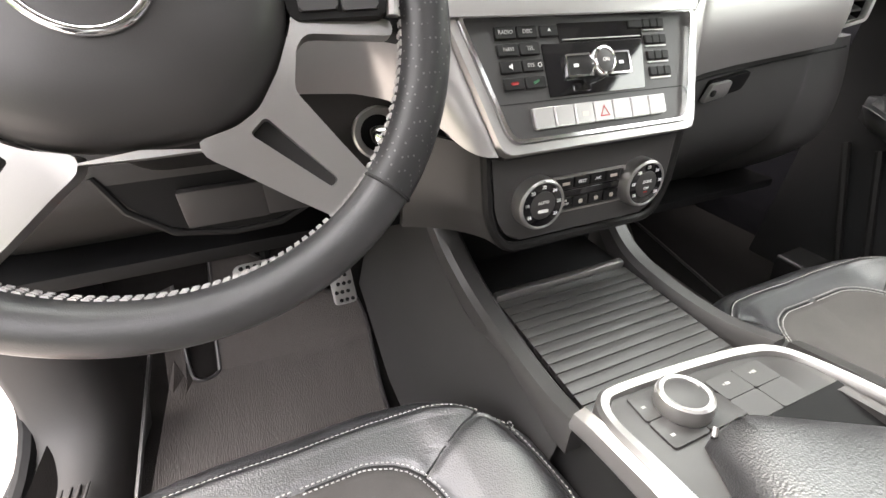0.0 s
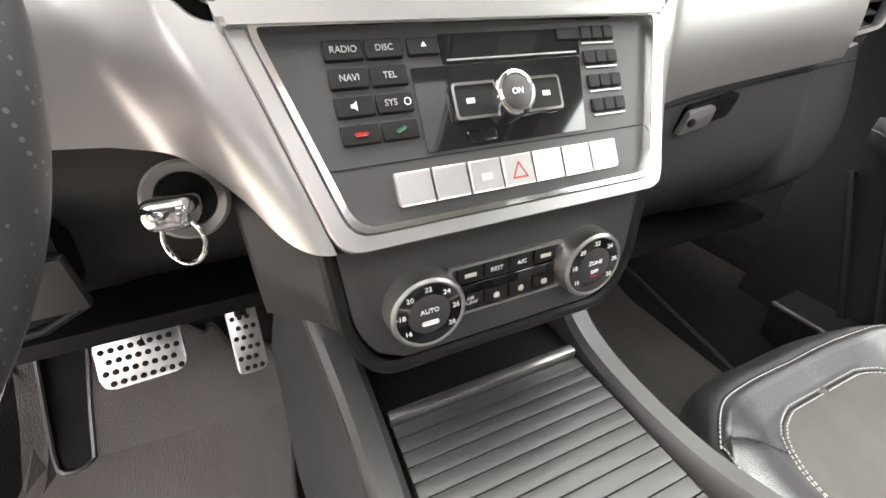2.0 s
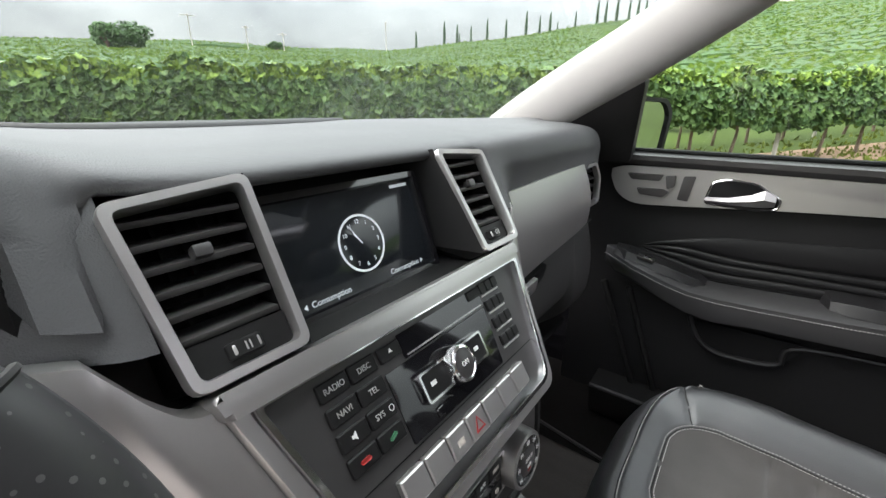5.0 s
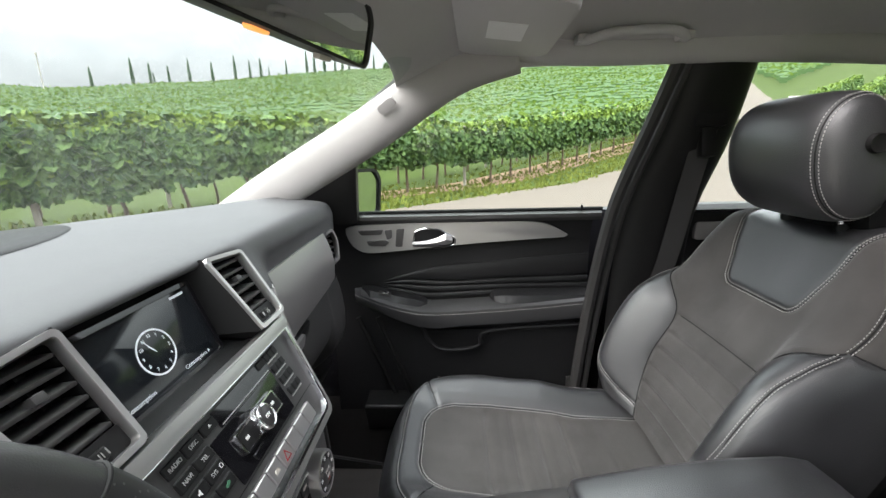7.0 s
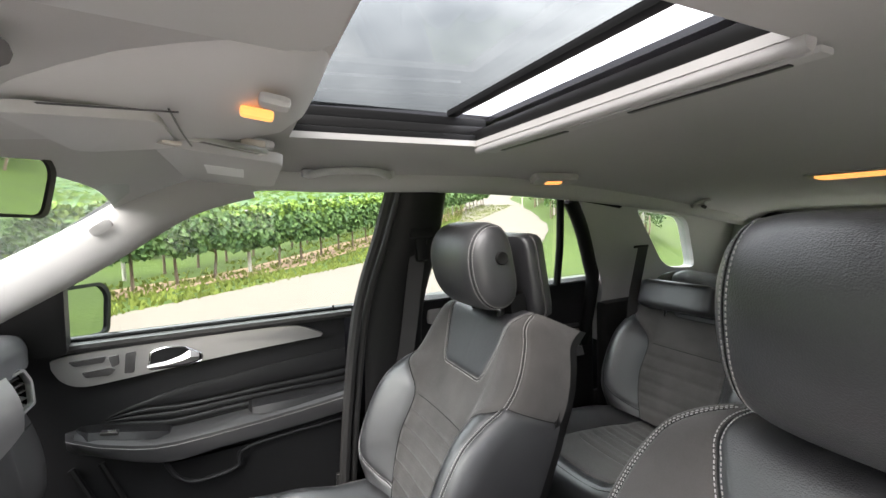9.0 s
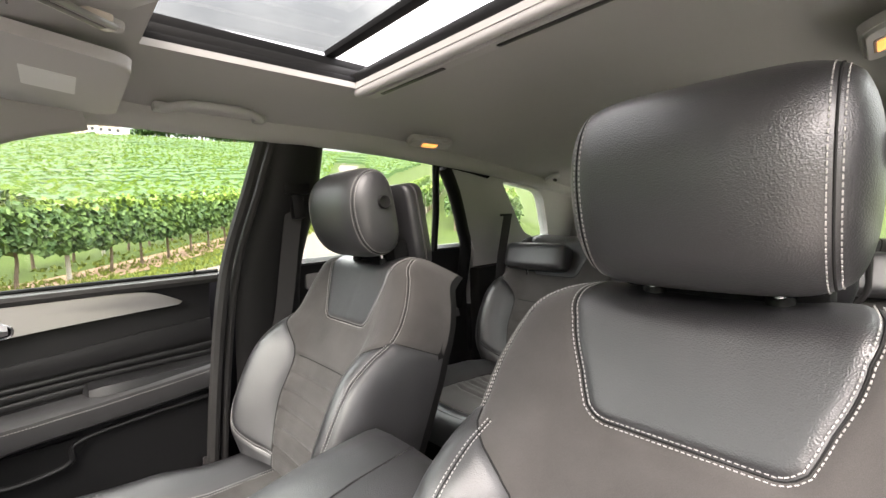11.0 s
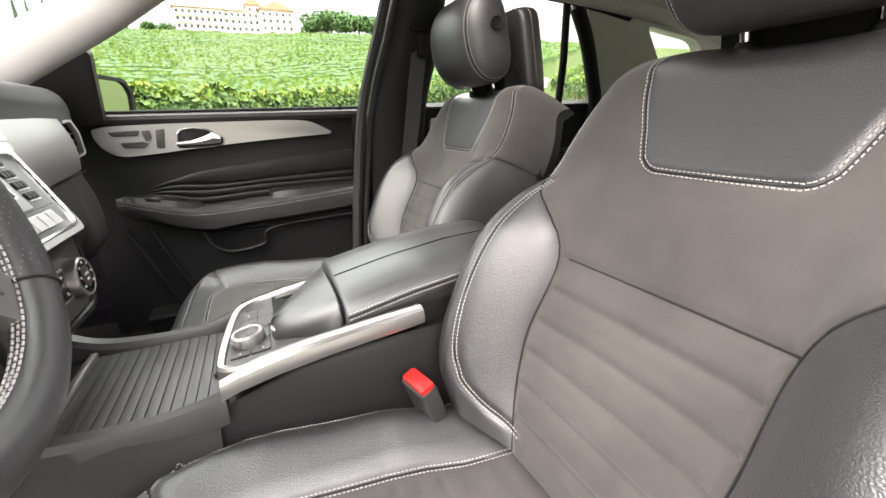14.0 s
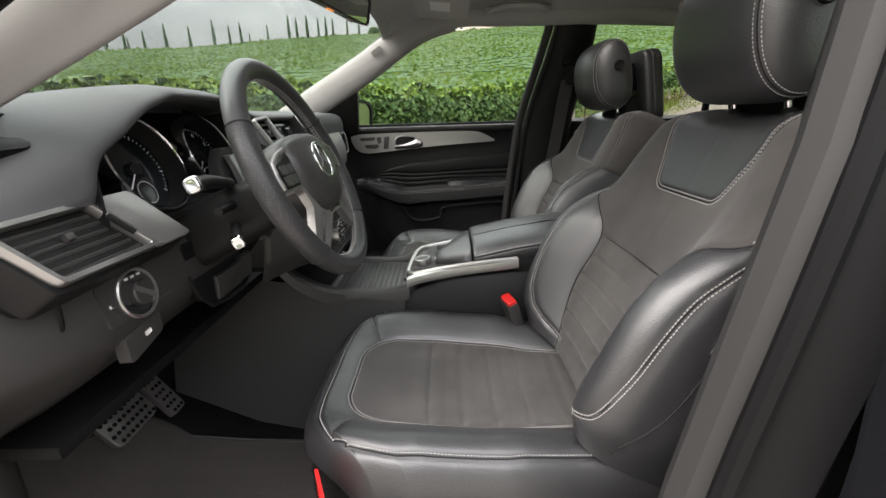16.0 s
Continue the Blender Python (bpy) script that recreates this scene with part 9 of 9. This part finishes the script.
def side_lamp(x, y, z, lit, label):
    l = thing("roof_lamp", label, "interior lamp", at=(x, y, z), group="roof side lamps")
    m = axes((x, y, z), (0, 1, 0), (-0.35, 0, -0.94))
    part("rim", plate(m, rounded([(-0.090, -0.0235), (0.090, -0.0235), (0.084, 0.0235), (-0.084, 0.0235)], 0.018, 4), -0.012, 0.0015, 0.001), M_LINER, l)
    part("body", plate(m, rounded([(-0.085, -0.020), (0.085, -0.020), (0.080, 0.020), (-0.080, 0.020)], 0.016, 4), -0.008, 0.008, 0.003), M_LINER_TRIM, l)
    part("lens", plate(m, rounded([(-0.030, -0.013), (0.045, -0.013), (0.042, 0.013), (-0.030, 0.013)], 0.005), 0.006, 0.010, 0.001), M_LAMP_OFF, l, "lamp lens")
    part("bulb", plate(m, rounded([(-0.024, -0.010), (0.038, -0.010), (0.036, 0.010), (-0.024, 0.010)], 0.004), 0.008, 0.0115, 0.001), M_LAMP_WARM, l, "lit warm bulb")
    return l


side_lamp(0.512, -0.89, 1.645, True, "light grey roof lamp with a lit warm bulb")
side_lamp(-0.512, -0.89, 1.645, True, "light grey roof lamp with a lit warm bulb")
hook = thing("coat_hook", "small light grey coat hook on the headliner", "coat hook", at=(0.53, -1.64, 1.567))
part("base", lathe(axes((0.525, -1.640, 1.560), (0, 1, 0), (-0.45, 0, -0.89)), [(0.036, -0.004), (0.034, 0.006), (0.022, 0.010), (0, 0.010)], 24), M_LINER_TRIM, hook)
part("peg", tube([(0.525, -1.640, 1.568), (0.515, -1.64, 1.548), (0.505, -1.635, 1.545)], 0.007, 8), M_PLASTIC_GREY, hook)
dome = thing("dome_lamp", "light grey rear dome lamp with a lit warm lens", "interior lamp", at=(-0.02, -1.45, roof_z(0, -1.45)))
DM = axes((-0.02, -1.45, roof_z(0, -1.45)), (1, 0, 0), (0, 0.14, -0.99))
part("rim", plate(DM, rounded([(-0.120, -0.038), (0.120, -0.038), (0.120, 0.038), (-0.120, 0.038)], 0.022, 4), -0.012, 0.006, 0.003), M_LINER_TRIM, dome)
part("lens", plate(DM, rounded([(-0.098, -0.024), (0.098, -0.024), (0.098, 0.024), (-0.098, 0.024)], 0.010, 4), 0.004, 0.010, 0.002), M_LAMP_WARM, dome, "lit warm lens")
